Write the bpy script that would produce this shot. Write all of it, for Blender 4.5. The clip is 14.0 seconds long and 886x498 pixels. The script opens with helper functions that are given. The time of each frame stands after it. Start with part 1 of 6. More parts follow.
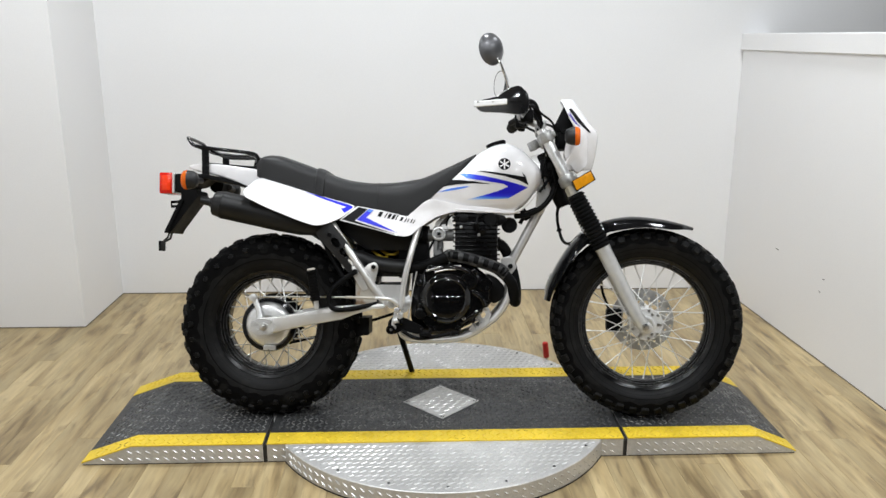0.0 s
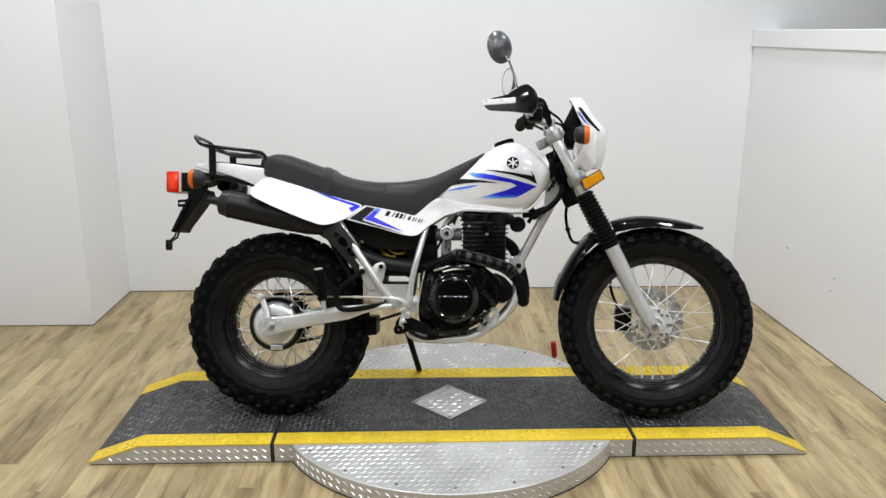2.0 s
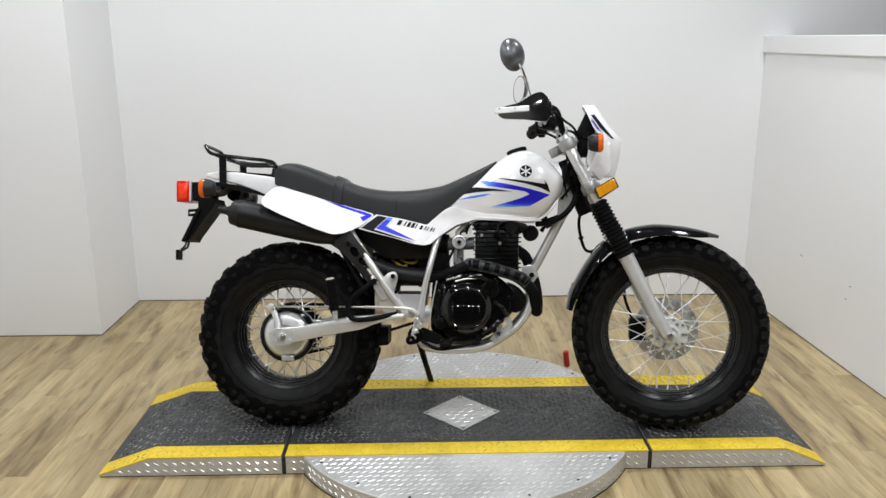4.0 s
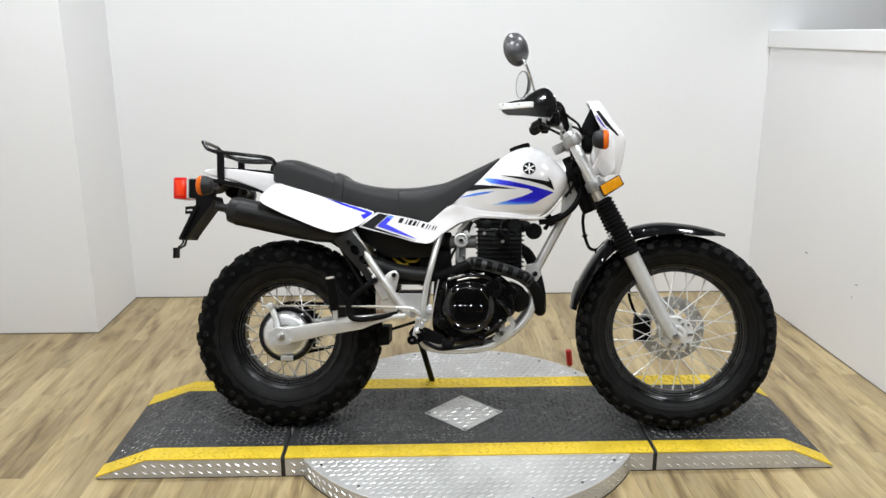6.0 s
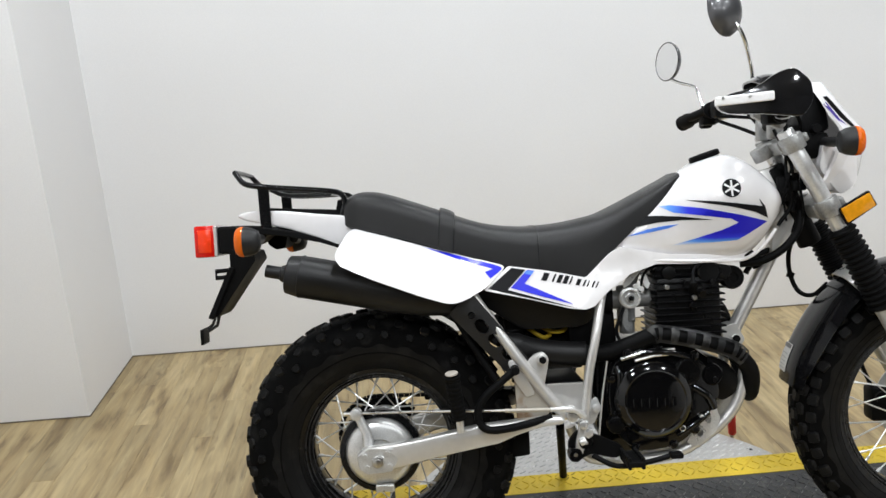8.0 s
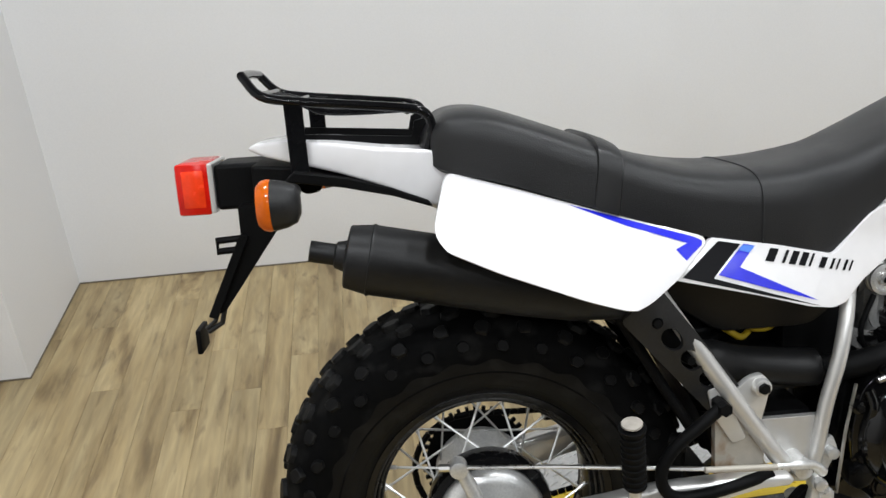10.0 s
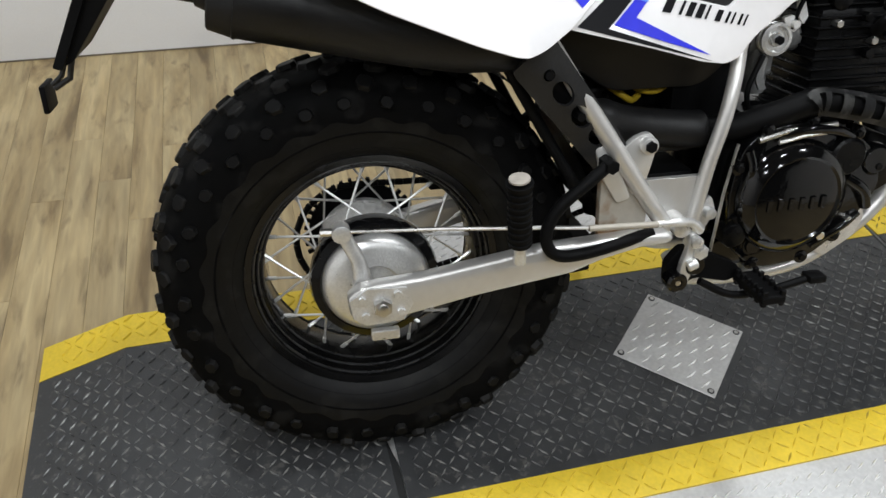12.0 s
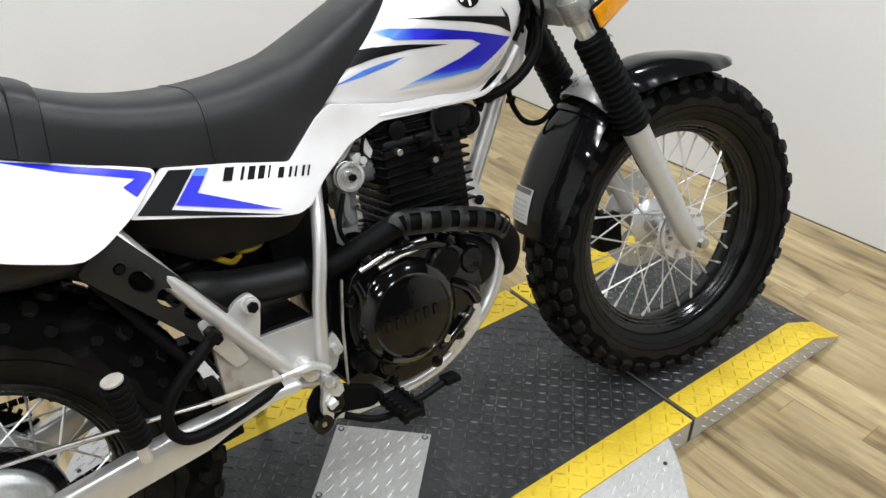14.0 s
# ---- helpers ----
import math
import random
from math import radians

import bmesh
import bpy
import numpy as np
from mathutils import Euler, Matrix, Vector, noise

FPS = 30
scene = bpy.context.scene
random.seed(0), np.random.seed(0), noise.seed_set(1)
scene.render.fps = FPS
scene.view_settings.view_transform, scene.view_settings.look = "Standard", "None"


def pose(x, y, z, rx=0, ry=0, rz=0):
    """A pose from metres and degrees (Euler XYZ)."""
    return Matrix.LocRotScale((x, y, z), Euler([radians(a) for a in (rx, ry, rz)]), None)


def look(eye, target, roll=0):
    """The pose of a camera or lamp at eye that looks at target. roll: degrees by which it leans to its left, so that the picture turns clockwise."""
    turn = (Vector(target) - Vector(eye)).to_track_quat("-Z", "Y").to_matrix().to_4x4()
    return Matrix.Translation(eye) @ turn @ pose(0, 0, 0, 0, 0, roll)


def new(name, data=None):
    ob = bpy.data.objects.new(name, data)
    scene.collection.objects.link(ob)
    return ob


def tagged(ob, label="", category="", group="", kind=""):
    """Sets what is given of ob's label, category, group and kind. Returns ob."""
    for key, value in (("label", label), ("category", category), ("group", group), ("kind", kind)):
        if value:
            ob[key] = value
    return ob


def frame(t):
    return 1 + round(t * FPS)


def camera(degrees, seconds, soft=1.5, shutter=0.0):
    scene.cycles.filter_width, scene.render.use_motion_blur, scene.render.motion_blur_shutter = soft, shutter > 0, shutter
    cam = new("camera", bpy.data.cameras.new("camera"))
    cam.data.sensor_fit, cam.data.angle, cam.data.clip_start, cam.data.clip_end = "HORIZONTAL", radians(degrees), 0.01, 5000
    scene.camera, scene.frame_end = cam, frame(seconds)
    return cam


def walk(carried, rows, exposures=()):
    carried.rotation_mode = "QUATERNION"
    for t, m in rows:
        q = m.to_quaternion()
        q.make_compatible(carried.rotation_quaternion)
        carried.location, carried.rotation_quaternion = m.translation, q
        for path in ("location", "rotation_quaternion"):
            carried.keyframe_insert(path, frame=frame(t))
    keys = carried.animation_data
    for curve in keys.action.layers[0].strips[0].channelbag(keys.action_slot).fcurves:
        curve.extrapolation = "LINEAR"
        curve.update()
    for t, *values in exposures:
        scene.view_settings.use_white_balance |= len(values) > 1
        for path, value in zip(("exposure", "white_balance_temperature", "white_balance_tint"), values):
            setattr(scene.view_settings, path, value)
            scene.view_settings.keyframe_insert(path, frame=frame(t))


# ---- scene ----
cam = camera(57.8, 14.0)
PATH = [
    (0, (-0.138, 0.187, 1.383), (-0.065, 2.119, 0.871), 0.1),
    (0.5, (-0.14, 0.19, 1.391), (-0.07, 2.121, 0.873), 0.1),
    (1, (-0.137, 0.191, 1.391), (-0.077, 2.122, 0.874), 0.2),
    (1.5, (-0.144, 0.197, 1.389), (-0.083, 2.127, 0.87), 0.1),
    (2, (-0.141, 0.207, 1.392), (-0.085, 2.137, 0.869), -0.0),
    (2.5, (-0.143, 0.223, 1.388), (-0.091, 2.153, 0.865), -0.4),
    (3, (-0.152, 0.226, 1.395), (-0.112, 2.161, 0.892), -0.3),
    (5.5, (-0.167, 0.268, 1.391), (-0.12, 2.199, 0.872), -0.2),
    (6, (-0.174, 0.285, 1.397), (-0.128, 2.216, 0.875), -0.2),
    (6.5, (-0.215, 0.342, 1.399), (-0.147, 2.277, 0.9), -0.4),
    (7, (-0.285, 0.537, 1.377), (-0.277, 2.465, 0.847), -2.1),
    (7.5, (-0.404, 0.884, 1.408), (-0.531, 2.804, 0.863), -1.8),
    (8, (-0.576, 1.22, 1.387), (-0.465, 3.129, 0.802), -3.1),
    (8.2, (-0.616, 1.356, 1.372), (-0.536, 3.265, 0.782), -4.7),
    (10.5, (-0.824, 2.029, 1.305), (-0.577, 3.705, 0.242), -1.3),
    (11, (-0.82, 2.017, 1.266), (-0.551, 3.608, 0.083), -0.3),
    (11.5, (-0.816, 2.012, 1.233), (-0.504, 3.508, -0.057), 1.9),
    (12, (-0.806, 2.011, 1.217), (-0.373, 3.467, -0.084), 3.2),
    (12.5, (-0.779, 2.009, 1.224), (-0.146, 3.452, -0.007), 4.1),
    (13, (-0.739, 2.001, 1.243), (0.064, 3.403, 0.065), 4.4),
    (13.5, (-0.695, 1.99, 1.256), (0.274, 3.309, 0.107), 4.1),
    (14, (-0.608, 1.953, 1.282), (0.416, 3.302, 0.217), 0.2),
]
STOPS = ((0, -0.16), (1, -0.12), (1.5, -0.14), (2, -0.2), (2.5, -0.3), (3, -0.42), (3.5, -0.35), (5, -0.1), (6, -0.08), (7, -0.1), (7.5, -0.15), (8, -0.2), (9, -0.25), (10.5, -0.36), (11.5, -0.42), (12, -0.38), (12.5, -0.2), (13.5, -0.06), (14, -0.12))
walk(cam, [(t, look(eye, target, roll)) for t, eye, target, roll in PATH], STOPS)

# ---------------------------------------------------------------- light
world = bpy.data.worlds.new("world")
scene.world = world
world.use_nodes = True
world.node_tree.nodes["Background"].inputs[0].default_value = (0.9, 0.93, 1.0, 1)
world.node_tree.nodes["Background"].inputs[1].default_value = 0.25


LAMP_POWER = 22


def ceiling_lamp(x, y, z, size, power):
    """A round downlight let into the ceiling."""
    data = bpy.data.lights.new("ceiling_lamp", "AREA")
    data.shape, data.size, data.energy = "DISK", size, power
    data.color = (0.928, 0.967, 1.0)
    ob = new("ceiling_lamp", data)
    ob.location = (x, y, z)
    return ob


for lx in (-1.35, 0.0, 1.35):
    for ly in (0.2, 1.75, 3.3):
        ceiling_lamp(lx, ly, 2.78, 0.24, LAMP_POWER)


# ---------------------------------------------------------------- materials
def mat(name, color, rough=0.5, metal=0.0, var=0.08, scale=8.0, bump=0.0, bscale=60.0, coat=0.0, spec=0.5, stretch=(1, 1, 1), rvar=0.1):
    """A surface with colour variation at two scales, uneven gloss and fine relief, at object size."""
    m = bpy.data.materials.new(name)
    m.use_nodes = True
    nt = m.node_tree
    b = nt.nodes["Principled BSDF"]
    co = nt.nodes.new("ShaderNodeTexCoord")
    mp = nt.nodes.new("ShaderNodeMapping")
    mp.inputs["Scale"].default_value = stretch
    nt.links.new(co.outputs["Object"], mp.inputs[0])
    n1, n2 = nt.nodes.new("ShaderNodeTexNoise"), nt.nodes.new("ShaderNodeTexNoise")
    n1.inputs["Scale"].default_value, n1.inputs["Detail"].default_value = scale, 4
    n2.inputs["Scale"].default_value, n2.inputs["Detail"].default_value = bscale, 5
    for n in (n1, n2):
        nt.links.new(mp.outputs[0], n.inputs["Vector"])
    mixn = nt.nodes.new("ShaderNodeMath")
    mixn.operation = "ADD"
    nt.links.new(n1.outputs[0], mixn.inputs[0])
    nt.links.new(n2.outputs[0], mixn.inputs[1])
    ramp = nt.nodes.new("ShaderNodeMapRange")
    ramp.inputs[1].default_value, ramp.inputs[2].default_value = 0.6, 1.4
    ramp.inputs[3].default_value, ramp.inputs[4].default_value = 1 - var, 1 + var
    nt.links.new(mixn.outputs[0], ramp.inputs[0])
    mul = nt.nodes.new("ShaderNodeVectorMath")
    mul.operation = "SCALE"
    mul.inputs[0].default_value = color[:3]
    nt.links.new(ramp.outputs[0], mul.inputs[3])
    nt.links.new(mul.outputs[0], b.inputs["Base Color"])
    rr = nt.nodes.new("ShaderNodeMapRange")
    rr.inputs[1].default_value, rr.inputs[2].default_value = 0.3, 0.7
    rr.inputs[3].default_value, rr.inputs[4].default_value = max(rough - rvar, 0.02), min(rough + rvar, 1)
    nt.links.new(n1.outputs[0], rr.inputs[0])
    nt.links.new(rr.outputs[0], b.inputs["Roughness"])
    b.inputs["Metallic"].default_value = metal
    b.inputs["Specular IOR Level"].default_value = spec
    b.inputs["Coat Weight"].default_value = coat
    b.inputs["Coat Roughness"].default_value = 0.08
    if bump:
        bp = nt.nodes.new("ShaderNodeBump")
        bp.inputs["Strength"].default_value, bp.inputs["Distance"].default_value = bump, 0.002
        nt.links.new(n2.outputs[0], bp.inputs["Height"])
        nt.links.new(bp.outputs[0], b.inputs["Normal"])
    return m


M_WALL = mat("white_wall_paint", (0.79, 0.788, 0.792), 0.6, var=0.03, scale=1.5, bump=0.15, bscale=180)
# The unseen ceiling is kept dark to lower bounce and darken reflections.
M_CEIL = mat("unseen_ceiling_dark", (0.11, 0.11, 0.11), 0.9, var=0.03)
# Very dark, so the unseen walls give little fill and reflect as black.
M_FARWALL = mat("unseen_wall_dark", (0.08, 0.08, 0.082), 0.7, var=0.06, scale=1.5, bump=0.15, bscale=180)
M_ALU = mat("aluminium_tread_plate", (0.54, 0.535, 0.525), 0.40, metal=0.4, var=0.2, scale=6, bump=0.2, bscale=120)
M_YELLOW = mat("yellow_safety_paint", (0.70, 0.50, 0.03), 0.5, var=0.14, scale=9, bump=0.2, bscale=150)
# Grey-brown that stands for the faint shade along the wall base.
M_JOINTSHADE = mat("joint_shade", (0.15, 0.125, 0.095), 0.8, var=0.3, scale=9)
M_BLACKGAP = mat("black_edge_strip", (0.012, 0.012, 0.012), 0.6)


def plank_material():
    """Bleached oak vinyl: each plank its own tone, with long grain, cathedral streaks and knots."""
    m = bpy.data.materials.new("bleached_oak_vinyl")
    m.use_nodes = True
    nt = m.node_tree
    b = nt.nodes["Principled BSDF"]
    N = nt.nodes.new
    co, info = N("ShaderNodeTexCoord"), N("ShaderNodeObjectInfo")
    off = N("ShaderNodeVectorMath")
    off.operation = "MULTIPLY_ADD"
    comb = N("ShaderNodeCombineXYZ")
    nt.links.new(info.outputs["Random"], comb.inputs[0])
    nt.links.new(info.outputs["Random"], comb.inputs[1])
    off.inputs[1].default_value = (37.0, 91.0, 5.0)
    nt.links.new(comb.outputs[0], off.inputs[0])
    nt.links.new(co.outputs["Object"], off.inputs[2])
    mp = N("ShaderNodeMapping")
    mp.inputs["Scale"].default_value = (1.0, 0.09, 1.0)
    nt.links.new(off.outputs[0], mp.inputs[0])
    fine, wide = N("ShaderNodeTexNoise"), N("ShaderNodeTexNoise")
    fine.inputs["Scale"].default_value, fine.inputs["Detail"].default_value, fine.inputs["Distortion"].default_value = 70, 6, 0.4
    wide.inputs["Scale"].default_value, wide.inputs["Detail"].default_value, wide.inputs["Distortion"].default_value = 14, 6, 0.5
    mp2 = N("ShaderNodeMapping")
    mp2.inputs["Scale"].default_value = (1.0, 0.13, 1.0)
    nt.links.new(off.outputs[0], mp2.inputs[0])
    nt.links.new(mp.outputs[0], fine.inputs["Vector"])
    nt.links.new(mp2.outputs[0], wide.inputs["Vector"])
    r1 = N("ShaderNodeValToRGB")
    e = r1.color_ramp.elements
    e[0].position, e[0].color = 0.30, (0.170, 0.115, 0.052, 1)
    e[1].position, e[1].color = 0.66, (0.465, 0.365, 0.198, 1)
    mid = e.new(0.44)
    mid.color = (0.360, 0.268, 0.134, 1)
    nt.links.new(wide.outputs[0], r1.inputs[0])
    g = N("ShaderNodeMapRange")
    g.inputs[1].default_value, g.inputs[2].default_value, g.inputs[3].default_value, g.inputs[4].default_value = 0.3, 0.7, 0.80, 1.14
    nt.links.new(fine.outputs[0], g.inputs[0])
    t = N("ShaderNodeMapRange")
    t.inputs[3].default_value, t.inputs[4].default_value = 0.80, 1.14
    nt.links.new(info.outputs["Random"], t.inputs[0])
    mm = N("ShaderNodeMath")
    mm.operation = "MULTIPLY"
    nt.links.new(g.outputs[0], mm.inputs[0])
    nt.links.new(t.outputs[0], mm.inputs[1])
    sc = N("ShaderNodeVectorMath")
    sc.operation = "SCALE"
    nt.links.new(r1.outputs[0], sc.inputs[0])
    nt.links.new(mm.outputs[0], sc.inputs[3])
    # dark smudges and small knots printed along the grain
    knot = N("ShaderNodeTexNoise")
    knot.inputs["Scale"].default_value, knot.inputs["Detail"].default_value, knot.inputs["Distortion"].default_value = 30, 4, 0.3
    mp3 = N("ShaderNodeMapping")
    mp3.inputs["Scale"].default_value = (1.0, 0.20, 1.0)
    nt.links.new(off.outputs[0], mp3.inputs[0])
    nt.links.new(mp3.outputs[0], knot.inputs["Vector"])
    kr = N("ShaderNodeMapRange")
    kr.inputs[1].default_value, kr.inputs[2].default_value, kr.inputs[3].default_value, kr.inputs[4].default_value = 0.56, 0.74, 0.0, 0.70
    nt.links.new(knot.outputs[0], kr.inputs[0])
    kmix = N("ShaderNodeMix")
    kmix.data_type = "RGBA"
    kmix.inputs[7].default_value = (0.105, 0.070, 0.034, 1)
    nt.links.new(kr.outputs[0], kmix.inputs[0])
    nt.links.new(sc.outputs[0], kmix.inputs[6])
    nt.links.new(kmix.outputs[2], b.inputs["Base Color"])
    rg = N("ShaderNodeMapRange")
    rg.inputs[3].default_value, rg.inputs[4].default_value = 0.3, 0.5
    nt.links.new(fine.outputs[0], rg.inputs[0])
    nt.links.new(rg.outputs[0], b.inputs["Roughness"])
    bp = N("ShaderNodeBump")
    bp.inputs["Strength"].default_value, bp.inputs["Distance"].default_value = 0.25, 0.001
    nt.links.new(fine.outputs[0], bp.inputs["Height"])
    nt.links.new(bp.outputs[0], b.inputs["Normal"])
    return m


M_PLANK = plank_material()

def layered(name, base, coat_color, amount, rough, metal, scale=30, spec=0.5):
    """A paint with spots of another colour, for wear, dust, rust and painted highlights."""
    m = mat(name, base, rough, metal=metal, var=0.2, scale=scale / 4, bump=0.2, bscale=scale * 4, spec=spec)
    nt = m.node_tree
    b = nt.nodes["Principled BSDF"]
    src = b.inputs["Base Color"].links[0].from_socket
    n = nt.nodes.new("ShaderNodeTexNoise")
    n.inputs["Scale"].default_value, n.inputs["Detail"].default_value = scale, 6
    co = nt.nodes.new("ShaderNodeTexCoord")
    nt.links.new(co.outputs["Object"], n.inputs["Vector"])
    rg = nt.nodes.new("ShaderNodeMapRange")
    rg.inputs[1].default_value, rg.inputs[2].default_value = 0.62 - amount * 0.3, 0.72 - amount * 0.3
    nt.links.new(n.outputs[0], rg.inputs[0])
    mx = nt.nodes.new("ShaderNodeMix")
    mx.data_type = "RGBA"
    mx.inputs[7].default_value = (*coat_color, 1)
    nt.links.new(rg.outputs[0], mx.inputs[0])
    nt.links.new(src, mx.inputs[6])
    nt.links.new(mx.outputs[2], b.inputs["Base Color"])
    return m


M_YELLOWBAR = layered("worn_yellow_bars", (0.69, 0.49, 0.03), (0.22, 0.155, 0.03), 0.07, 0.5, 0.0, 9)
M_DUSTY = layered("dusty_grey_tread_paint", (0.033, 0.034, 0.0355), (0.085, 0.083, 0.078), 0.16, 0.46, 0.0, 80)
# Worn bars, their base also lightened to paint the highlights along the tops.
M_WORNLIT = layered("worn_highlit_tread_bars", (0.115, 0.116, 0.118), (0.28, 0.28, 0.27), 0.5, 0.30, 0.35, 25, 0.7)
# Bars of the plate's own aluminium, coloured near white for their glints.
M_ALUBAR = mat("glint_tread_bars", (0.92, 0.92, 0.91), 0.22, metal=0.5, var=0.12, scale=20)
M_STEEL = mat("zinc_steel", (0.55, 0.54, 0.52), 0.32, metal=1.0, var=0.15, scale=40)
M_REDPVC = mat("red_plastic", (0.55, 0.02, 0.015), 0.4)
M_WHITE = mat("white_gloss_plastic", (0.80, 0.785, 0.79), 0.22, var=0.03, scale=6, coat=0.6, rvar=0.05)
M_RIM = mat("black_rim_enamel", (0.003, 0.003, 0.0032), 0.22, var=0.2, scale=10, spec=0.34)
# Glossy ridge black, lighter than the rim to help paint its lamp reflections.
M_RIDGE = mat("black_rim_ridge_glint", (0.016, 0.016, 0.017), 0.30, var=0.2, scale=30, spec=0.6)
M_BLUE = mat("blue_decal", (0.015, 0.02, 0.62), 0.35, var=0.1, coat=0.1, spec=0.3)
M_PALEBLUE = mat("pale_blue_decal", (0.08, 0.22, 0.75), 0.35, var=0.15, coat=0.1, spec=0.3)
M_VIOLET = mat("violet_decal", (0.06, 0.035, 0.28), 0.35, var=0.1, coat=0.1, spec=0.3)
M_INK = mat("black_decal", (0.004, 0.004, 0.005), 0.4, spec=0.12)
M_DECALWHITE = mat("white_decal", (0.82, 0.82, 0.82), 0.25, coat=0.4)
M_RUBBER = layered("tyre_rubber", (0.0030, 0.0030, 0.0031), (0.010, 0.0098, 0.0095), 0.25, 0.74, 0.0, 22, 0.045)
M_SIDEWALL = layered("dusty_sidewall_rubber", (0.0042, 0.0042, 0.0044), (0.0085, 0.0083, 0.0080), 0.3, 0.46, 0.0, 30, 0.16)
M_LUG = layered("tyre_lug_rubber", (0.0042, 0.0042, 0.0044), (0.0135, 0.0131, 0.0126), 0.40, 0.55, 0.0, 35, 0.12)
M_BLACKGLOSS = mat("black_gloss_enamel", (0.005, 0.005, 0.0055), 0.1, var=0.2, scale=10, coat=0.0, bump=0.04, spec=0.2, rvar=0.04)
M_ENGINE = mat("black_engine_enamel", (0.0025, 0.0025, 0.0027), 0.09, var=0.25, scale=14, bump=0.22, bscale=55, coat=0.0, spec=0.42, rvar=0.05)
M_FIN = mat("black_cylinder_enamel", (0.0024, 0.0024, 0.0026), 0.34, var=0.3, scale=20, bump=0.2, bscale=200, spec=0.16)
M_MATTE = mat("black_matte_plastic", (0.0032, 0.0032, 0.0034), 0.55, var=0.2, scale=12, bump=0.12, bscale=250, spec=0.09)
M_MUFFLER = mat("black_heatproof_paint", (0.0055, 0.0055, 0.0058), 0.46, var=0.3, scale=10, bump=0.15, bscale=220, spec=0.32)
M_PLATE = mat("grey_black_guard_plate", (0.013, 0.013, 0.0135), 0.42, var=0.3, scale=16, bump=0.15, bscale=220, spec=0.35)
M_SEAT = mat("black_seat_vinyl", (0.011, 0.011, 0.0115), 0.40, var=0.25, scale=7, bump=0.25, bscale=700, spec=0.38)
M_SILVER = mat("silver_frame_paint", (0.64, 0.63, 0.61), 0.33, metal=0.6, rvar=0.04, var=0.06, scale=12, coat=0.2)
M_FORK = mat("grey_fork_leg", (0.52, 0.52, 0.51), 0.42, metal=0.35, var=0.08, scale=14)
M_CAST = mat("cast_aluminium", (0.70, 0.70, 0.69), 0.34, metal=0.68, var=0.18, scale=25, bump=0.2, bscale=260)
M_CLAMP = mat("weathered_cast_clamp", (0.36, 0.36, 0.35), 0.38, metal=0.6, var=0.25, scale=30, bump=0.2, bscale=240)
M_HUB = mat("bright_cast_hub", (0.74, 0.74, 0.73), 0.36, metal=0.35, var=0.15, scale=25, bump=0.15, bscale=260)
M_SPOKE = mat("zinc_spoke", (0.80, 0.80, 0.79), 0.34, metal=0.6, var=0.08, rvar=0.04)
# Guard black with lighter spots that paint the highlights on its ribs.
M_RIBLIGHT = layered("rib_highlight_guard", (0.020, 0.020, 0.021), (0.075, 0.074, 0.072), 0.4, 0.4, 0.2, 40, 0.5)
M_CHROME = mat("chrome", (0.78, 0.78, 0.78), 0.1, metal=1.0, var=0.05, rvar=0.04)
M_RUST = layered("rusted_linkage", (0.40, 0.37, 0.32), (0.22, 0.13, 0.06), 0.34, 0.5, 0.4, 14)
M_RED = mat("red_lens", (0.60, 0.010, 0.004), 0.16, var=0.12, scale=60, coat=0.0, spec=0.3)
M_REDPANEL = mat("bright_red_lens", (0.86, 0.050, 0.010), 0.2, var=0.15, scale=60, coat=0.0, spec=0.3)
M_ORANGE = mat("orange_lens", (0.62, 0.115, 0.006), 0.18, var=0.12, scale=60, coat=0.0, spec=0.3)
M_AMBER = mat("amber_reflector", (0.80, 0.33, 0.01), 0.15, var=0.12, scale=120, coat=0.6)
M_MIRRORBACK = mat("grey_mirror_shell", (0.10, 0.10, 0.105), 0.3, metal=0.6, var=0.08, coat=0.4)
M_MIRROR = mat("mirror_glass", (0.9, 0.9, 0.9), 0.02, metal=1.0, var=0.0, rvar=0.0)
M_PAPER = mat("label_paper", (0.7, 0.7, 0.68), 0.6)
M_AIRBOX = mat("semi_gloss_black_plastic", (0.0050, 0.0050, 0.0053), 0.36, var=0.2, scale=9, bump=0.08, bscale=220, spec=0.30)
M_YELLOWWIRE = mat("yellow_cable_sleeve", (0.55, 0.38, 0.02), 0.45, var=0.15, scale=40)
M_BOOT = mat("ribbed_rubber", (0.003, 0.003, 0.0032), 0.6, var=0.2, scale=20, spec=0.09)
M_DISC = mat("brake_disc_steel", (0.60, 0.60, 0.59), 0.38, metal=0.8, var=0.12, scale=30)
M_CAP = mat("pale_worn_rubber", (0.34, 0.31, 0.27), 0.7, var=0.25, scale=60)
M_CARB = mat("dull_casting", (0.20, 0.20, 0.195), 0.5, metal=0.3, var=0.25, scale=40, bump=0.2, bscale=260)
M_PALEINK = mat("pale_label_ink", (0.45, 0.45, 0.44), 0.5)
M_LABELBAR = mat("grey_label_ink", (0.16, 0.16, 0.16), 0.5)


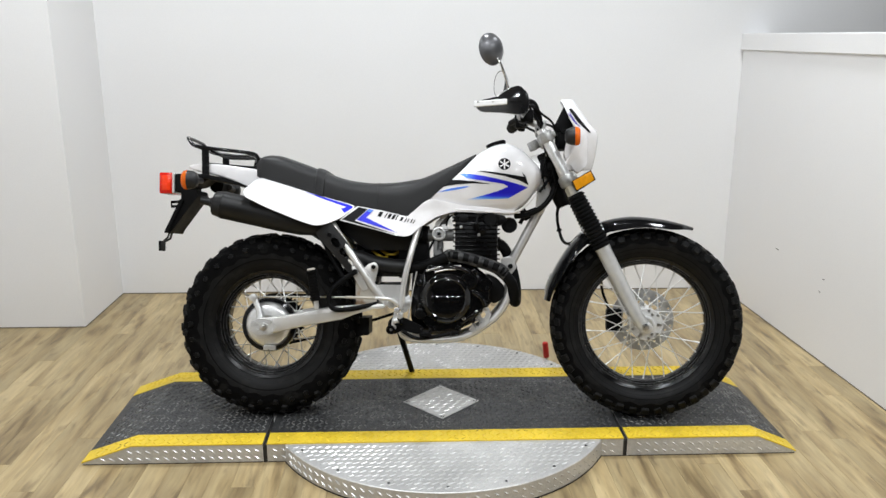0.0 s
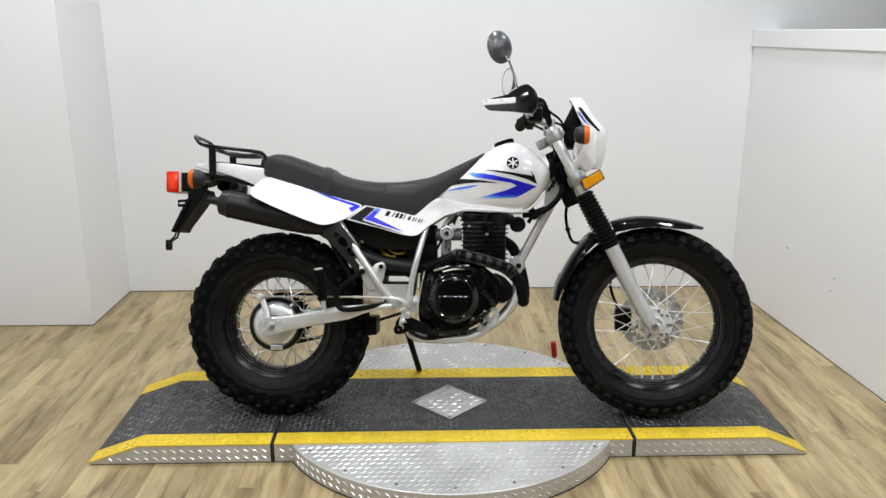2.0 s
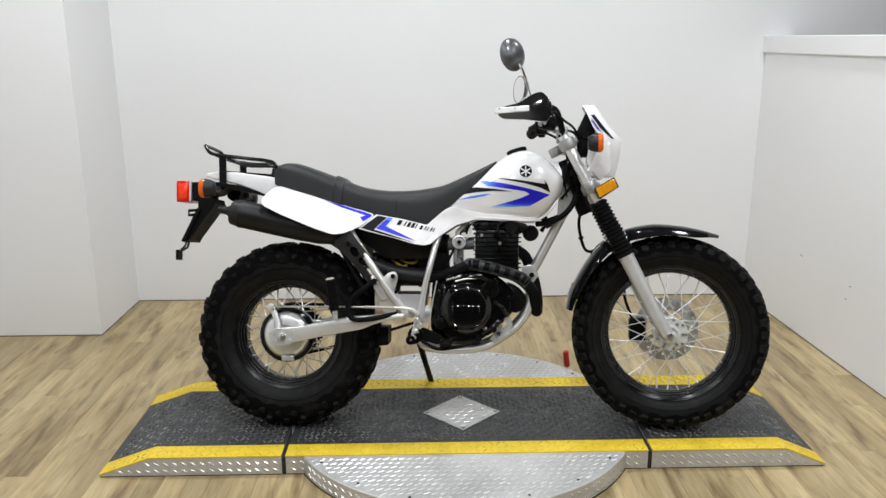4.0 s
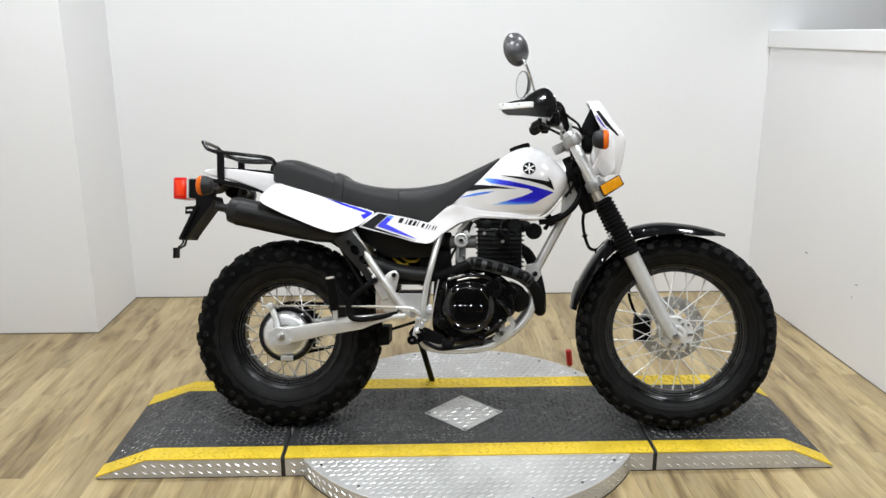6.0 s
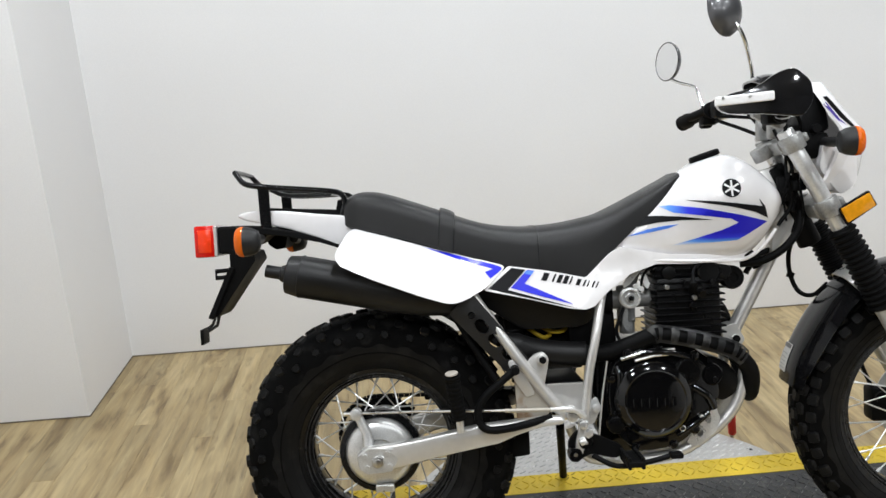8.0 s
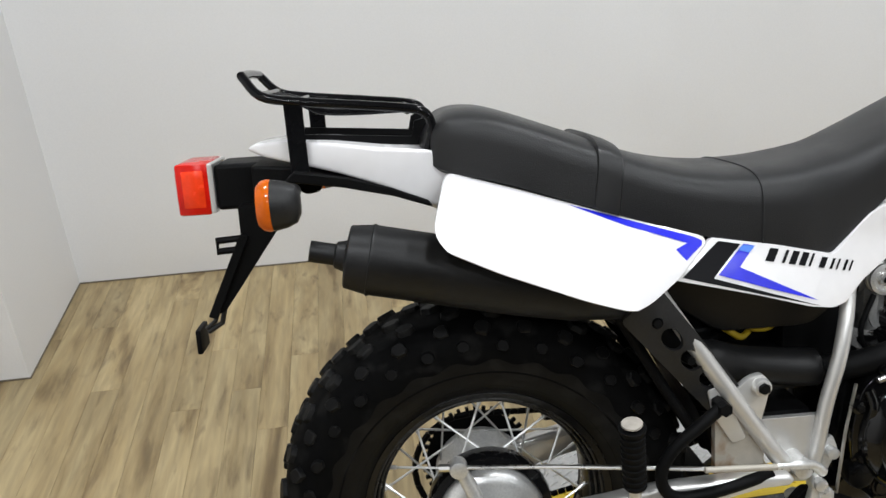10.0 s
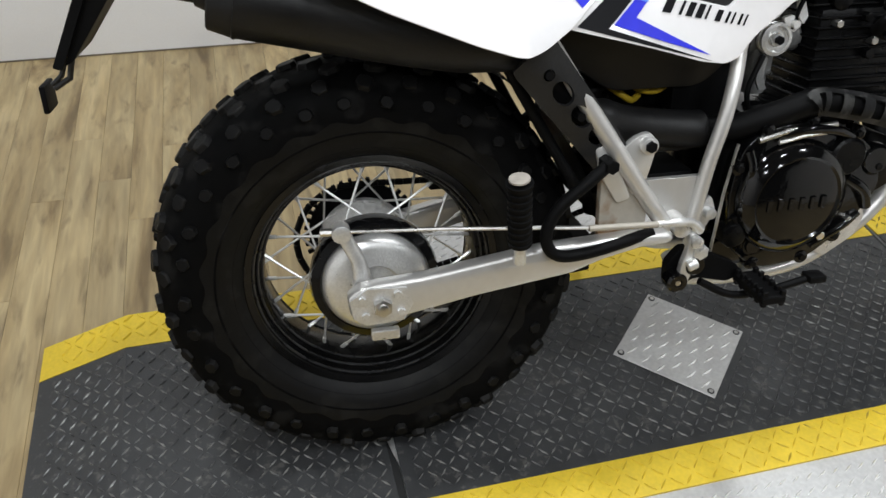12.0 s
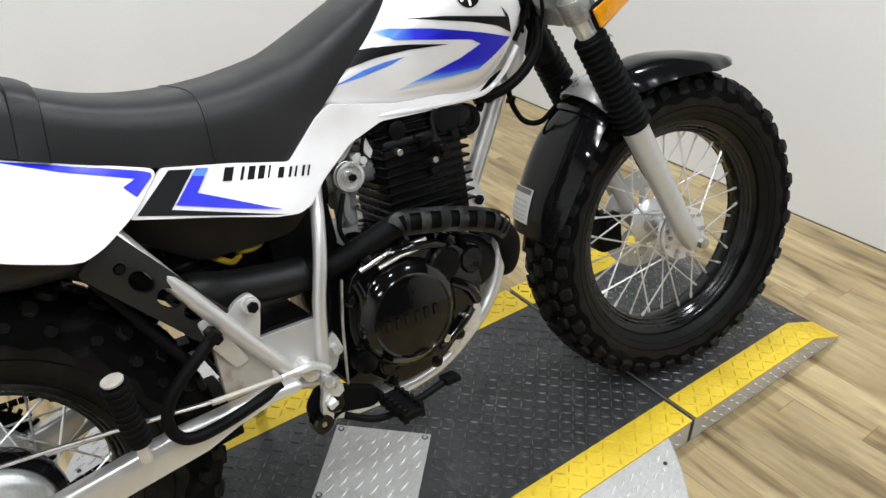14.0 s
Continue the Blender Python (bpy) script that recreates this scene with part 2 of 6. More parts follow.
def fading_blue():
    """A printed blue that fades to pale towards the arrow's tails."""
    m = mat("fading_blue_decal", (0.015, 0.02, 0.62), 0.35, var=0.1, coat=0.1, spec=0.3)
    nt = m.node_tree
    b = nt.nodes["Principled BSDF"]
    co, sep = nt.nodes.new("ShaderNodeTexCoord"), nt.nodes.new("ShaderNodeSeparateXYZ")
    nt.links.new(co.outputs["Object"], sep.inputs[0])
    fade = []
    for axis, a, c in ((0, 0.672, 0.800), (2, 0.438, 0.462)):
        rg = nt.nodes.new("ShaderNodeMapRange")
        rg.inputs[1].default_value, rg.inputs[2].default_value = a, c
        nt.links.new(sep.outputs[axis], rg.inputs[0])
        fade.append(rg)
    low = nt.nodes.new("ShaderNodeMath")
    low.operation = "MULTIPLY"
    nt.links.new(fade[0].outputs[0], low.inputs[0])
    nt.links.new(fade[1].outputs[0], low.inputs[1])
    ramp = nt.nodes.new("ShaderNodeValToRGB")
    e = ramp.color_ramp.elements
    e[0].position, e[0].color = 0.0, (0.72, 0.76, 0.82, 1)
    e[1].position, e[1].color = 1.0, (0.012, 0.010, 0.50, 1)
    for at, c in ((0.22, (0.10, 0.32, 0.85, 1)), (0.55, (0.02, 0.03, 0.72, 1))):
        e.new(at).color = c
    nt.links.new(low.outputs[0], ramp.inputs[0])
    nt.links.new(ramp.outputs[0], b.inputs["Base Color"])
    return m


M_FADE = fading_blue()
M_GUARD = mat("glossy_black_guard", (0.010, 0.010, 0.011), 0.10, metal=0.2, var=0.3, scale=30, coat=1.0, spec=0.6, bump=0.15, bscale=40, rvar=0.06)



# ---------------------------------------------------------------- mesh helpers
def part(name, bm, material, parent=None, label="", smooth=False, at=None):
    """Links a bmesh as one mesh object under a thing or a part."""
    me = bpy.data.meshes.new(name)
    bm.normal_update()
    bm.to_mesh(me)
    bm.free()
    if material:
        me.materials.append(material)
    if smooth:
        me.shade_smooth()
        me.set_sharp_from_angle(angle=radians(38))
    ob = new(name, me)
    if parent is not None:
        ob.parent = parent
    if at is not None:
        ob.matrix_basis = at
    if label:
        ob["label"] = label
    return ob


def box(x0, x1, y0, y1, z0, z1, bevel=0.0, bm=None, seg=2):
    own = bmesh.new()
    r = bmesh.ops.create_cube(own, size=1.0)
    for v in r["verts"]:
        v.co = ((x0 + x1) / 2 + v.co.x * (x1 - x0), (y0 + y1) / 2 + v.co.y * (y1 - y0), (z0 + z1) / 2 + v.co.z * (z1 - z0))
    if bevel:
        bmesh.ops.bevel(own, geom=own.edges[:], offset=bevel, segments=seg, profile=0.5, affect="EDGES")
    return merge(bm, own)


def merge(bm, own, m=None):
    """Adds the mesh own to bm (or returns own when there is no bm yet), moved by m."""
    if m is not None:
        own.transform(m)
    if bm is None:
        return own
    me = bpy.data.meshes.new("tmp")
    own.to_mesh(me)
    own.free()
    bm.from_mesh(me)
    bpy.data.meshes.remove(me)
    return bm


def prism(points, y0, y1, bevel=0.0, bm=None, seg=2, axis="y"):
    """An outline in x and z, given thickness from y0 to y1."""
    own = bmesh.new()
    vs = [own.verts.new((x, y0, z)) for x, z in points]
    f = own.faces.new(vs)
    r = bmesh.ops.extrude_face_region(own, geom=[f])
    bmesh.ops.translate(own, vec=(0, y1 - y0, 0), verts=[v for v in r["geom"] if isinstance(v, bmesh.types.BMVert)])
    bmesh.ops.recalc_face_normals(own, faces=own.faces[:])
    if bevel:
        bmesh.ops.bevel(own, geom=own.edges[:], offset=bevel, segments=seg, profile=0.5, affect="EDGES", clamp_overlap=True)
    return merge(bm, own)


def spline(points, n=8):
    """A smooth line through the points (Catmull-Rom)."""
    p = [Vector(q) for q in points]
    p = [2 * p[0] - p[1]] + p + [2 * p[-1] - p[-2]]
    out = []
    for i in range(1, len(p) - 2):
        a, b, c, d = p[i - 1:i + 3]
        for k in range(n):
            t = k / n
            out.append(0.5 * (2 * b + (c - a) * t + (2 * a - 5 * b + 4 * c - d) * t * t + (3 * b - a - 3 * c + d) * t ** 3))
    return out + [p[-2]]


def tube(points, radius, sides=10, bm=None, caps=True, closed=False, squash=1.0):
    """A pipe along a line; radius is one number or one for each point."""
    own = bmesh.new()
    pts = [Vector(q) for q in points]
    n = len(pts)
    rad = radius if isinstance(radius, (list, tuple)) else [radius] * n
    rings = []
    up = None
    for i, q in enumerate(pts):
        if closed:
            d = pts[(i + 1) % n] - pts[i - 1]
        else:
            d = pts[min(i + 1, n - 1)] - pts[max(i - 1, 0)]
        d = d.normalized()
        if up is None:
            up = Vector((0, 1, 0)) if abs(d.y) < 0.9 else Vector((0, 0, 1))
        side = d.cross(up).normalized()
        up = side.cross(d).normalized()
        rings.append([own.verts.new(q + rad[i] * (math.cos(a) * side + squash * math.sin(a) * up)) for a in [2 * math.pi * k / sides for k in range(sides)]])
    for i in range(n if closed else n - 1):
        a, b = rings[i], rings[(i + 1) % n]
        for k in range(sides):
            own.faces.new((a[k], a[(k + 1) % sides], b[(k + 1) % sides], b[k]))
    if caps and not closed:
        own.faces.new(rings[0][::-1])
        own.faces.new(rings[-1])
    bmesh.ops.recalc_face_normals(own, faces=own.faces[:])
    return merge(bm, own)


def lathe(profile, sides=48, axis="y", bm=None, arc=1.0, closed=False, m=None):
    """Turns a profile of (radius, along) round the y axis (or x, z)."""
    own = bmesh.new()
    rings = []
    count = sides if arc >= 1 else sides + 1
    for k in range(count):
        a = 2 * math.pi * arc * k / sides
        c, s = math.cos(a), math.sin(a)
        if axis == "y":
            rings.append([own.verts.new((r * c, h, r * s)) for r, h in profile])
        elif axis == "z":
            rings.append([own.verts.new((r * c, r * s, h)) for r, h in profile])
        else:
            rings.append([own.verts.new((h, r * c, r * s)) for r, h in profile])
    last = len(profile) if closed else len(profile) - 1
    for k in range(sides):
        a, b = rings[k], rings[(k + 1) % count]
        for i in range(last):
            j = (i + 1) % len(profile)
            try:
                own.faces.new((a[i], a[j], b[j], b[i]))
            except ValueError:
                pass
    bmesh.ops.remove_doubles(own, verts=own.verts[:], dist=1e-6)
    bmesh.ops.dissolve_degenerate(own, edges=own.edges[:], dist=1e-7)
    bmesh.ops.recalc_face_normals(own, faces=own.faces[:])
    return merge(bm, own, m)


def cyl(a, b, r, sides=16, bm=None, r2=None, bevel=0.0):
    """A rod from a to b."""
    a, b = Vector(a), Vector(b)
    own = bmesh.new()
    h = (b - a).length
    bmesh.ops.create_cone(own, cap_ends=True, segments=sides, radius1=r, radius2=r if r2 is None else r2, depth=h)
    if bevel:
        rims = [e for e in own.edges if abs(e.verts[0].co.z - e.verts[1].co.z) < 1e-6]
        bmesh.ops.bevel(own, geom=rims, offset=bevel, segments=2, profile=0.5, affect="EDGES")
    q = (b - a).to_track_quat("Z", "Y").to_matrix().to_4x4()
    own.transform(Matrix.Translation((a + b) / 2) @ q)
    return merge(bm, own)


def thing(name, label, category, m=None, group="", kind=""):
    """An Empty at a thing's base."""
    ob = new(name)
    ob.empty_display_size = 0.1
    if m is not None:
        ob.matrix_basis = m
    return tagged(ob, label, category, group, kind)


# ---------------------------------------------------------------- room
def wall(name, bm, label):
    return tagged(part(name, bm, M_WALL), label, "wall", kind="structure")


wall("wall_back", box(-1.75, 1.75, 4.49, 4.61, 0, 2.8), "plain white painted back wall")
wall("wall_recess", box(-1.87, -1.75, 3.96, 4.61, 0, 2.8), "short white return of the painted wall")
wall("wall_left_front", box(-2.45, -1.87, 3.96, 4.08, 0, 2.8), "white painted wall beside the recess")
wall("wall_left", box(-2.45, -2.33, -4.6, 3.96, 0, 2.8), "plain white painted side wall")
HALF = pose(1.67, 4.49, 0, 0, 0, 2.0)
half_wall = wall("wall_right", box(-0.06, 0.06, -6.1, 0, 0, 1.317), "white painted half-height side wall with scuff marks")
half_wall.matrix_basis = HALF
for sy, sz, sl, tilt in ((-0.59, 0.385, 0.030, 4), (-1.02, 0.362, 0.018, -10), (-1.00, 0.300, 0.012, 30)):
    part("scuff", box(-0.0006, 0.0006, -sl / 2, sl / 2, -0.0014, 0.0014, 0.0004, seg=1), M_BLACKGAP, half_wall, at=pose(-0.0606, sy, sz, tilt, 0, 0))
ob = tagged(part("trim_cap", box(-0.075, 0.07, -6.1, 0, 1.317, 1.402, 0.004), M_WALL), "white boxed cap on the half wall", "trim", kind="structure")
ob.matrix_basis = HALF


def far_wall(name, bm, label):
    return tagged(part(name, bm, M_FARWALL), label, "wall", kind="structure")


# Two unseen walls are added dark to keep the gloss parts' reflections black.
far_wall("wall_far_right", box(4.2, 4.32, -4.6, 4.61, 0, 2.8), "unseen dark wall beyond the half wall, added to darken reflections")
wall("wall_back_right", box(1.75, 4.32, 4.49, 4.61, 0, 2.8), "white back wall beyond the half wall")
far_wall("wall_behind", box(-2.45, 4.32, -4.72, -4.6, 0, 2.8), "unseen dark wall closing the showroom, added to darken reflections")
tagged(part("ceiling", box(-2.45, 4.32, -4.72, 4.61, 2.8, 2.9), M_CEIL), "unseen ceiling with round downlights, dark to cut bounced light", "ceiling", kind="structure")
tagged(part("floor", box(-2.45, 4.32, -4.72, 4.61, -0.1, -0.006), M_BLACKGAP), "dark underlay below bleached oak vinyl planks", "floor", kind="structure")
# Thin brown strips paint the shade where the walls meet the floor.
for jx0, jx1, jy0, jy1 in ((-1.75, 1.61, 4.4875, 4.4900), (-1.7500, -1.7475, 3.9600, 4.4875), (-2.33, -1.7475, 3.9575, 3.9600), (-2.3300, -2.3275, -4.6, 3.9575)):
    tagged(part("trim_shade", box(jx0, jx1, jy0, jy1, 0.0005, 0.0045), M_JOINTSHADE), "thin brown strip painting the shade between floor and wall", "trim", kind="structure")
ob = tagged(part("trim_shade", box(-0.0630, -0.0602, -6.0, -0.02, 0.0005, 0.0045), M_JOINTSHADE), "thin brown strip painting the shade between floor and wall", "trim", kind="structure")
ob.matrix_basis = HALF

# ---------------------------------------------------------------- display platform
TOP = 0.068
X0, X1, Y0, Y1 = -1.247, 1.168, 2.628, 3.225
SL, SR = -0.64, 0.575
F0, F1 = -1.08, 1.03
CX, CY, RAD = -0.04, 2.925, 0.611
IN0, IN1 = 2.702, 3.14


def deck_z(x):
    """The height of the platform's upper side."""
    if x < F0:
        return 0.01 + (TOP - 0.01) * max(0.0, (x - X0) / (F0 - X0))
    if x > F1:
        return 0.01 + (TOP - 0.01) * max(0.0, (X1 - x) / (X1 - F1))
    return TOP


def strip(xs, y0, y1, lift, thick):
    """A strip that follows the deck along x."""
    own = bmesh.new()
    rows = [[own.verts.new((x, y, deck_z(x) + dz)) for y, dz in ((y0, lift), (y1, lift), (y1, lift - thick), (y0, lift - thick))] for x in xs]
    for a, b in zip(rows, rows[1:]):
        for k in range(4):
            own.faces.new((a[k], a[(k + 1) % 4], b[(k + 1) % 4], b[k]))
    own.faces.new(rows[0])
    own.faces.new(rows[-1][::-1])
    bmesh.ops.recalc_face_normals(own, faces=own.faces[:])
    return own


def slab(xs, y0, y1, base=0.004):
    own = bmesh.new()
    rows = [[own.verts.new((x, y, z)) for y, z in ((y0, deck_z(x)), (y1, deck_z(x)), (y1, base), (y0, base))] for x in xs]
    for a, b in zip(rows, rows[1:]):
        for k in range(4):
            own.faces.new((a[k], a[(k + 1) % 4], b[(k + 1) % 4], b[k]))
    own.faces.new(rows[0])
    own.faces.new(rows[-1][::-1])
    bmesh.ops.recalc_face_normals(own, faces=own.faces[:])
    return own


def tread_pattern(name, spots, material, parent, label=""):
    """Many small raised bars: spots are (matrix, size) of each one; one mesh."""
    vs, fs = [], []
    for m, s in spots:
        n = len(vs)
        for q in ((-s, 0, 0), (0, -0.20 * s, 0), (s, 0, 0), (0, 0.20 * s, 0), (-0.72 * s, 0, 0.0028), (0.72 * s, 0, 0.0028)):
            vs.append(m @ Vector(q))
        fs += [(n, n + 1, n + 4), (n + 1, n + 5, n + 4), (n + 1, n + 2, n + 5), (n + 2, n + 3, n + 5), (n + 3, n + 4, n + 5), (n + 3, n, n + 4)]
    me = bpy.data.meshes.new(name)
    me.from_pydata(vs, [], fs)
    me.materials.append(material)
    ob = new(name, me)
    ob.parent = parent
    ob["kind"] = "stuff"
    if label:
        ob["label"] = label
    return ob


def bar_grid(x0, x1, y0, y1, pitch, test, height, angles=(-45, 45), size=0.52):
    rnd = random.Random(4)
    out = []
    nx, ny = int((x1 - x0) / pitch), int((y1 - y0) / pitch)
    for i in range(nx + 1):
        for j in range(ny + 1):
            x, y = x0 + (i + (0.5 * (j % 2) if angles[0] == angles[1] else 0.0)) * pitch, y0 + j * pitch
            if test(x, y):
                z = height(x)
                tilt = math.degrees(math.atan2(height(x + 0.001) - height(x - 0.001), 0.002))
                a = angles[(i + j) % 2]
                out.append((pose(x, y, z - 0.0002, 0, -tilt, 0) @ pose(0, 0, 0, 0, 0, a + rnd.uniform(-3, 3)), pitch * size))
    return out


platform = thing("display_platform", "low grey tread-plate platform with yellow edges, standing on the floor", "platform", pose(0, 0, 0))
DECKS = (((X0, F0, SL - 0.007), "ramp_deck"), ((SL + 0.007, SR - 0.007), "centre_deck"), ((SR + 0.007, F1, X1), "ramp_deck"))
deck_of = {}
for xs, name in DECKS:
    deck = part(name, slab(xs, Y0, Y1), M_ALU, platform)
    deck_of[name] = deck
    part("tread_sheet", strip(xs, IN0 - 0.004, IN1 + 0.004, 0.0012, 0.0022), M_DUSTY, deck, "worn dark grey tread sheet")
    part("edge_stripe", strip(xs, Y0 - 0.002, IN0, 0.0026, 0.004), M_YELLOW, deck, "scuffed yellow safety stripe")
    part("edge_stripe", strip(xs, IN1, Y1 + 0.002, 0.0026, 0.004), M_YELLOW, deck, "scuffed yellow safety stripe")
    part("foot_strip", box(xs[0] + 0.003, xs[-1] - 0.003, Y0 + 0.002, Y1 - 0.002, 0.0, 0.004), M_BLACKGAP, deck)
base = part("round_base", lathe([(0.0, 0.004), (RAD, 0.004), (RAD, TOP - 0.004), (RAD - 0.003, TOP - 0.0015), (0.0, TOP - 0.0015)], 128, "z", m=Matrix.Translation((CX, CY, 0))), M_ALU, platform, "round aluminium tread-plate base")
part("foot_ring", lathe([(RAD - 0.02, 0.0), (RAD + 0.001, 0.0), (RAD + 0.001, 0.005), (RAD - 0.02, 0.005)], 96, "z", closed=True, m=Matrix.Translation((CX, CY, 0))), M_BLACKGAP, base)
D = 0.141


def in_diamond(x, y, grow=0.0):
    return abs(x - CX) / (D + grow) + abs(y - CY) / (D + grow) < 1


def in_deck(x, y):
    return X0 + 0.03 < x < X1 - 0.03 and min(abs(x - SL), abs(x - SR)) > 0.018 and IN0 + 0.008 < y < IN1 - 0.008 and not in_diamond(x, y, 0.012)


def in_stripe(x, y):
    return X0 + 0.03 < x < X1 - 0.03 and min(abs(x - SL), abs(x - SR)) > 0.018 and (Y0 + 0.008 < y < IN0 - 0.008 or IN1 + 0.008 < y < Y1 - 0.008)


def in_bulge(x, y):
    return (x - CX) ** 2 + (y - CY) ** 2 < (RAD - 0.014) ** 2 and not Y0 - 0.012 < y < Y1 + 0.012


def single_bars(spots, material, parent, scale):
    """Bars near enough to be told apart: one object each on one mesh."""
    me = bpy.data.meshes.new("tread_bar")
    q = [(-1, 0, 0), (0, -0.20, 0), (1, 0, 0), (0, 0.20, 0), (-0.72, 0, 0.0028 / scale), (0.72, 0, 0.0028 / scale)]
    me.from_pydata([Vector(v) * scale for v in q], [], [(0, 1, 4), (1, 5, 4), (1, 2, 5), (2, 3, 5), (3, 4, 5), (3, 0, 4)])
    me.materials.append(material)
    for m, size in spots:
        ob = new("tread_bar", me)
        ob.parent, ob.matrix_basis = parent, m


deck_bars = bar_grid(X0, X1, Y0, Y1, 0.0195, in_deck, lambda x: deck_z(x) + 0.0012)
close = [s for s in deck_bars if 0.0 < s[0].translation.x < 0.56 and s[0].translation.y < 2.86]
single_bars(close, M_WORNLIT, deck_of["centre_deck"], 0.0195 * 0.52)
tread_pattern("tread_pattern", [s for s in deck_bars if not (0.0 < s[0].translation.x < 0.56 and s[0].translation.y < 2.86)], M_WORNLIT, platform, "worn raised bars of the dark tread sheet, lightened for their highlights")
tread_pattern("tread_pattern", bar_grid(X0, X1, Y0 + 0.012, Y1, 0.024, in_stripe, lambda x: deck_z(x) + 0.0026), M_YELLOWBAR, platform)
tread_pattern("tread_pattern", bar_grid(CX - RAD, CX + RAD, CY - RAD, CY + RAD, 0.026, in_bulge, lambda x: TOP - 0.0015, (28, 28), 0.52), M_ALUBAR, platform)
sides = []
for i in range(int((X1 - X0) / 0.03)):
    x = X0 + 0.04 + i * 0.03
    for j in range(2):
        z = 0.02 + 0.026 * j
        if z < deck_z(x) - 0.012 and x < X1 - 0.03 and abs(x - SL) > 0.02 and abs(x - SR) > 0.02 and not (abs(x - CX) < 0.53):
            sides.append((pose(x, Y0, z, 90, 0, 0) @ pose(0, 0, 0, 0, 0, -32), 0.0105))
for i in range(128):
    a = 2 * math.pi * i / 128
    for j in range(2):
        x, y = CX + RAD * math.cos(a), CY + RAD * math.sin(a)
        if not Y0 - 0.02 < y < Y1 + 0.02:
            sides.append((Matrix.Translation((x, y, 0.02 + 0.026 * j)) @ Matrix.Rotation(a + math.pi / 2, 4, "Z") @ pose(0, 0, 0, 90, 0, 0) @ pose(0, 0, 0, 0, 0, -32), 0.0105))
tread_pattern("tread_pattern", sides, M_ALUBAR, platform)
# the bright lozenge let into the centre deck, with its screws
own = bmesh.new()
f = own.faces.new([own.verts.new((CX + dx * D, CY + dy * D, TOP + 0.0015)) for dx, dy in ((1, 0), (0, 1), (-1, 0), (0, -1))])
r = bmesh.ops.extrude_face_region(own, geom=[f])
bmesh.ops.translate(own, vec=(0, 0, 0.0035), verts=[v for v in r["geom"] if isinstance(v, bmesh.types.BMVert)])
bmesh.ops.recalc_face_normals(own, faces=own.faces[:])
bmesh.ops.bevel(own, geom=[e for e in own.edges], offset=0.0012, segments=1, affect="EDGES")
lozenge = part("lozenge_plate", own, M_ALU, platform, "square aluminium tread plate set cornerwise")
loz = []
for i in range(-4, 5):
    for j in range(-4, 5):
        x, y = CX + (i + 0.5 * (j % 2)) * 0.034, CY + j * 0.027
        if in_diamond(x, y, -0.018):
            loz.append((pose(x, y, TOP + 0.0048, 0, 0, 20 if (i + j) % 2 else 24), 0.0150))
single_bars(loz, M_ALUBAR, lozenge, 0.0150)
for dx, dy in ((1, 0), (0, 1), (-1, 0), (0, -1)):
    q = Vector((CX + dx * (D - 0.016), CY + dy * (D - 0.016), TOP + 0.004))
    part("screw_hole", cyl(q, q + Vector((0, 0, 0.0014)), 0.0068, 14), M_BLACKGAP, lozenge)
    part("screw", cyl(q, q + Vector((0, 0, 0.0032)), 0.0042, 12, bevel=0.001), M_STEEL, lozenge)
for a in range(0, 360, 18):
    x, y = CX + (RAD - 0.03) * math.cos(radians(a)), CY + (RAD - 0.03) * math.sin(radians(a))
    if not Y0 - 0.01 < y < Y1 + 0.01:
        part("screw", cyl((x, y, TOP - 0.002), (x, y, TOP + 0.0005), 0.0045, 10), M_BLACKGAP, base)
for x in (SL, SR):
    part("joint_strip", box(x - 0.0068, x + 0.0068, Y0 + 0.002, Y1 - 0.002, 0.0, TOP - 0.006), M_BLACKGAP, platform)
pin = thing("locking_pin", "steel locking pin with a red plastic grip, standing on the floor", "pin", pose(0.432, 3.40, 0))
part("shaft", cyl((0, 0, 0.0), (-0.002, -0.002, 0.05), 0.006, 12), M_STEEL, pin)
part("grip", cyl((-0.001, -0.001, 0.045), (-0.010, -0.007, 0.115), 0.0125, 16, bevel=0.004), M_REDPVC, pin, "red plastic grip")

# ---------------------------------------------------------------- motorcycle
# Built in its own frame: x forward, y to its left, z up, from the middle of the rear wheel; it leans on its side stand.
from mathutils.bvhtree import BVHTree

BIKE = Matrix.Translation((-0.662, 2.925, 0.389)) @ pose(0, 0, 0, 0, 0, -3.0) @ pose(0, 0, 0, -15.0, 0, 0)
bike = thing("motorcycle", "white dual-sport motorcycle with blue stripes, leaning on its side stand", "motorcycle", BIKE)
HEAD = Vector((1.051, 0, 0.44))
AXIS = Vector((-math.sin(radians(25.3)), 0, math.cos(radians(25.3))))
STEER = Matrix.Translation(HEAD) @ Matrix.Rotation(radians(-7.0), 4, AXIS) @ Matrix.Translation(-HEAD)


def loft(rings, bm=None, caps=True):
    """Joins rings of equally many points."""
    own = bmesh.new()
    made = [[own.verts.new(q) for q in ring] for ring in rings]
    n = len(made[0])
    for a, b in zip(made, made[1:]):
        for k in range(n):
            own.faces.new((a[k], a[(k + 1) % n], b[(k + 1) % n], b[k]))
    if caps:
        own.faces.new(made[0][::-1])
        own.faces.new(made[-1])
    bmesh.ops.recalc_face_normals(own, faces=own.faces[:])
    return merge(bm, own)


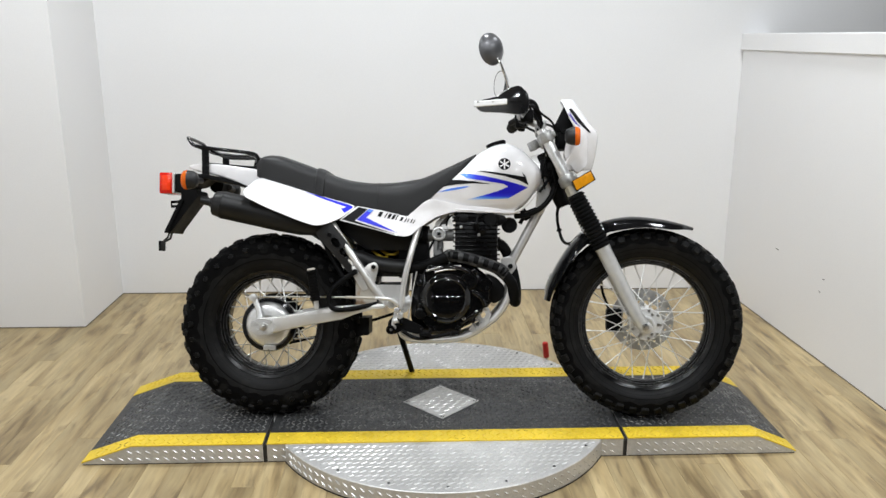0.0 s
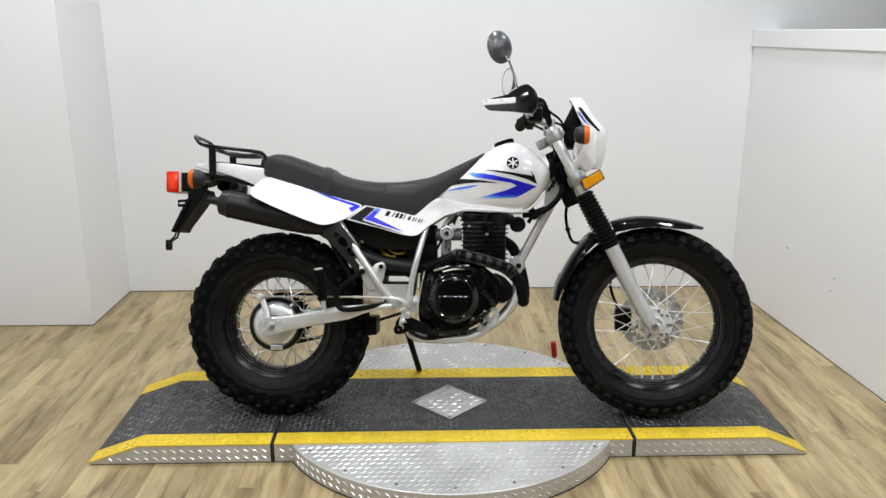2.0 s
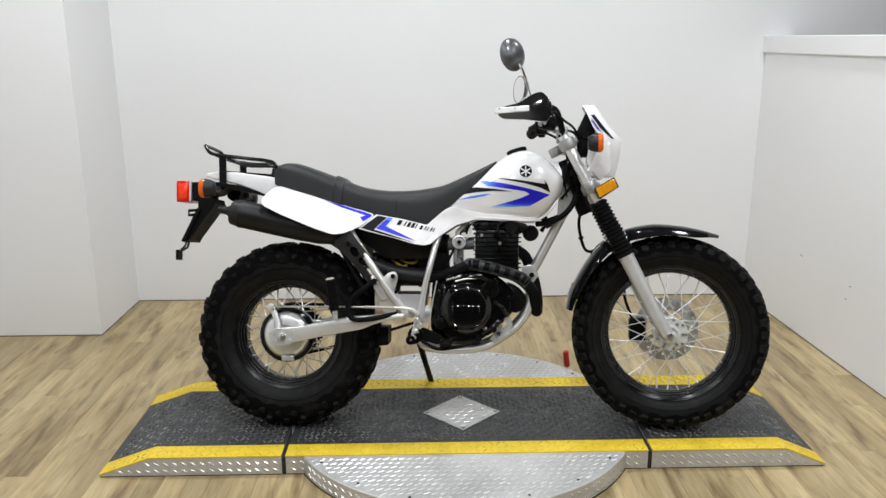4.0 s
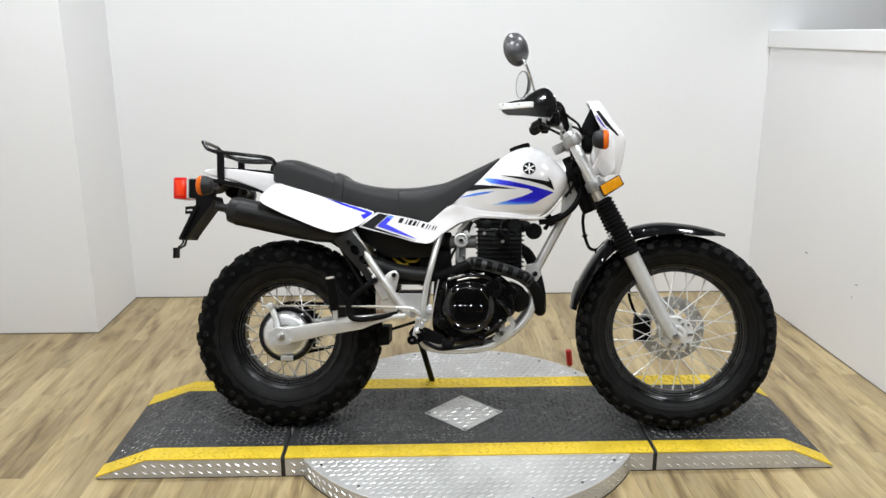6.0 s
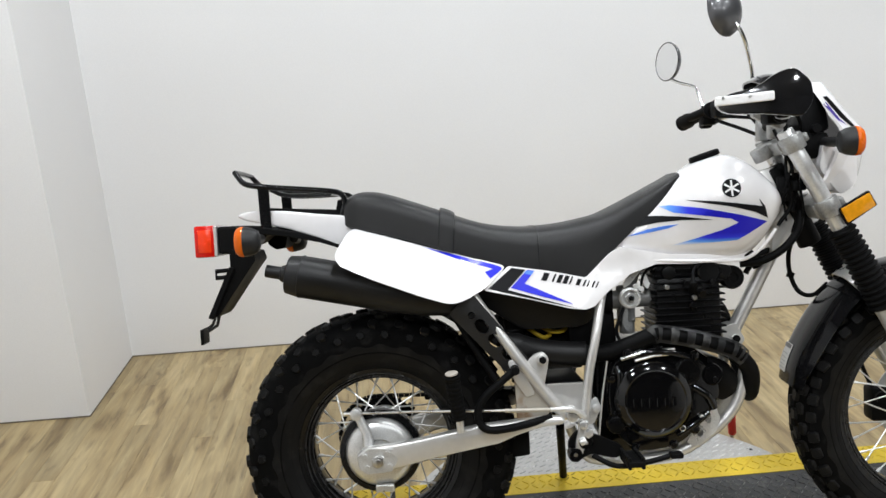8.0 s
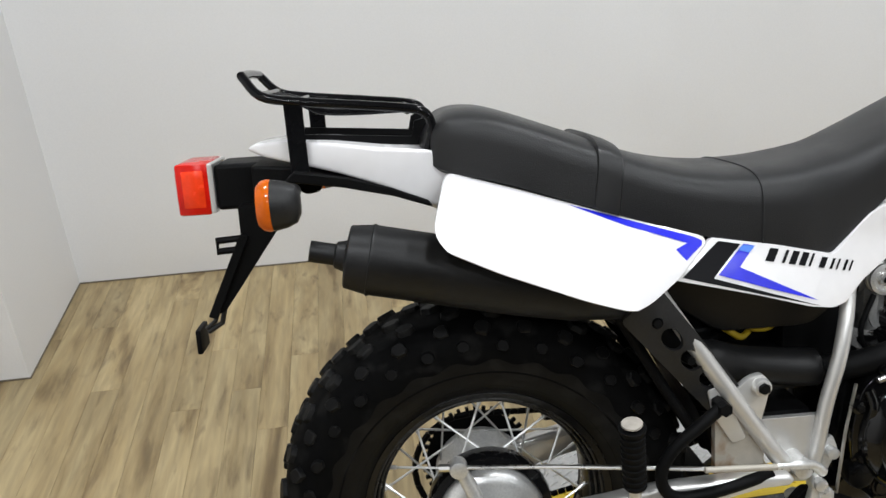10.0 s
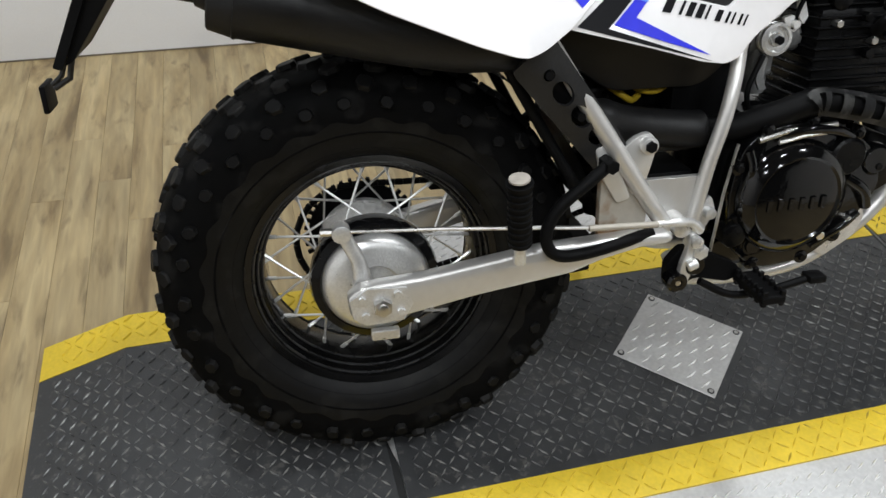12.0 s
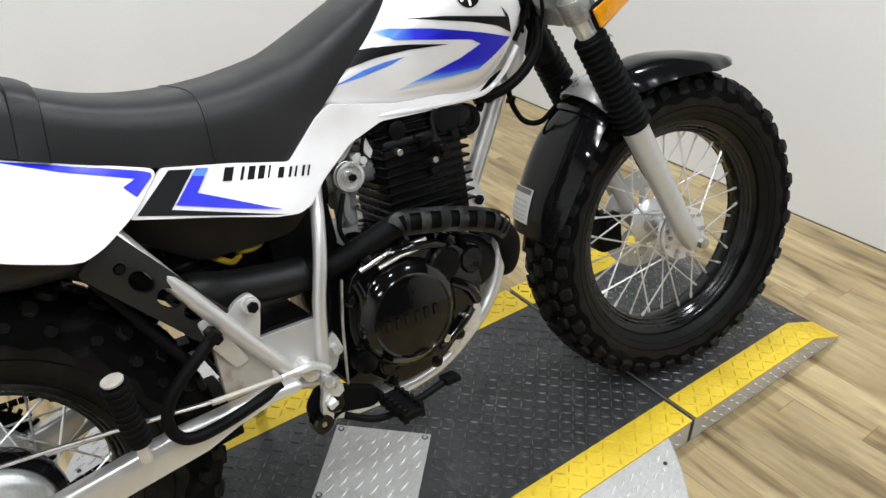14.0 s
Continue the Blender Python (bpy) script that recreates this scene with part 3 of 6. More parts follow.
def super_ring(x, z0, z1, w, n=2.6, count=28, flat=0.0):
    """A rounded cross-section at x, from z0 to z1 and w to each side."""
    out = []
    for k in range(count):
        a = 2 * math.pi * k / count
        c, s = math.cos(a), math.sin(a)
        y = w * math.copysign(abs(c) ** (2 / n), c)
        h = math.copysign(abs(s) ** (2 / n), s)
        if h < 0:
            h = math.copysign(abs(h) ** (1 - flat), h)
        out.append(Vector((x, y, (z0 + z1) / 2 + h * (z1 - z0) / 2)))
    return out


def smooth_rows(rows, n=4):
    """Rows of numbers, glided through."""
    p = [np.array(r, float) for r in rows]
    p = [2 * p[0] - p[1]] + p + [2 * p[-1] - p[-2]]
    out = []
    for i in range(1, len(p) - 2):
        a, b, c, d = p[i - 1:i + 3]
        for k in range(n):
            t = k / n
            out.append(0.5 * (2 * b + (c - a) * t + (2 * a - 5 * b + 4 * c - d) * t * t + (3 * b - a - 3 * c + d) * t ** 3))
    return out + [p[-2]]


def rounded(points, radius, seg=4):
    """An outline with its corners rounded."""
    out = []
    n = len(points)
    for i in range(n):
        p, a, b = Vector(points[i]), Vector(points[i - 1]), Vector(points[(i + 1) % n])
        ra = min(radius, (a - p).length * 0.45, (b - p).length * 0.45)
        s, e = p + (a - p).normalized() * ra, p + (b - p).normalized() * ra
        for k in range(seg + 1):
            t = k / seg
            out.append(tuple((1 - t) ** 2 * s + 2 * t * (1 - t) * p + t * t * e))
    return out


def panel(points, depth, shape, bevel=0.004, radius=0.0):
    """A sheet with an outline in x and z, as thick as depth, bent so that its outer side lies at y = -shape(x, z)."""
    if radius:
        points = rounded(points, radius)
    own = prism(points, 0.0, depth, bevel, seg=3)
    own.normal_update()
    bmesh.ops.triangulate(own, faces=[f for f in own.faces if len(f.verts) > 4])
    bmesh.ops.subdivide_edges(own, edges=[e for e in own.edges if e.calc_length() > 0.06], cuts=2, use_grid_fill=False)
    bmesh.ops.triangulate(own, faces=[f for f in own.faces if len(f.verts) > 4])
    for _ in range(2):
        bmesh.ops.subdivide_edges(own, edges=[e for e in own.edges if e.calc_length() > 0.026], cuts=1)
        bmesh.ops.triangulate(own, faces=[f for f in own.faces if len(f.verts) > 3])
    for v in own.verts:
        v.co.y -= shape(v.co.x, v.co.z)
    return own


def mirrored(bm):
    """The same part for the other side."""
    own = bm.copy()
    own.transform(Matrix.Diagonal((1, -1, 1, 1)))
    bmesh.ops.reverse_faces(own, faces=own.faces[:])
    return own


def pair(name, bm, material, label="", smooth=True, at=None, parent=None):
    """The part on the right side, and the same on the left."""
    other = mirrored(bm)
    a = part(name, bm, material, parent or bike, label, smooth, at)
    b = part(name, other, material, parent or bike, label, smooth, at)
    return a, b


def decal(name, outline, surface, material, lift=0.0012, label="", cuts=3, src=None):
    """A thin film laid on the right side of a part."""
    tree = BVHTree.FromPolygons([v.co for v in surface.data.vertices], [p.vertices for p in surface.data.polygons])
    own = bmesh.new()
    own.faces.new([own.verts.new((x, -1, z)) for x, z in outline])
    own.normal_update()
    bmesh.ops.triangulate(own, faces=own.faces[:])
    for _ in range(cuts):
        bmesh.ops.subdivide_edges(own, edges=[e for e in own.edges if e.calc_length() > 0.012], cuts=1)
        bmesh.ops.triangulate(own, faces=own.faces[:])
    last = -0.12
    for v in own.verts:
        hit = tree.ray_cast(Vector((v.co.x, -1, v.co.z)), Vector((0, 1, 0)))
        if hit[0] is None:
            near = tree.find_nearest(Vector((v.co.x, last, v.co.z)))[0]
            v.co.y = near.y - lift
        else:
            v.co.y = hit[0].y - lift
            last = hit[0].y
    for fc in own.faces:
        fc.normal_update()
        if fc.normal.y > 0:
            fc.normal_flip()
    return part(name, own, material, surface, label, True)


# ---- wheels
REAR = Matrix.Translation((0.014, 0.034, -0.002))
FRONT = Matrix.Translation((0.012, 0.014, 0.0)) @ STEER


def wheel(x, rim_r, rim_w, tyre_prof, lugs, spokes_r, hub_r, hub_w, at, lug_height, twist):
    """A spoked wheel: rim with its tyre, hub and spokes."""
    w = rim_w / 2
    rim = part("wheel", lathe([(rim_r + 0.012, -w), (rim_r + 0.008, -w - 0.004), (rim_r - 0.002, -w), (rim_r - 0.006, -w * 0.82), (rim_r - 0.016, -w * 0.62), (rim_r - 0.022, -w * 0.3), (rim_r - 0.022, w * 0.3), (rim_r - 0.016, w * 0.62), (rim_r - 0.006, w * 0.82), (rim_r - 0.002, w), (rim_r + 0.008, w + 0.004), (rim_r + 0.012, w), (rim_r - 0.008, w * 0.3), (rim_r - 0.008, -w * 0.3)], 72, closed=True), M_RIM, bike, "black enamelled spoked rim", True, at)
    tyre = part("tyre", lathe(tyre_prof, 96), M_RUBBER, bike, "black knobbly rubber tyre", True, at)
    rnd = random.Random(7)
    for r, y, roll, lx, ly, count, phase in lugs:
        kinds = []
        for k in range(4):
            own = bmesh.new()
            outline = ((-0.5, -0.30), (-0.36, -0.5), (0.36, -0.5), (0.5, -0.28), (0.5, 0.32), (0.32, 0.5), (-0.38, 0.5), (-0.5, 0.30))
            if twist > 10:
                outline = ((-0.5, -0.12), (-0.22, -0.5), (0.30, -0.44), (0.5, -0.10), (0.42, 0.30), (0.12, 0.5), (-0.30, 0.40), (-0.46, 0.22))
            low = [Vector((u * lx * rnd.uniform(0.9, 1.1), v * ly * rnd.uniform(0.9, 1.1), -0.4 * lug_height)) for u, v in outline]
            rings = [low, [Vector((q.x * 0.90, q.y * 0.90, lug_height * 0.62)) for q in low], [Vector((q.x * 0.80, q.y * 0.80, lug_height * 0.80)) for q in low]]
            made = [[own.verts.new(q) for q in ring] for ring in rings]
            for a, b in zip(made, made[1:]):
                for n in range(8):
                    own.faces.new((a[n], a[(n + 1) % 8], b[(n + 1) % 8], b[n]))
            own.faces.new(made[-1])
            me = bpy.data.meshes.new("lug")
            own.normal_update()
            own.to_mesh(me)
            own.free()
            me.materials.append(M_LUG)
            kinds.append(me)
        for k in range(count):
            a = 360 * (k + phase + rnd.uniform(-0.06, 0.06)) / count
            ob = new("lug", kinds[k % 4 if k % 3 else (k + 1) % 4])
            ob.parent = tyre
            ob.matrix_basis = Matrix.Rotation(radians(a), 4, "Y") @ Matrix.Translation((0, y + (0.003 if k % 2 else -0.003), r)) @ Matrix.Rotation(radians(roll), 4, "X") @ Matrix.Rotation(radians(rnd.uniform(-8, 8) + (twist if k % 2 else -twist)), 4, "Z")
    for k in range(3):
        for side in (-1, 1):
            ring = [((rim_r - 0.0050 - 0.0068 * k) * math.cos(2 * math.pi * a / 72), side * w * (0.90 - 0.18 * k), (rim_r - 0.0050 - 0.0068 * k) * math.sin(2 * math.pi * a / 72)) for a in range(72)]
            part("rim_ridge", tube(ring, 0.0019, 8, closed=True), M_RIDGE, rim, "", True)
    part("hub", lathe([(0.0, -hub_w), (0.016, -hub_w), (0.018, -hub_w + 0.006), (hub_r, -hub_w + 0.008), (hub_r + 0.003, -hub_w + 0.012), (hub_r, -hub_w + 0.016), (hub_r * 0.6, -hub_w + 0.024), (hub_r * 0.55, hub_w - 0.024), (hub_r, hub_w - 0.016), (hub_r + 0.003, hub_w - 0.012), (hub_r, hub_w - 0.008), (0.018, hub_w - 0.006), (0.016, hub_w), (0.0, hub_w)], 40), M_CAST, rim, "cast aluminium hub", True)
    inner = rim_r - 0.019
    for side in (-1, 1):
        for way in (-1, 1):
            a0 = way * 1.05
            start = Vector((hub_r * 0.93 * math.sin(a0), side * (hub_w - 0.012), hub_r * 0.93 * math.cos(a0)))
            end = Vector((0, side * w * 0.22, inner))
            near = end + (start - end).normalized() * 0.016
            bm = cyl(start, end, 0.0019, 6)
            cyl(near, end, 0.0032, 6, bm)
            me = None
            for k in range(9):
                turn = Matrix.Rotation(2 * math.pi * (k + (0.0 if side < 0 else 0.5) + (0.25 if way > 0 else 0.0)) / 9, 4, "Y")
                if me is None:
                    sp = part("spoke", bm, M_SPOKE, rim, "", True, turn)
                    me = sp.data
                else:
                    sp = new("spoke", me)
                    sp.parent, sp.matrix_basis = rim, turn
    return rim, tyre


REAR_PROF = [(0.190, -0.066), (0.207, -0.080), (0.235, -0.088), (0.262, -0.0905), (0.289, -0.087), (0.306, -0.072), (0.314, -0.046), (0.317, 0.0), (0.314, 0.046), (0.306, 0.072), (0.289, 0.087), (0.262, 0.0905), (0.235, 0.088), (0.207, 0.080), (0.190, 0.066)]
REAR_LUGS = [(0.317, -0.019, 0, 0.036, 0.028, 30, 0.0), (0.317, 0.019, 0, 0.036, 0.028, 30, 0.5), (0.312, -0.054, 14, 0.032, 0.025, 30, 0.3), (0.312, 0.054, -14, 0.032, 0.025, 30, 0.8),
             (0.2975, -0.0800, 52, 0.026, 0.022, 30, 0.0), (0.2975, 0.0800, -52, 0.026, 0.022, 30, 0.5), (0.274, -0.0895, 80, 0.021, 0.019, 30, 0.5), (0.274, 0.0895, -80, 0.021, 0.019, 30, 0.0)]
rear_wheel, rear_tyre = wheel(0, 0.183, 0.132, REAR_PROF, REAR_LUGS, 0.16, 0.072, 0.075, REAR, 0.008, 15)
FRONT_PROF = [(0.236, -0.042), (0.250, -0.056), (0.272, -0.064), (0.290, -0.066), (0.311, -0.060), (0.3235, -0.042), (0.3285, 0.0), (0.3235, 0.042), (0.311, 0.060), (0.290, 0.066), (0.272, 0.064), (0.250, 0.056), (0.236, 0.042)]
FRONT_LUGS = [(0.3280, -0.013, 2, 0.030, 0.025, 44, 0.0), (0.3280, 0.013, -2, 0.030, 0.025, 44, 0.5), (0.3220, -0.038, 22, 0.030, 0.025, 44, 0.4), (0.3220, 0.038, -22, 0.030, 0.025, 44, 0.9),
              (0.307, -0.060, 62, 0.028, 0.026, 44, 0.0), (0.307, 0.060, -62, 0.028, 0.026, 44, 0.5)]
front_wheel, front_tyre = wheel(1.325, 0.2286, 0.072, FRONT_PROF, FRONT_LUGS, 0.21, 0.050, 0.055, FRONT @ pose(1.334, 0, 0.012), 0.0085, 5)
for ob, rows in ((rear_tyre, ((0.205, -0.0790), (0.228, -0.0866))), (front_tyre, ((0.250, -0.0560), (0.264, -0.0615)))):
    for side in (-1, 1):
        for ra, ya in rows:
            part("bead_ring", lathe([(ra, -side * (ya + 0.001)), (ra + 0.0015, -side * (ya - 0.0022)), (ra + 0.0035, -side * (ya - 0.0026)), (ra + 0.006, -side * (ya - 0.0010))], 96), M_RUBBER, ob, "", True)

def sidewall(ob, rows):
    """The smooth outer band between rim and lugs, with a scalloped outer edge."""
    for side in (-1, 1):
        own = bmesh.new()
        n = 156
        grid = []
        for k in range(n):
            a = 2 * math.pi * k / n
            wave = 0.0035 * math.copysign(min(1.0, abs(1.6 * math.sin(a * 26))), math.sin(a * 26))
            grid.append([own.verts.new(((r + (wave if i == len(rows) - 1 else 0)) * math.cos(a), side * (y + 0.0012), (r + (wave if i == len(rows) - 1 else 0)) * math.sin(a))) for i, (r, y) in enumerate(rows)])
        for k in range(n):
            p, q = grid[k], grid[(k + 1) % n]
            for i in range(len(rows) - 1):
                own.faces.new((p[i], p[i + 1], q[i + 1], q[i]) if side < 0 else (p[i], q[i], q[i + 1], p[i + 1]))
        part("sidewall", own, M_SIDEWALL, ob, "smooth dusty sidewall", True)


sidewall(rear_tyre, ((0.192, 0.0675), (0.207, 0.0802), (0.222, 0.0846), (0.235, 0.0882), (0.248, 0.0896)))
sidewall(front_tyre, ((0.238, 0.0440), (0.250, 0.0562), (0.261, 0.0606), (0.272, 0.0642), (0.283, 0.0655)))

# rear drum brake, sprocket and chain
drum = part("brake_drum", lathe([(0.0, -0.098), (0.030, -0.098), (0.034, -0.104), (0.060, -0.103), (0.073, -0.098), (0.079, -0.090), (0.080, -0.074), (0.088, -0.072), (0.090, -0.066), (0.088, -0.058), (0.0, -0.058)], 56), M_CAST, bike, "aluminium brake plate with a black drum ring", True, REAR)
part("drum_ring", lathe([(0.082, -0.088), (0.094, -0.084), (0.097, -0.072), (0.095, -0.050), (0.082, -0.050)], 56, closed=True), M_BLACKGLOSS, drum, "", True)
bm = box(-0.013, 0.030, -0.112, -0.1, -0.088, -0.070, 0.003)
part("wear_tab", bm, M_CAST, drum)
bm = tube([(-0.022, -0.118, 0.018), (-0.026, -0.114, 0.05), (-0.046, -0.110, 0.096)], [0.014, 0.011, 0.0105], 12, squash=0.55)
cyl((-0.022, -0.124, 0.014), (-0.022, -0.098, 0.014), 0.015, 16, bm, bevel=0.002)
cyl((-0.048, -0.124, 0.097), (-0.048, -0.100, 0.097), 0.0135, 14, bm, bevel=0.002)
part("brake_arm", bm, M_CAST, bike, "cast brake arm", True, REAR)
bm = tube([(-0.046, -0.078, 0.096), (0.10, -0.108, 0.100), (0.32, -0.160, 0.1025)], 0.0032, 8)
cyl((-0.062, -0.076, 0.096), (-0.038, -0.079, 0.096), 0.006, 8, bm)
part("brake_rod", bm, M_STEEL, bike, "", True)
part("brake_rod_sleeve", tube([(0.30, -0.159, 0.1025), (0.40, -0.163, 0.100)], 0.0046, 10), M_RUST, bike, "rusted brake linkage sleeve", True)
bm = cyl((0.0, -0.166, 0), (0.0, 0.16, 0), 0.009, 16)
cyl((0.0, -0.171, 0), (0.0, -0.158, 0), 0.014, 6, bm, bevel=0.001)
cyl((0.0, -0.176, 0), (0.0, -0.170, 0), 0.008, 12, bm, bevel=0.001)
part("rear_axle", bm, M_STEEL, bike, "", True, REAR)
bm = lathe([(0.045, 0.096), (0.088, 0.096), (0.088, 0.102), (0.045, 0.102)], 60, closed=True)
for k in range(40):
    a = 2 * math.pi * k / 40
    own = box(-0.003, 0.003, 0.096, 0.102, 0.086, 0.096)
    merge(bm, own, Matrix.Rotation(a, 4, "Y"))
part("sprocket", bm, M_MATTE, bike, at=REAR)
bm = bmesh.new()
chain = [(0.0 + 0.096 * math.cos(a), 0.099, 0.096 * math.sin(a)) for a in [math.pi * (0.5 + k / 12) for k in range(13)]]
chain = chain[::-1] + [(0.45, 0.099, 0.085)]
chain += [(0.475, 0.099, 0.06), (0.45, 0.099, 0.03), (0.2, 0.099, -0.05), (0.0, 0.099, -0.096)]
for a, b in zip(chain, chain[1:]):
    a, b = Vector(a), Vector(b)
    count = max(1, int((b - a).length / 0.0135))
    for k in range(count):
        p, q = a.lerp(b, k / count), a.lerp(b, (k + 1) / count)
        cyl(p + (q - p) * 0.04, q - (q - p) * 0.04, 0.0055, 6, bm)
part("chain", bm, M_MATTE, bike, "oily black drive chain", True)

# ---- swingarm and frame
ARM = [(-0.045, -0.016), (-0.020, -0.028), (0.03, -0.024), (0.14, 0.001), (0.28, 0.026), (0.325, 0.044), (0.385, 0.060), (0.425, 0.063), (0.434, 0.071), (0.425, 0.080), (0.38, 0.080), (0.24, 0.069), (0.06, 0.036), (0.0, 0.030), (-0.03, 0.026), (-0.048, 0.012)]
bm = prism(ARM, -0.156, -0.128, 0.006, seg=3)
for v in bm.verts:
    k = max(0.0, min(1.0, 1 - v.co.x / 0.44))
    v.co += Vector((0.014 * k, 0.034 * k, -0.002 * k))
pair("swingarm", bm, M_SILVER, "silver-painted box swingarm", smooth=True)
bm = prism([(-0.042, -0.018), (-0.024, -0.030), (0.03, -0.026), (0.045, 0.0), (0.035, 0.026), (-0.02, 0.029), (-0.046, 0.012)], -0.161, -0.1575, 0.001)
for bx, bz in ((-0.028, 0.012), (0.022, 0.017), (0.026, -0.012), (-0.024, -0.014)):
    cyl((bx, -0.166, bz), (bx, -0.160, bz), 0.006, 6, bm)
part("axle_plate", bm, M_CAST, bike, at=REAR)
part("chain_guard", box(0.12, 0.375, 0.07, 0.115, 0.085, 0.100, 0.004), M_MATTE, bike)
part("swingarm_slider", prism([(0.27, 0.010), (0.31, 0.020), (0.365, 0.022), (0.365, -0.040), (0.31, -0.046), (0.27, -0.03)], -0.02, 0.10, 0.004), M_MATTE, bike)
tube_r = tube(spline([(0.222, -0.062, 0.405), (0.250, -0.106, 0.345), (0.335, -0.126, 0.215), (0.405, -0.124, 0.115), (0.437, -0.116, 0.073)], 4), 0.0125, 14)
pair("frame_tube", tube_r, M_SILVER, "silver-painted frame tube")
tube_f = tube(spline([(0.553, -0.066, 0.375), (0.538, -0.080, 0.33), (0.526, -0.098, 0.285), (0.512, -0.110, 0.23), (0.496, -0.110, 0.16), (0.484, -0.106, 0.062)], 4), 0.0105, 14)
pair("frame_tube", tube_f, M_SILVER, "silver-painted frame tube")
pair("frame_tube", tube([(0.19, -0.085, 0.330), (0.255, -0.10, 0.215), (0.30, -0.105, 0.14)], 0.008, 10), M_MATTE)
pair("frame_gusset", prism(rounded([(0.388, 0.143), (0.503, 0.143), (0.487, 0.072), (0.425, 0.072)], 0.004), -0.104, -0.094, 0.002), M_SILVER, "silver pressed frame gusset", smooth=False)
bm = prism(rounded([(0.352, 0.196), (0.374, 0.216), (0.395, 0.222), (0.407, 0.206), (0.402, 0.180), (0.392, 0.140), (0.376, 0.128)], 0.008), -0.124, -0.112, 0.002)
prism(rounded([(0.314, 0.205), (0.330, 0.210), (0.352, 0.172), (0.372, 0.128), (0.352, 0.122), (0.325, 0.165)], 0.006), -0.128, -0.114, 0.002, bm)
cyl((0.391, -0.136, 0.205), (0.391, -0.112, 0.205), 0.0125, 16, bm, bevel=0.002)
# Two black blocks added to fill see-through gaps that lie in shade.
part("gap_shade_block", box(0.388, 0.492, -0.070, 0.040, 0.170, 0.218, 0.006), M_AIRBOX, bike, "black block added for the shade in the gap below the airbox", True)
part("pivot_shade_block", box(0.398, 0.490, -0.086, 0.090, 0.084, 0.146, 0.008), M_MATTE, bike, "black block added for the shade round the swingarm pivot", True)
pair("peg_bracket", bm, M_SILVER, "silver passenger-peg bracket with a bolt", smooth=True)
pair("bracket_bolt", cyl((0.391, -0.141, 0.205), (0.391, -0.133, 0.205), 0.0085, 6, bevel=0.001), M_MATTE, smooth=False)
pair("bracket_bolt", cyl((0.328, -0.160, 0.188), (0.328, -0.128, 0.188), 0.010, 6, bevel=0.001), M_MATTE, smooth=False)
bm = prism(rounded([(0.328, 0.165), (0.368, 0.165), (0.402, 0.105), (0.400, 0.070), (0.330, 0.066)], 0.008), -0.122, -0.108, 0.003)
part("linkage_plate", bm, M_RUST, bike, "dull linkage plate with rust streaks")
bm = tube(spline([(0.330, -0.146, 0.190), (0.300, -0.150, 0.168), (0.260, -0.152, 0.136), (0.242, -0.152, 0.104), (0.245, -0.152, 0.076), (0.266, -0.152, 0.060), (0.316, -0.150, 0.062), (0.404, -0.142, 0.078)], 5), 0.0088, 12)
pair("peg_loop", bm, M_MATTE, "black tubular passenger-peg loop")
prof = [(0.0, 0.0)]
for k in range(9):
    prof += [(0.0165, 0.004 + k * 0.0105), (0.0165, 0.009 + k * 0.0105), (0.0145, 0.0100 + k * 0.0105), (0.0145, 0.0140 + k * 0.0105)]
prof += [(0.0175, 0.100), (0.0185, 0.106), (0.0, 0.106)]
q = (Vector((0.188, -0.192, 0.194)) - Vector((0.200, -0.165, 0.090))).to_track_quat("Z", "Y").to_matrix().to_4x4()
bm = lathe(prof, 20, "z", m=Matrix.Translation((0.200, -0.165, 0.090)) @ q)
right, left = pair("passenger_peg", bm, M_BOOT, "folded black ribbed passenger peg")
cap = cyl((0.1878, -0.1925, 0.196), (0.1875, -0.193, 0.1985), 0.0140, 20)
part("peg_cap", cap, M_CAP, right, "pale worn rubber end")
part("peg_hinge", cyl((0.2015, -0.162, 0.062), (0.200, -0.165, 0.092), 0.0085, 12), M_CAST, right, "", True)
bm = cyl((0.452, -0.142, 0.078), (0.452, 0.15, 0.078), 0.0150, 20, bevel=0.003)
cyl((0.482, -0.150, 0.040), (0.482, -0.110, 0.040), 0.012, 6, bm, bevel=0.001)
part("pivot_casting", bm, M_CAST, bike, "cast swingarm pivot", True)
bm = prism(rounded([(0.476, 0.085), (0.512, 0.110), (0.522, 0.085), (0.505, 0.050), (0.485, 0.045)], 0.006), -0.104, -0.096, 0.002)
cyl((0.510, -0.115, 0.084), (0.510, -0.09, 0.084), 0.009, 14, bm, bevel=0.001)
part("brake_light_switch", bm, M_CAST, bike, "", True)
part("brake_switch_spring", tube([(0.538, -0.112, 0.190), (0.524, -0.116, 0.12), (0.510, -0.125, 0.028)], 0.0024, 8), M_STEEL, bike, "", True)
# footrest plate, peg and pedal
bm = prism(rounded([(0.440, 0.016), (0.462, 0.042), (0.500, 0.030), (0.556, 0.004), (0.566, -0.012), (0.545, -0.026), (0.490, -0.012), (0.462, -0.026), (0.442, -0.022)], 0.010), -0.128, -0.112, 0.003)
own = tube(spline([(0.400, -0.163, 0.100), (0.434, -0.160, 0.098), (0.458, -0.153, 0.092), (0.476, -0.147, 0.076)], 4), [0.0048] * 3 + [0.0066] * 7 + [0.0080] * 3, 10, squash=0.8)
prism(rounded([(0.462, 0.062), (0.478, 0.066), (0.482, 0.040), (0.474, 0.012), (0.466, -0.012), (0.452, -0.012), (0.455, 0.020), (0.462, 0.045)], 0.005), -0.146, -0.134, 0.004, own, 3)
cyl((0.472, -0.154, 0.058), (0.472, -0.128, 0.058), 0.0095, 16, own, bevel=0.002)
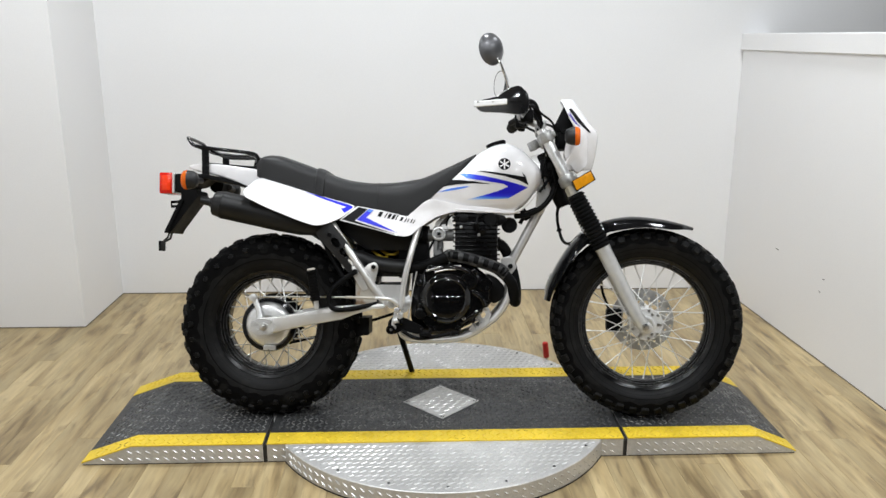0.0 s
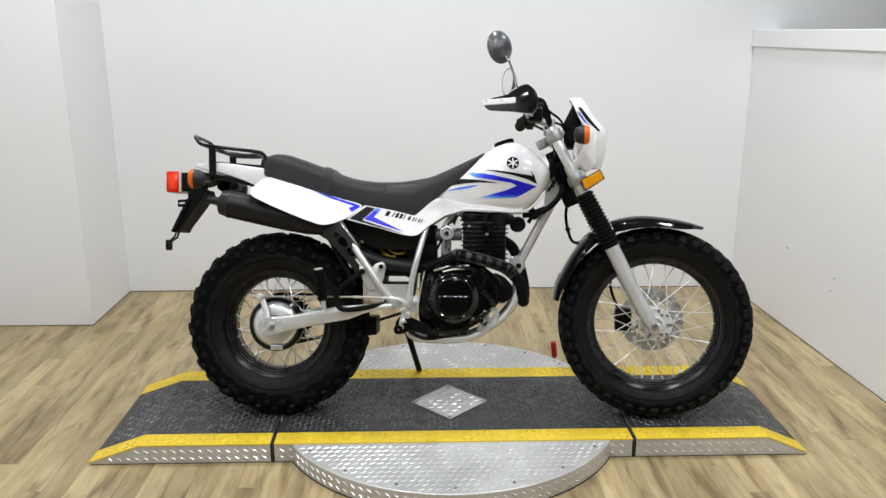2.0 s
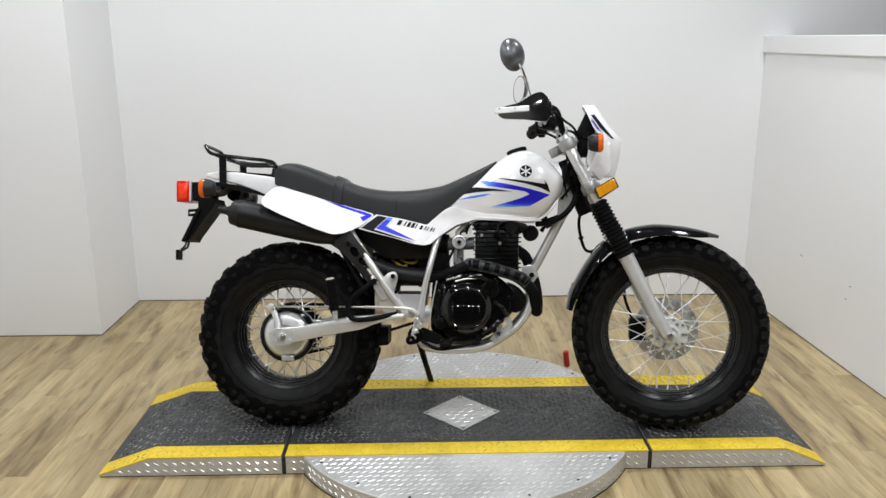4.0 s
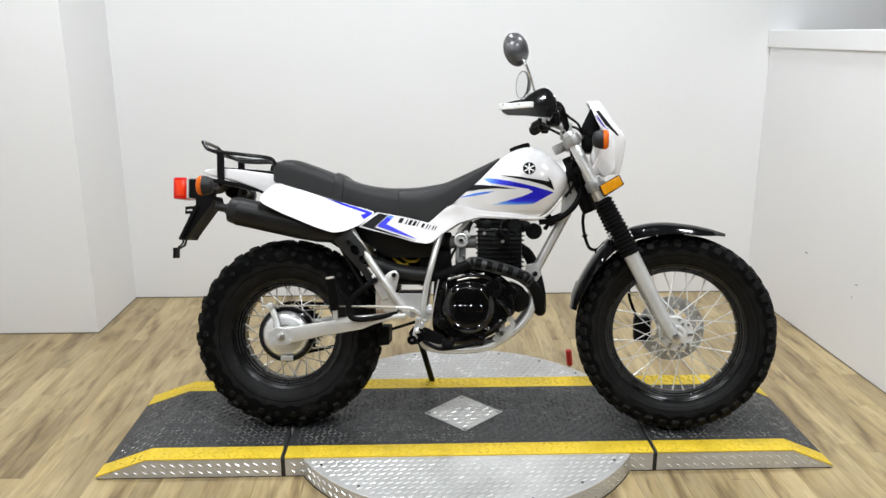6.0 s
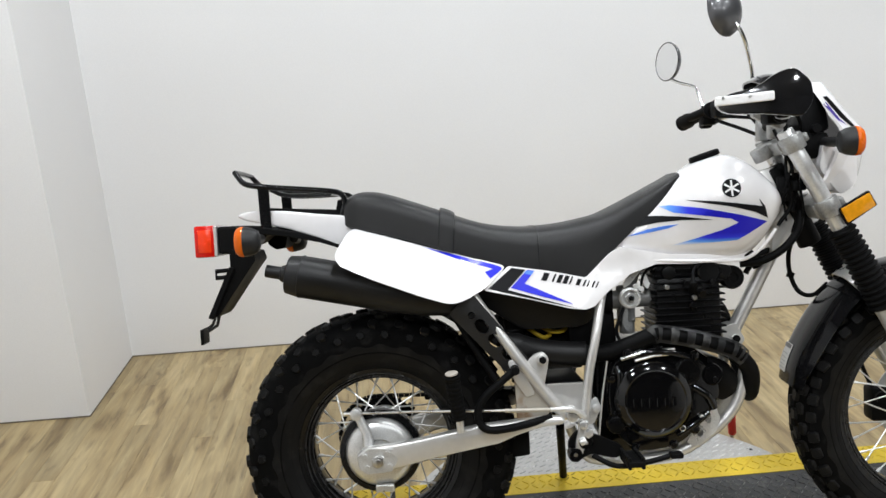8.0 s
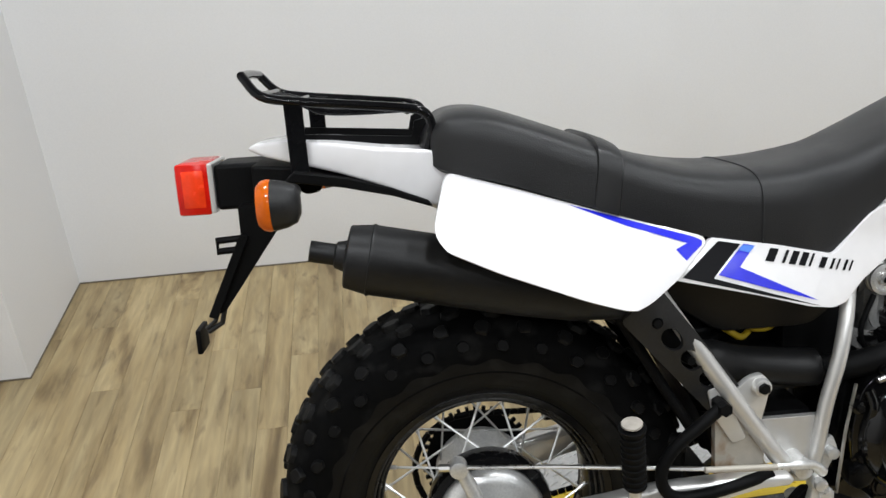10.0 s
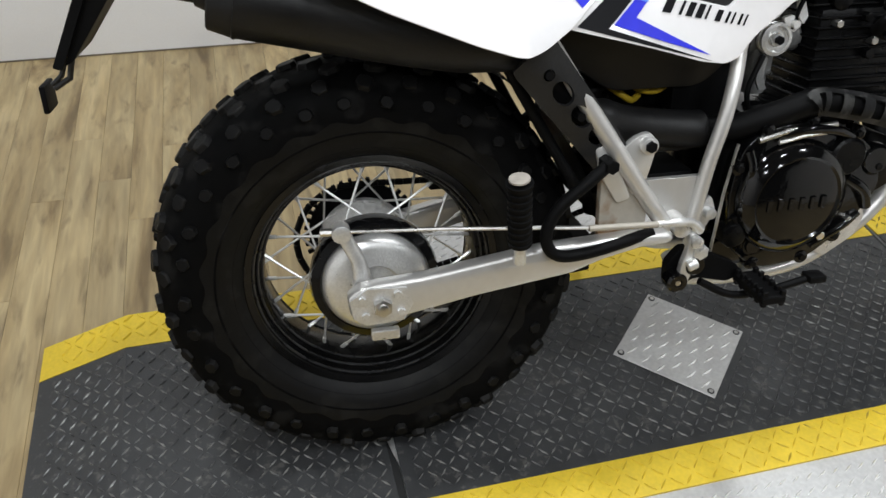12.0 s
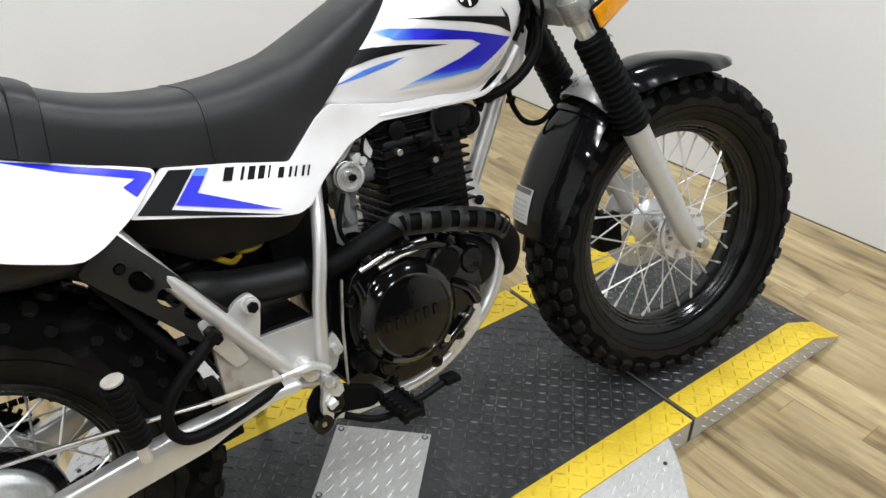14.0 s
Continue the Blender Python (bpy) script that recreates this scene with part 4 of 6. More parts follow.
cyl((0.462, -0.150, 0.020), (0.476, -0.150, 0.026), 0.0085, 14, own, bevel=0.002)
part("footrest_clevis", own, M_CAST, bike, "bright cast footrest clevis", True)
plate = part("footrest_plate", bm, M_MATTE, bike, "black footrest plate with two bolts")
for bx, bz in ((0.477, 0.018), (0.452, -0.008)):
    part("bolt", lathe([(0.0, -0.146), (0.005, -0.146), (0.006, -0.149), (0.013, -0.149), (0.0165, -0.145), (0.0165, -0.126)], 20, m=Matrix.Translation((bx, 0, bz))), M_ENGINE, plate, "round black bolt", True)
    part("bolt_head", cyl((bx, -0.1475, bz), (bx, -0.144, bz), 0.0045, 6), M_STEEL, plate)
for peg in pair("foot_peg", box(0.552, 0.590, -0.212, -0.128, -0.024, -0.010, 0.003), M_MATTE, "black serrated metal foot peg", smooth=False):
    way = -1 if peg.data.vertices[0].co.y < 0 else 1
    tooth = None
    for k in range(6):
        for side in (0.553, 0.582):
            spot = pose(side, way * (0.207 - k * 0.0145), -0.028)
            if tooth is None:
                tooth = part("tooth", box(0, 0.008, -0.004, 0.004, 0, 0.026, 0.0015, seg=1), M_MATTE, peg, at=spot)
            else:
                ob = new("tooth", tooth.data)
                ob.parent, ob.matrix_basis = peg, spot
bm = tube(spline([(0.49, -0.140, -0.012), (0.54, -0.150, -0.036), (0.60, -0.158, -0.030), (0.655, -0.160, -0.018)], 4), 0.006, 10)
box(0.656, 0.684, -0.172, -0.146, -0.022, -0.010, 0.003, bm)
part("brake_pedal", bm, M_MATTE, bike, "black brake pedal", True)
part("side_stand", tube(spline([(0.455, 0.10, -0.005), (0.470, 0.20, -0.085), (0.498, 0.392, -0.232)], 4), 0.011, 12), M_MATTE, bike, "black steel side stand", True)
part("stand_foot", box(0.478, 0.530, 0.372, 0.425, -0.249, -0.241, 0.003), M_MATTE, bike, at=Matrix.Translation((0, 0, 0)) @ Matrix.Translation((0.5, 0.4, -0.245)) @ Matrix.Rotation(radians(15), 4, "X") @ Matrix.Translation((-0.5, -0.4, 0.245)))
# front downtube, head and cradle
bm = tube([(1.006, 0.01, 0.50), (0.982, 0.014, 0.43), (0.860, 0.024, 0.198)], [0.019, 0.0175, 0.0165], 16)
part("down_tube", bm, M_SILVER, bike, "silver front frame tube", True)
bm = prism(rounded([(0.835, 0.236), (0.868, 0.245), (0.890, 0.205), (0.868, 0.175), (0.838, 0.190)], 0.006), -0.008, 0.052, 0.003)
cyl((0.866, -0.015, 0.208), (0.866, 0.06, 0.208), 0.010, 6, bm, bevel=0.001)
part("engine_mount", bm, M_SILVER, bike, "silver engine mount with a bolt")
part("mount_bolt", cyl((0.866, -0.020, 0.208), (0.866, -0.013, 0.208), 0.009, 12, bevel=0.001), M_MATTE, bike)
bm = tube([(0.93, 0, 0.375), (0.905, 0, 0.415), (0.86, 0, 0.44)], 0.012, 10)
tube([(0.975, 0, 0.42), (0.925, 0, 0.40), (0.90, 0, 0.36)], 0.007, 10, bm)
part("head_brace", bm, M_MATTE, bike, "", True)
bm = cyl(HEAD - 0.02 * AXIS + Vector((-0.002, 0, 0)), HEAD + 0.185 * AXIS, 0.027, 20, bevel=0.004)
part("steering_head", bm, M_MATTE, bike, "black steering head", True)
bm = prism(rounded([(0.935, 0.60), (0.985, 0.61), (1.02, 0.50), (0.985, 0.40), (0.955, 0.395), (0.965, 0.50)], 0.01), -0.020, 0.024, 0.006)
part("head_gusset", bm, M_SILVER, bike, "silver pressed head gusset", True)
part("wiring_loom", tube(spline([(1.020, -0.040, 0.500), (1.005, -0.048, 0.455), (0.975, -0.046, 0.418), (0.930, -0.036, 0.392), (0.880, -0.02, 0.385)], 6), 0.0095, 10), M_MATTE, bike, "black wrapped wiring loom", True)
cradle = [(0.865, 0.17), (0.858, 0.12), (0.836, 0.062), (0.785, 0.010), (0.70, -0.038), (0.60, -0.050), (0.50, -0.040), (0.475, 0.0)]
pair("cradle_tube", tube(spline([(x, -0.068, z) for x, z in cradle], 4), 0.0130, 12), M_SILVER, "silver engine cradle tube")
own = bmesh.new()
line = spline([(x, 0, z) for x, z in cradle[1:6]], 4)
rows = [[own.verts.new((q.x + 0.004, y, q.z - 0.008)) for y in (-0.062, 0.062)] for q in line]
for a, b in zip(rows, rows[1:]):
    own.faces.new((a[0], a[1], b[1], b[0]))
bmesh.ops.solidify(own, geom=own.faces[:], thickness=0.003)
part("skid_plate", own, M_CAST, bike, "thin aluminium skid plate", True)

own = bmesh.new()
outline = rounded([(0.786, 0.068), (0.797, 0.040), (0.784, 0.008), (0.738, -0.022), (0.716, -0.012), (0.738, 0.022), (0.764, 0.062)], 0.006)
edges = []
for ring in (outline, [(0.768 + 0.0085 * math.cos(k * math.pi / 8), 0.040 + 0.011 * math.sin(k * math.pi / 8)) for k in range(16)], [(0.748 + 0.0080 * math.cos(k * math.pi / 8), 0.009 + 0.009 * math.sin(k * math.pi / 8)) for k in range(16)]):
    vs = [own.verts.new((x, -0.082, z)) for x, z in ring]
    edges += [own.edges.new((vs[k], vs[(k + 1) % len(vs)])) for k in range(len(vs))]
bmesh.ops.triangle_fill(own, edges=edges, use_beauty=True)
bmesh.ops.solidify(own, geom=own.faces[:], thickness=0.003)
bmesh.ops.recalc_face_normals(own, faces=own.faces[:])
part("skid_bracket", own, M_CAST, bike, "aluminium bracket with two holes")

# ---- engine
bm = prism(rounded([(0.515, 0.02), (0.52, 0.19), (0.60, 0.225), (0.72, 0.225), (0.80, 0.16), (0.805, 0.09), (0.735, 0.012), (0.65, -0.030), (0.55, -0.03)], 0.02), -0.072, 0.085, 0.008)
part("crankcase", bm, M_ENGINE, bike, "black enamelled crankcase", True)
cover = [(0.545, 0.03), (0.538, 0.12), (0.552, 0.185), (0.60, 0.212), (0.69, 0.212), (0.765, 0.170), (0.796, 0.105), (0.752, 0.040), (0.690, -0.012), (0.60, -0.022)]
bm = prism(rounded(cover, 0.03, 5), -0.108, -0.070, 0.010, seg=4)
cov = part("clutch_cover", bm, M_ENGINE, bike, "glossy black clutch cover", True)
part("cover_dome", lathe([(0.092, -0.104), (0.088, -0.118), (0.080, -0.126), (0.070, -0.131), (0.066, -0.1285), (0.056, -0.131), (0.0, -0.1325)], 56, m=Matrix.Translation((0.639, 0, 0.098))), M_ENGINE, cov, "", True)
for k in range(6):
    x = 0.588 + k * 0.0175
    part("raised_bar", box(x, x + 0.008, -0.1350, -0.129, 0.086, 0.106, 0.001, seg=1), M_ENGINE, cov)
part("oil_filter_cap", lathe([(0.030, -0.100), (0.029, -0.118), (0.025, -0.122), (0.0, -0.1225)], 32, m=Matrix.Translation((0.718, 0, 0.158))), M_FIN, cov, "", True)
for bx, bz in ((0.553, 0.07), (0.548, 0.150), (0.585, 0.204), (0.655, 0.212), (0.735, 0.190), (0.780, 0.135), (0.772, 0.080), (0.730, 0.024), (0.680, -0.008), (0.595, -0.010)):
    part("bolt_boss", cyl((bx, -0.1100, bz), (bx, -0.088, bz), 0.0115, 16, bevel=0.003), M_ENGINE, cov, "", True)
    part("cover_bolt", cyl((bx, -0.1140, bz), (bx, -0.1090, bz), 0.0062, 6, bevel=0.001), M_FIN, cov)
part("cover_bolt", cyl((0.700, -0.118, 0.030), (0.700, -0.104, 0.030), 0.0075, 12, bevel=0.002), M_CHROME, cov, "bright plated bolt")
part("cover_bolt", cyl((0.745, -0.117, 0.052), (0.745, -0.104, 0.052), 0.006, 12, bevel=0.002), M_STEEL, cov)
for pts, rr in (([(0.600, -0.108, 0.196), (0.640, -0.114, 0.204), (0.690, -0.113, 0.200), (0.722, -0.109, 0.186)], 0.0085), ([(0.730, -0.106, 0.120), (0.760, -0.112, 0.100), (0.775, -0.107, 0.070)], 0.009), ([(0.560, -0.106, 0.175), (0.566, -0.113, 0.150), (0.560, -0.107, 0.115)], 0.008), ([(0.690, -0.107, 0.012), (0.735, -0.112, 0.042), (0.762, -0.107, 0.060)], 0.0075)):
    part("cast_rib", tube(spline(pts, 4), rr, 12), M_ENGINE, cov, "", True)
part("sight_glass", lathe([(0.0, -0.1135), (0.012, -0.1135), (0.0125, -0.110), (0.016, -0.110), (0.018, -0.100)], 28, m=Matrix.Translation((0.590, 0, 0.022))), M_ENGINE, cov, "", True)
part("water_boss", lathe([(0.0, -0.112), (0.020, -0.112), (0.024, -0.108), (0.026, -0.095)], 28, m=Matrix.Translation((0.775, 0, 0.145))), M_ENGINE, cov, "", True)
part("kick_boss", cyl((0.552, -0.118, 0.045), (0.552, -0.090, 0.045), 0.020, 24, bevel=0.004), M_FIN, cov, "", True)
bm = tube([(0.57, -0.112, 0.192), (0.62, -0.114, 0.206), (0.69, -0.114, 0.209)], 0.0045, 10)
tube([(0.60, -0.116, 0.188), (0.64, -0.118, 0.197), (0.70, -0.116, 0.200)], 0.0035, 8, bm)
part("clutch_cable", bm, M_STEEL, bike, "", True)
bm = prism(rounded([(0.775, 0.185), (0.815, 0.170), (0.845, 0.135), (0.838, 0.095), (0.800, 0.075), (0.780, 0.11)], 0.015), -0.08, 0.05, 0.008)
part("engine_nose", bm, M_FIN, bike, "", True)
block = part("cylinder", box(0.668, 0.818, -0.064, 0.064, 0.21, 0.365, 0.010), M_FIN, bike, "black finned cylinder", True)
fin = None
for k in range(9):
    m = pose(0, 0, 0.0148 * k)
    if fin is None:
        fin = part("fin", box(0.662, 0.826, -0.070, 0.070, 0.232, 0.2362, 0.0016, seg=1), M_FIN, block, at=m)
    else:
        ob = new("fin", fin.data)
        ob.parent, ob.matrix_basis = block, m
bm = prism(rounded([(0.665, 0.362), (0.662, 0.388), (0.70, 0.398), (0.79, 0.394), (0.845, 0.386), (0.852, 0.368), (0.828, 0.350)], 0.012), -0.050, 0.060, 0.008)
cyl((0.70, -0.064, 0.376), (0.70, -0.045, 0.376), 0.016, 20, bm, bevel=0.003)
for k in range(2):
    box(0.658, 0.826, -0.056, 0.066, 0.366 + 0.013 * k, 0.3705 + 0.013 * k, 0.0015, bm, 1)
part("cylinder_head", bm, M_FIN, bike, "black cylinder head", True)
part("spark_plug_cap", tube(spline([(0.745, -0.085, 0.335), (0.742, -0.105, 0.355), (0.752, -0.085, 0.385), (0.80, -0.03, 0.398)], 4), [0.009] * 5 + [0.0035] * 8, 10), M_MATTE, bike, "", True)
for bx, bz, br in ((0.748, 0.300, 0.008), (0.752, 0.318, 0.006), (0.735, 0.352, 0.007), (0.795, 0.352, 0.007), (0.690, 0.345, 0.006)):
    part("head_bolt", cyl((bx, -0.080, bz), (bx, -0.062, bz), br, 6, bevel=0.001), M_STEEL if br == 0.006 else M_FIN, bike)
bm = cyl((0.765, -0.040, 0.345), (0.765, -0.086, 0.330), 0.012, 16, bevel=0.002)
cyl((0.765, -0.082, 0.331), (0.765, -0.096, 0.326), 0.0085, 12, bm)
part("plug_boss", bm, M_FIN, bike, "", True)
part("cam_cover", lathe([(0.0, -0.066), (0.022, -0.066), (0.026, -0.062), (0.027, -0.048)], 28, m=Matrix.Translation((0.792, 0, 0.372))), M_FIN, bike, "round black cam cover", True)
# carburettor
bm = cyl((0.56, -0.01, 0.315), (0.665, -0.01, 0.318), 0.022, 20)
box(0.592, 0.628, -0.030, 0.020, 0.262, 0.348, 0.008, bm)
cyl((0.610, -0.01, 0.235), (0.610, -0.01, 0.27), 0.018, 18, bm, bevel=0.004)
cyl((0.622, -0.012, 0.345), (0.640, -0.014, 0.392), 0.011, 14, bm)
carb = part("carburettor", bm, M_CARB, bike, "dull cast carburettor", True)
PUL = Matrix.Translation((0.612, 0, 0.322))
bm = lathe([(0.024, -0.036), (0.024, -0.041), (0.021, -0.042), (0.020, -0.046), (0.024, -0.047), (0.024, -0.051), (0.019, -0.052), (0.017, -0.046), (0.010, -0.046), (0.009, -0.054), (0.0, -0.055)], 32, m=PUL)
part("throttle_pulley", bm, M_CAST, carb, "bright throttle pulley", True)
part("pulley_nut", cyl((0.612, -0.062, 0.322), (0.612, -0.054, 0.322), 0.0065, 6, bevel=0.001), M_MATTE, carb)
part("cable_bracket", prism(rounded([(0.598, 0.345), (0.612, 0.352), (0.648, 0.392), (0.652, 0.408), (0.640, 0.402), (0.600, 0.360)], 0.004), -0.046, -0.040, 0.001), M_CAST, carb, "bare metal cable bracket")
bm = prism(rounded([(0.618, 0.352), (0.634, 0.356), (0.646, 0.342), (0.640, 0.330), (0.626, 0.336)], 0.004), -0.050, -0.042, 0.001)
prism(rounded([(0.640, 0.374), (0.650, 0.378), (0.660, 0.352), (0.654, 0.340), (0.646, 0.350)], 0.003), -0.046, -0.040, 0.001, bm)
cyl((0.636, -0.058, 0.343), (0.636, -0.044, 0.343), 0.006, 10, bm)
part("throttle_linkage", bm, M_HUB, carb, "bare metal throttle linkage")
part("choke_lever", prism(rounded([(0.596, 0.300), (0.606, 0.300), (0.604, 0.262), (0.612, 0.248), (0.600, 0.246), (0.592, 0.262)], 0.003), -0.046, -0.041, 0.001), M_CARB, carb)
for bx, bz in ((0.601, 0.270), (0.622, 0.268), (0.600, 0.340), (0.624, 0.341)):
    part("screw", cyl((bx, -0.034, bz), (bx, -0.028, bz), 0.0035, 8), M_STEEL, carb)
part("throttle_cable", tube(spline([(0.634, -0.048, 0.335), (0.655, -0.048, 0.385), (0.74, -0.03, 0.40)], 5), 0.0032, 8), M_MATTE, bike, "", True)
part("fuel_hose", tube(spline([(0.595, -0.05, 0.30), (0.575, -0.055, 0.25), (0.59, -0.05, 0.21)], 5), 0.0042, 8), M_MATTE, bike, "", True)
bm = prism(rounded([(0.16, 0.448), (0.27, 0.42), (0.49, 0.385), (0.555, 0.385), (0.555, 0.31), (0.50, 0.262), (0.36, 0.262), (0.29, 0.31), (0.22, 0.36)], 0.02), -0.052, 0.108, 0.01)
part("airbox", bm, M_AIRBOX, bike, "black plastic airbox", True)
part("air_duct", prism(rounded([(0.47, 0.32), (0.575, 0.30), (0.58, 0.215), (0.47, 0.16)], 0.012), -0.028, 0.070, 0.006), M_MATTE, bike, "", True)
part("intake_boot", tube(spline([(0.50, -0.01, 0.315), (0.54, -0.015, 0.317), (0.575, -0.02, 0.316)], 4), 0.033, 18), M_BOOT, bike, "", True)
bm = prism(rounded([(0.30, 0.285), (0.50, 0.285), (0.500, 0.205), (0.44, 0.200), (0.36, 0.202)], 0.012), 0.020, 0.100, 0.008)
part("battery_box", bm, M_MATTE, bike, "black plastic battery box", True)
for pts in ([(0.372, -0.004, 0.262), (0.392, -0.014, 0.248), (0.412, -0.012, 0.236), (0.428, -0.002, 0.240)], [(0.405, -0.006, 0.262), (0.430, -0.016, 0.250), (0.456, -0.014, 0.250), (0.474, -0.004, 0.262)]):
    part("yellow_cable", tube(spline(pts, 5), 0.0052, 10), M_YELLOWWIRE, bike, "yellow cable sleeve", True)
bm = cyl((0.375, -0.005, 0.06), (0.33, -0.005, 0.34), 0.022, 18)
for k in range(9):
    t = 0.15 + 0.07 * k
    c = Vector((0.375, -0.005, 0.06)).lerp(Vector((0.33, -0.005, 0.34)), t)
    own = lathe([(0.026 + 0.006 * math.cos(u), 0.006 * math.sin(u)) for u in [2 * math.pi * j / 8 for j in range(8)]], 20, "z", closed=True)
    merge(bm, own, Matrix.Translation(c) @ Matrix.Rotation(radians(-9), 4, "Y"))
part("shock_absorber", bm, M_MATTE, bike, "black shock absorber", True)
bm = bmesh.new()
rows = []
for k in range(19):
    a = radians(12 + 88 * k / 18)
    rows.append([bm.verts.new((0.352 * math.cos(a), y, 0.352 * math.sin(a) + 0.004)) for y in (-0.085, -0.07, 0.07, 0.085)])
for a, b in zip(rows, rows[1:]):
    for k in range(3):
        bm.faces.new((a[k], a[k + 1], b[k + 1], b[k]))
bmesh.ops.solidify(bm, geom=bm.faces[:], thickness=0.003)
part("inner_fender", bm, M_MATTE, bike, "black plastic inner fender", True)

# ---- exhaust
pipe = spline([(0.815, 0.03, 0.295), (0.848, 0.050, 0.272), (0.872, 0.056, 0.215), (0.888, 0.036, 0.14), (0.886, -0.008, 0.088), (0.876, -0.058, 0.092), (0.865, -0.092, 0.150), (0.815, -0.104, 0.200), (0.74, -0.106, 0.226), (0.66, -0.106, 0.243), (0.60, -0.092, 0.222), (0.54, -0.074, 0.202), (0.45, -0.066, 0.206), (0.36, -0.074, 0.222), (0.29, -0.096, 0.262), (0.225, -0.105, 0.325)], 5)
exhaust = part("exhaust_pipe", tube(pipe, 0.0195, 16), M_MATTE, bike, "black exhaust pipe", True)
bm = tube(spline([(0.505, -0.070, 0.203), (0.492, -0.069, 0.203), (0.44, -0.066, 0.207), (0.38, -0.071, 0.218), (0.335, -0.082, 0.235), (0.312, -0.090, 0.248)], 4), [0.0195, 0.022, 0.026] + [0.0275] * 14 + [0.025, 0.023, 0.020, 0.0195], 18)
part("pipe_chamber", bm, M_MUFFLER, exhaust, "dull black exhaust chamber", True)
# slotted guards made of rails and ribs round the pipe
def guard(points, radius, ribs, a0, a1):
    bm = bmesh.new()
    n = len(points)
    frames = []
    for i, q in enumerate(points):
        d = (points[min(i + 1, n - 1)] - points[max(i - 1, 0)]).normalized()
        side = Vector((0, -1, 0)) - Vector((0, -1, 0)).dot(d) * d
        side.normalize()
        up = d.cross(side)
        frames.append((q, side, up if up.z > 0 else -up))

    def arc(i, s, r):
        q, side, up = frames[i]
        a = a0 + (a1 - a0) * s
        return q + r * (math.cos(a) * side + math.sin(a) * up)

    def sheet(i0, i1, s0, s1):
        own = bmesh.new()
        cols = 4
        grid = [[own.verts.new(arc(i, s0 + (s1 - s0) * k / cols, radius)) for k in range(cols + 1)] for i in range(i0, i1 + 1)]
        for ra, rb in zip(grid, grid[1:]):
            for k in range(cols):
                own.faces.new((ra[k], ra[k + 1], rb[k + 1], rb[k]))
        bmesh.ops.solidify(own, geom=own.faces[:], thickness=0.004)
        bmesh.ops.recalc_face_normals(own, faces=own.faces[:])
        merge(bm, own)

    sheet(0, n - 1, 0.0, 0.2)
    sheet(0, n - 1, 0.8, 1.0)
    for k in range(ribs + 1):
        i = round(k * (n - 1 - 2) / ribs)
        sheet(i, i + 2, 0.2, 0.8)
    return bm


line = spline([(0.842, -0.100, 0.180), (0.815, -0.104, 0.200), (0.74, -0.106, 0.226), (0.66, -0.106, 0.243), (0.645, -0.105, 0.241)], 10)
part("heat_guard", guard(line, 0.0262, 9, -0.70, 1.10), M_RIBLIGHT, exhaust, "black slotted heat guard", True)
own = bmesh.new()
G0, G1 = Vector((0.225, 0, 0.330)), Vector((0.345, 0, 0.185))
along = (G1 - G0).normalized()
across = Vector((-along.z, 0, along.x))
glen = (G1 - G0).length


def on_guard(u, v):
    q = G0 + along * u + across * v
    return (q.x, -0.142 + 0.10 * u + 5.0 * v * v, q.z)


edges = []
for ring in ([(q[0], q[1]) for q in rounded([(-0.014, -0.035), (glen, -0.029), (glen + 0.012, 0.0), (glen, 0.027), (-0.014, 0.034)], 0.010)],
             [(0.022 + 0.008 * math.cos(k * math.pi / 8), 0.008 * math.sin(k * math.pi / 8)) for k in range(16)],
             [(0.056 + 0.019 * math.cos(k * math.pi / 8), 0.0135 * math.sin(k * math.pi / 8)) for k in range(16)],
             [(0.100 + 0.018 * math.cos(k * math.pi / 8), 0.0130 * math.sin(k * math.pi / 8)) for k in range(16)],
             [(0.141 + 0.015 * math.cos(k * math.pi / 8), 0.0115 * math.sin(k * math.pi / 8)) for k in range(16)]):
    vs = [own.verts.new((u, v, 0)) for u, v in ring]
    edges += [own.edges.new((vs[k], vs[(k + 1) % len(vs)])) for k in range(len(vs))]
bmesh.ops.triangle_fill(own, edges=edges, use_beauty=True)
for v in own.verts:
    v.co = on_guard(v.co.x, v.co.y)
bmesh.ops.recalc_face_normals(own, faces=own.faces[:])
bmesh.ops.solidify(own, geom=own.faces[:], thickness=0.007)
part("heat_guard", own, M_PLATE, exhaust, "black heat guard with oval holes", True)
for u in (0.037, 0.115):
    part("guard_bolt", cyl((on_guard(u - 0.015, 0)[0], on_guard(u, 0)[1] - 0.004, on_guard(u - 0.015, 0)[2]), (on_guard(u - 0.015, 0)[0], on_guard(u, 0)[1] + 0.02, on_guard(u - 0.015, 0)[2]), 0.006, 8), M_MATTE, exhaust)
AX0, AX1 = Vector((-0.172, -0.088, 0.424)), Vector((0.235, -0.100, 0.336))
q = (AX1 - AX0).to_track_quat("Z", "Y").to_matrix().to_4x4()
long = (AX1 - AX0).length
bm = lathe([(0.012, -0.045), (0.0145, -0.045), (0.0145, -0.012), (0.018, -0.010), (0.020, -0.002), (0.0215, 0.002), (0.0400, 0.004), (0.0425, 0.006), (0.0472, 0.034), (0.0488, 0.035), (0.0488, 0.038), (0.0475, 0.040), (0.0475, 0.24), (0.044, 0.32), (0.030, long - 0.02), (0.020, long), (0.0, long)], 40, "z", m=Matrix.Translation(AX0) @ q)
part("muffler", bm, M_MUFFLER, bike, "matte black muffler with a narrow tail pipe", True)

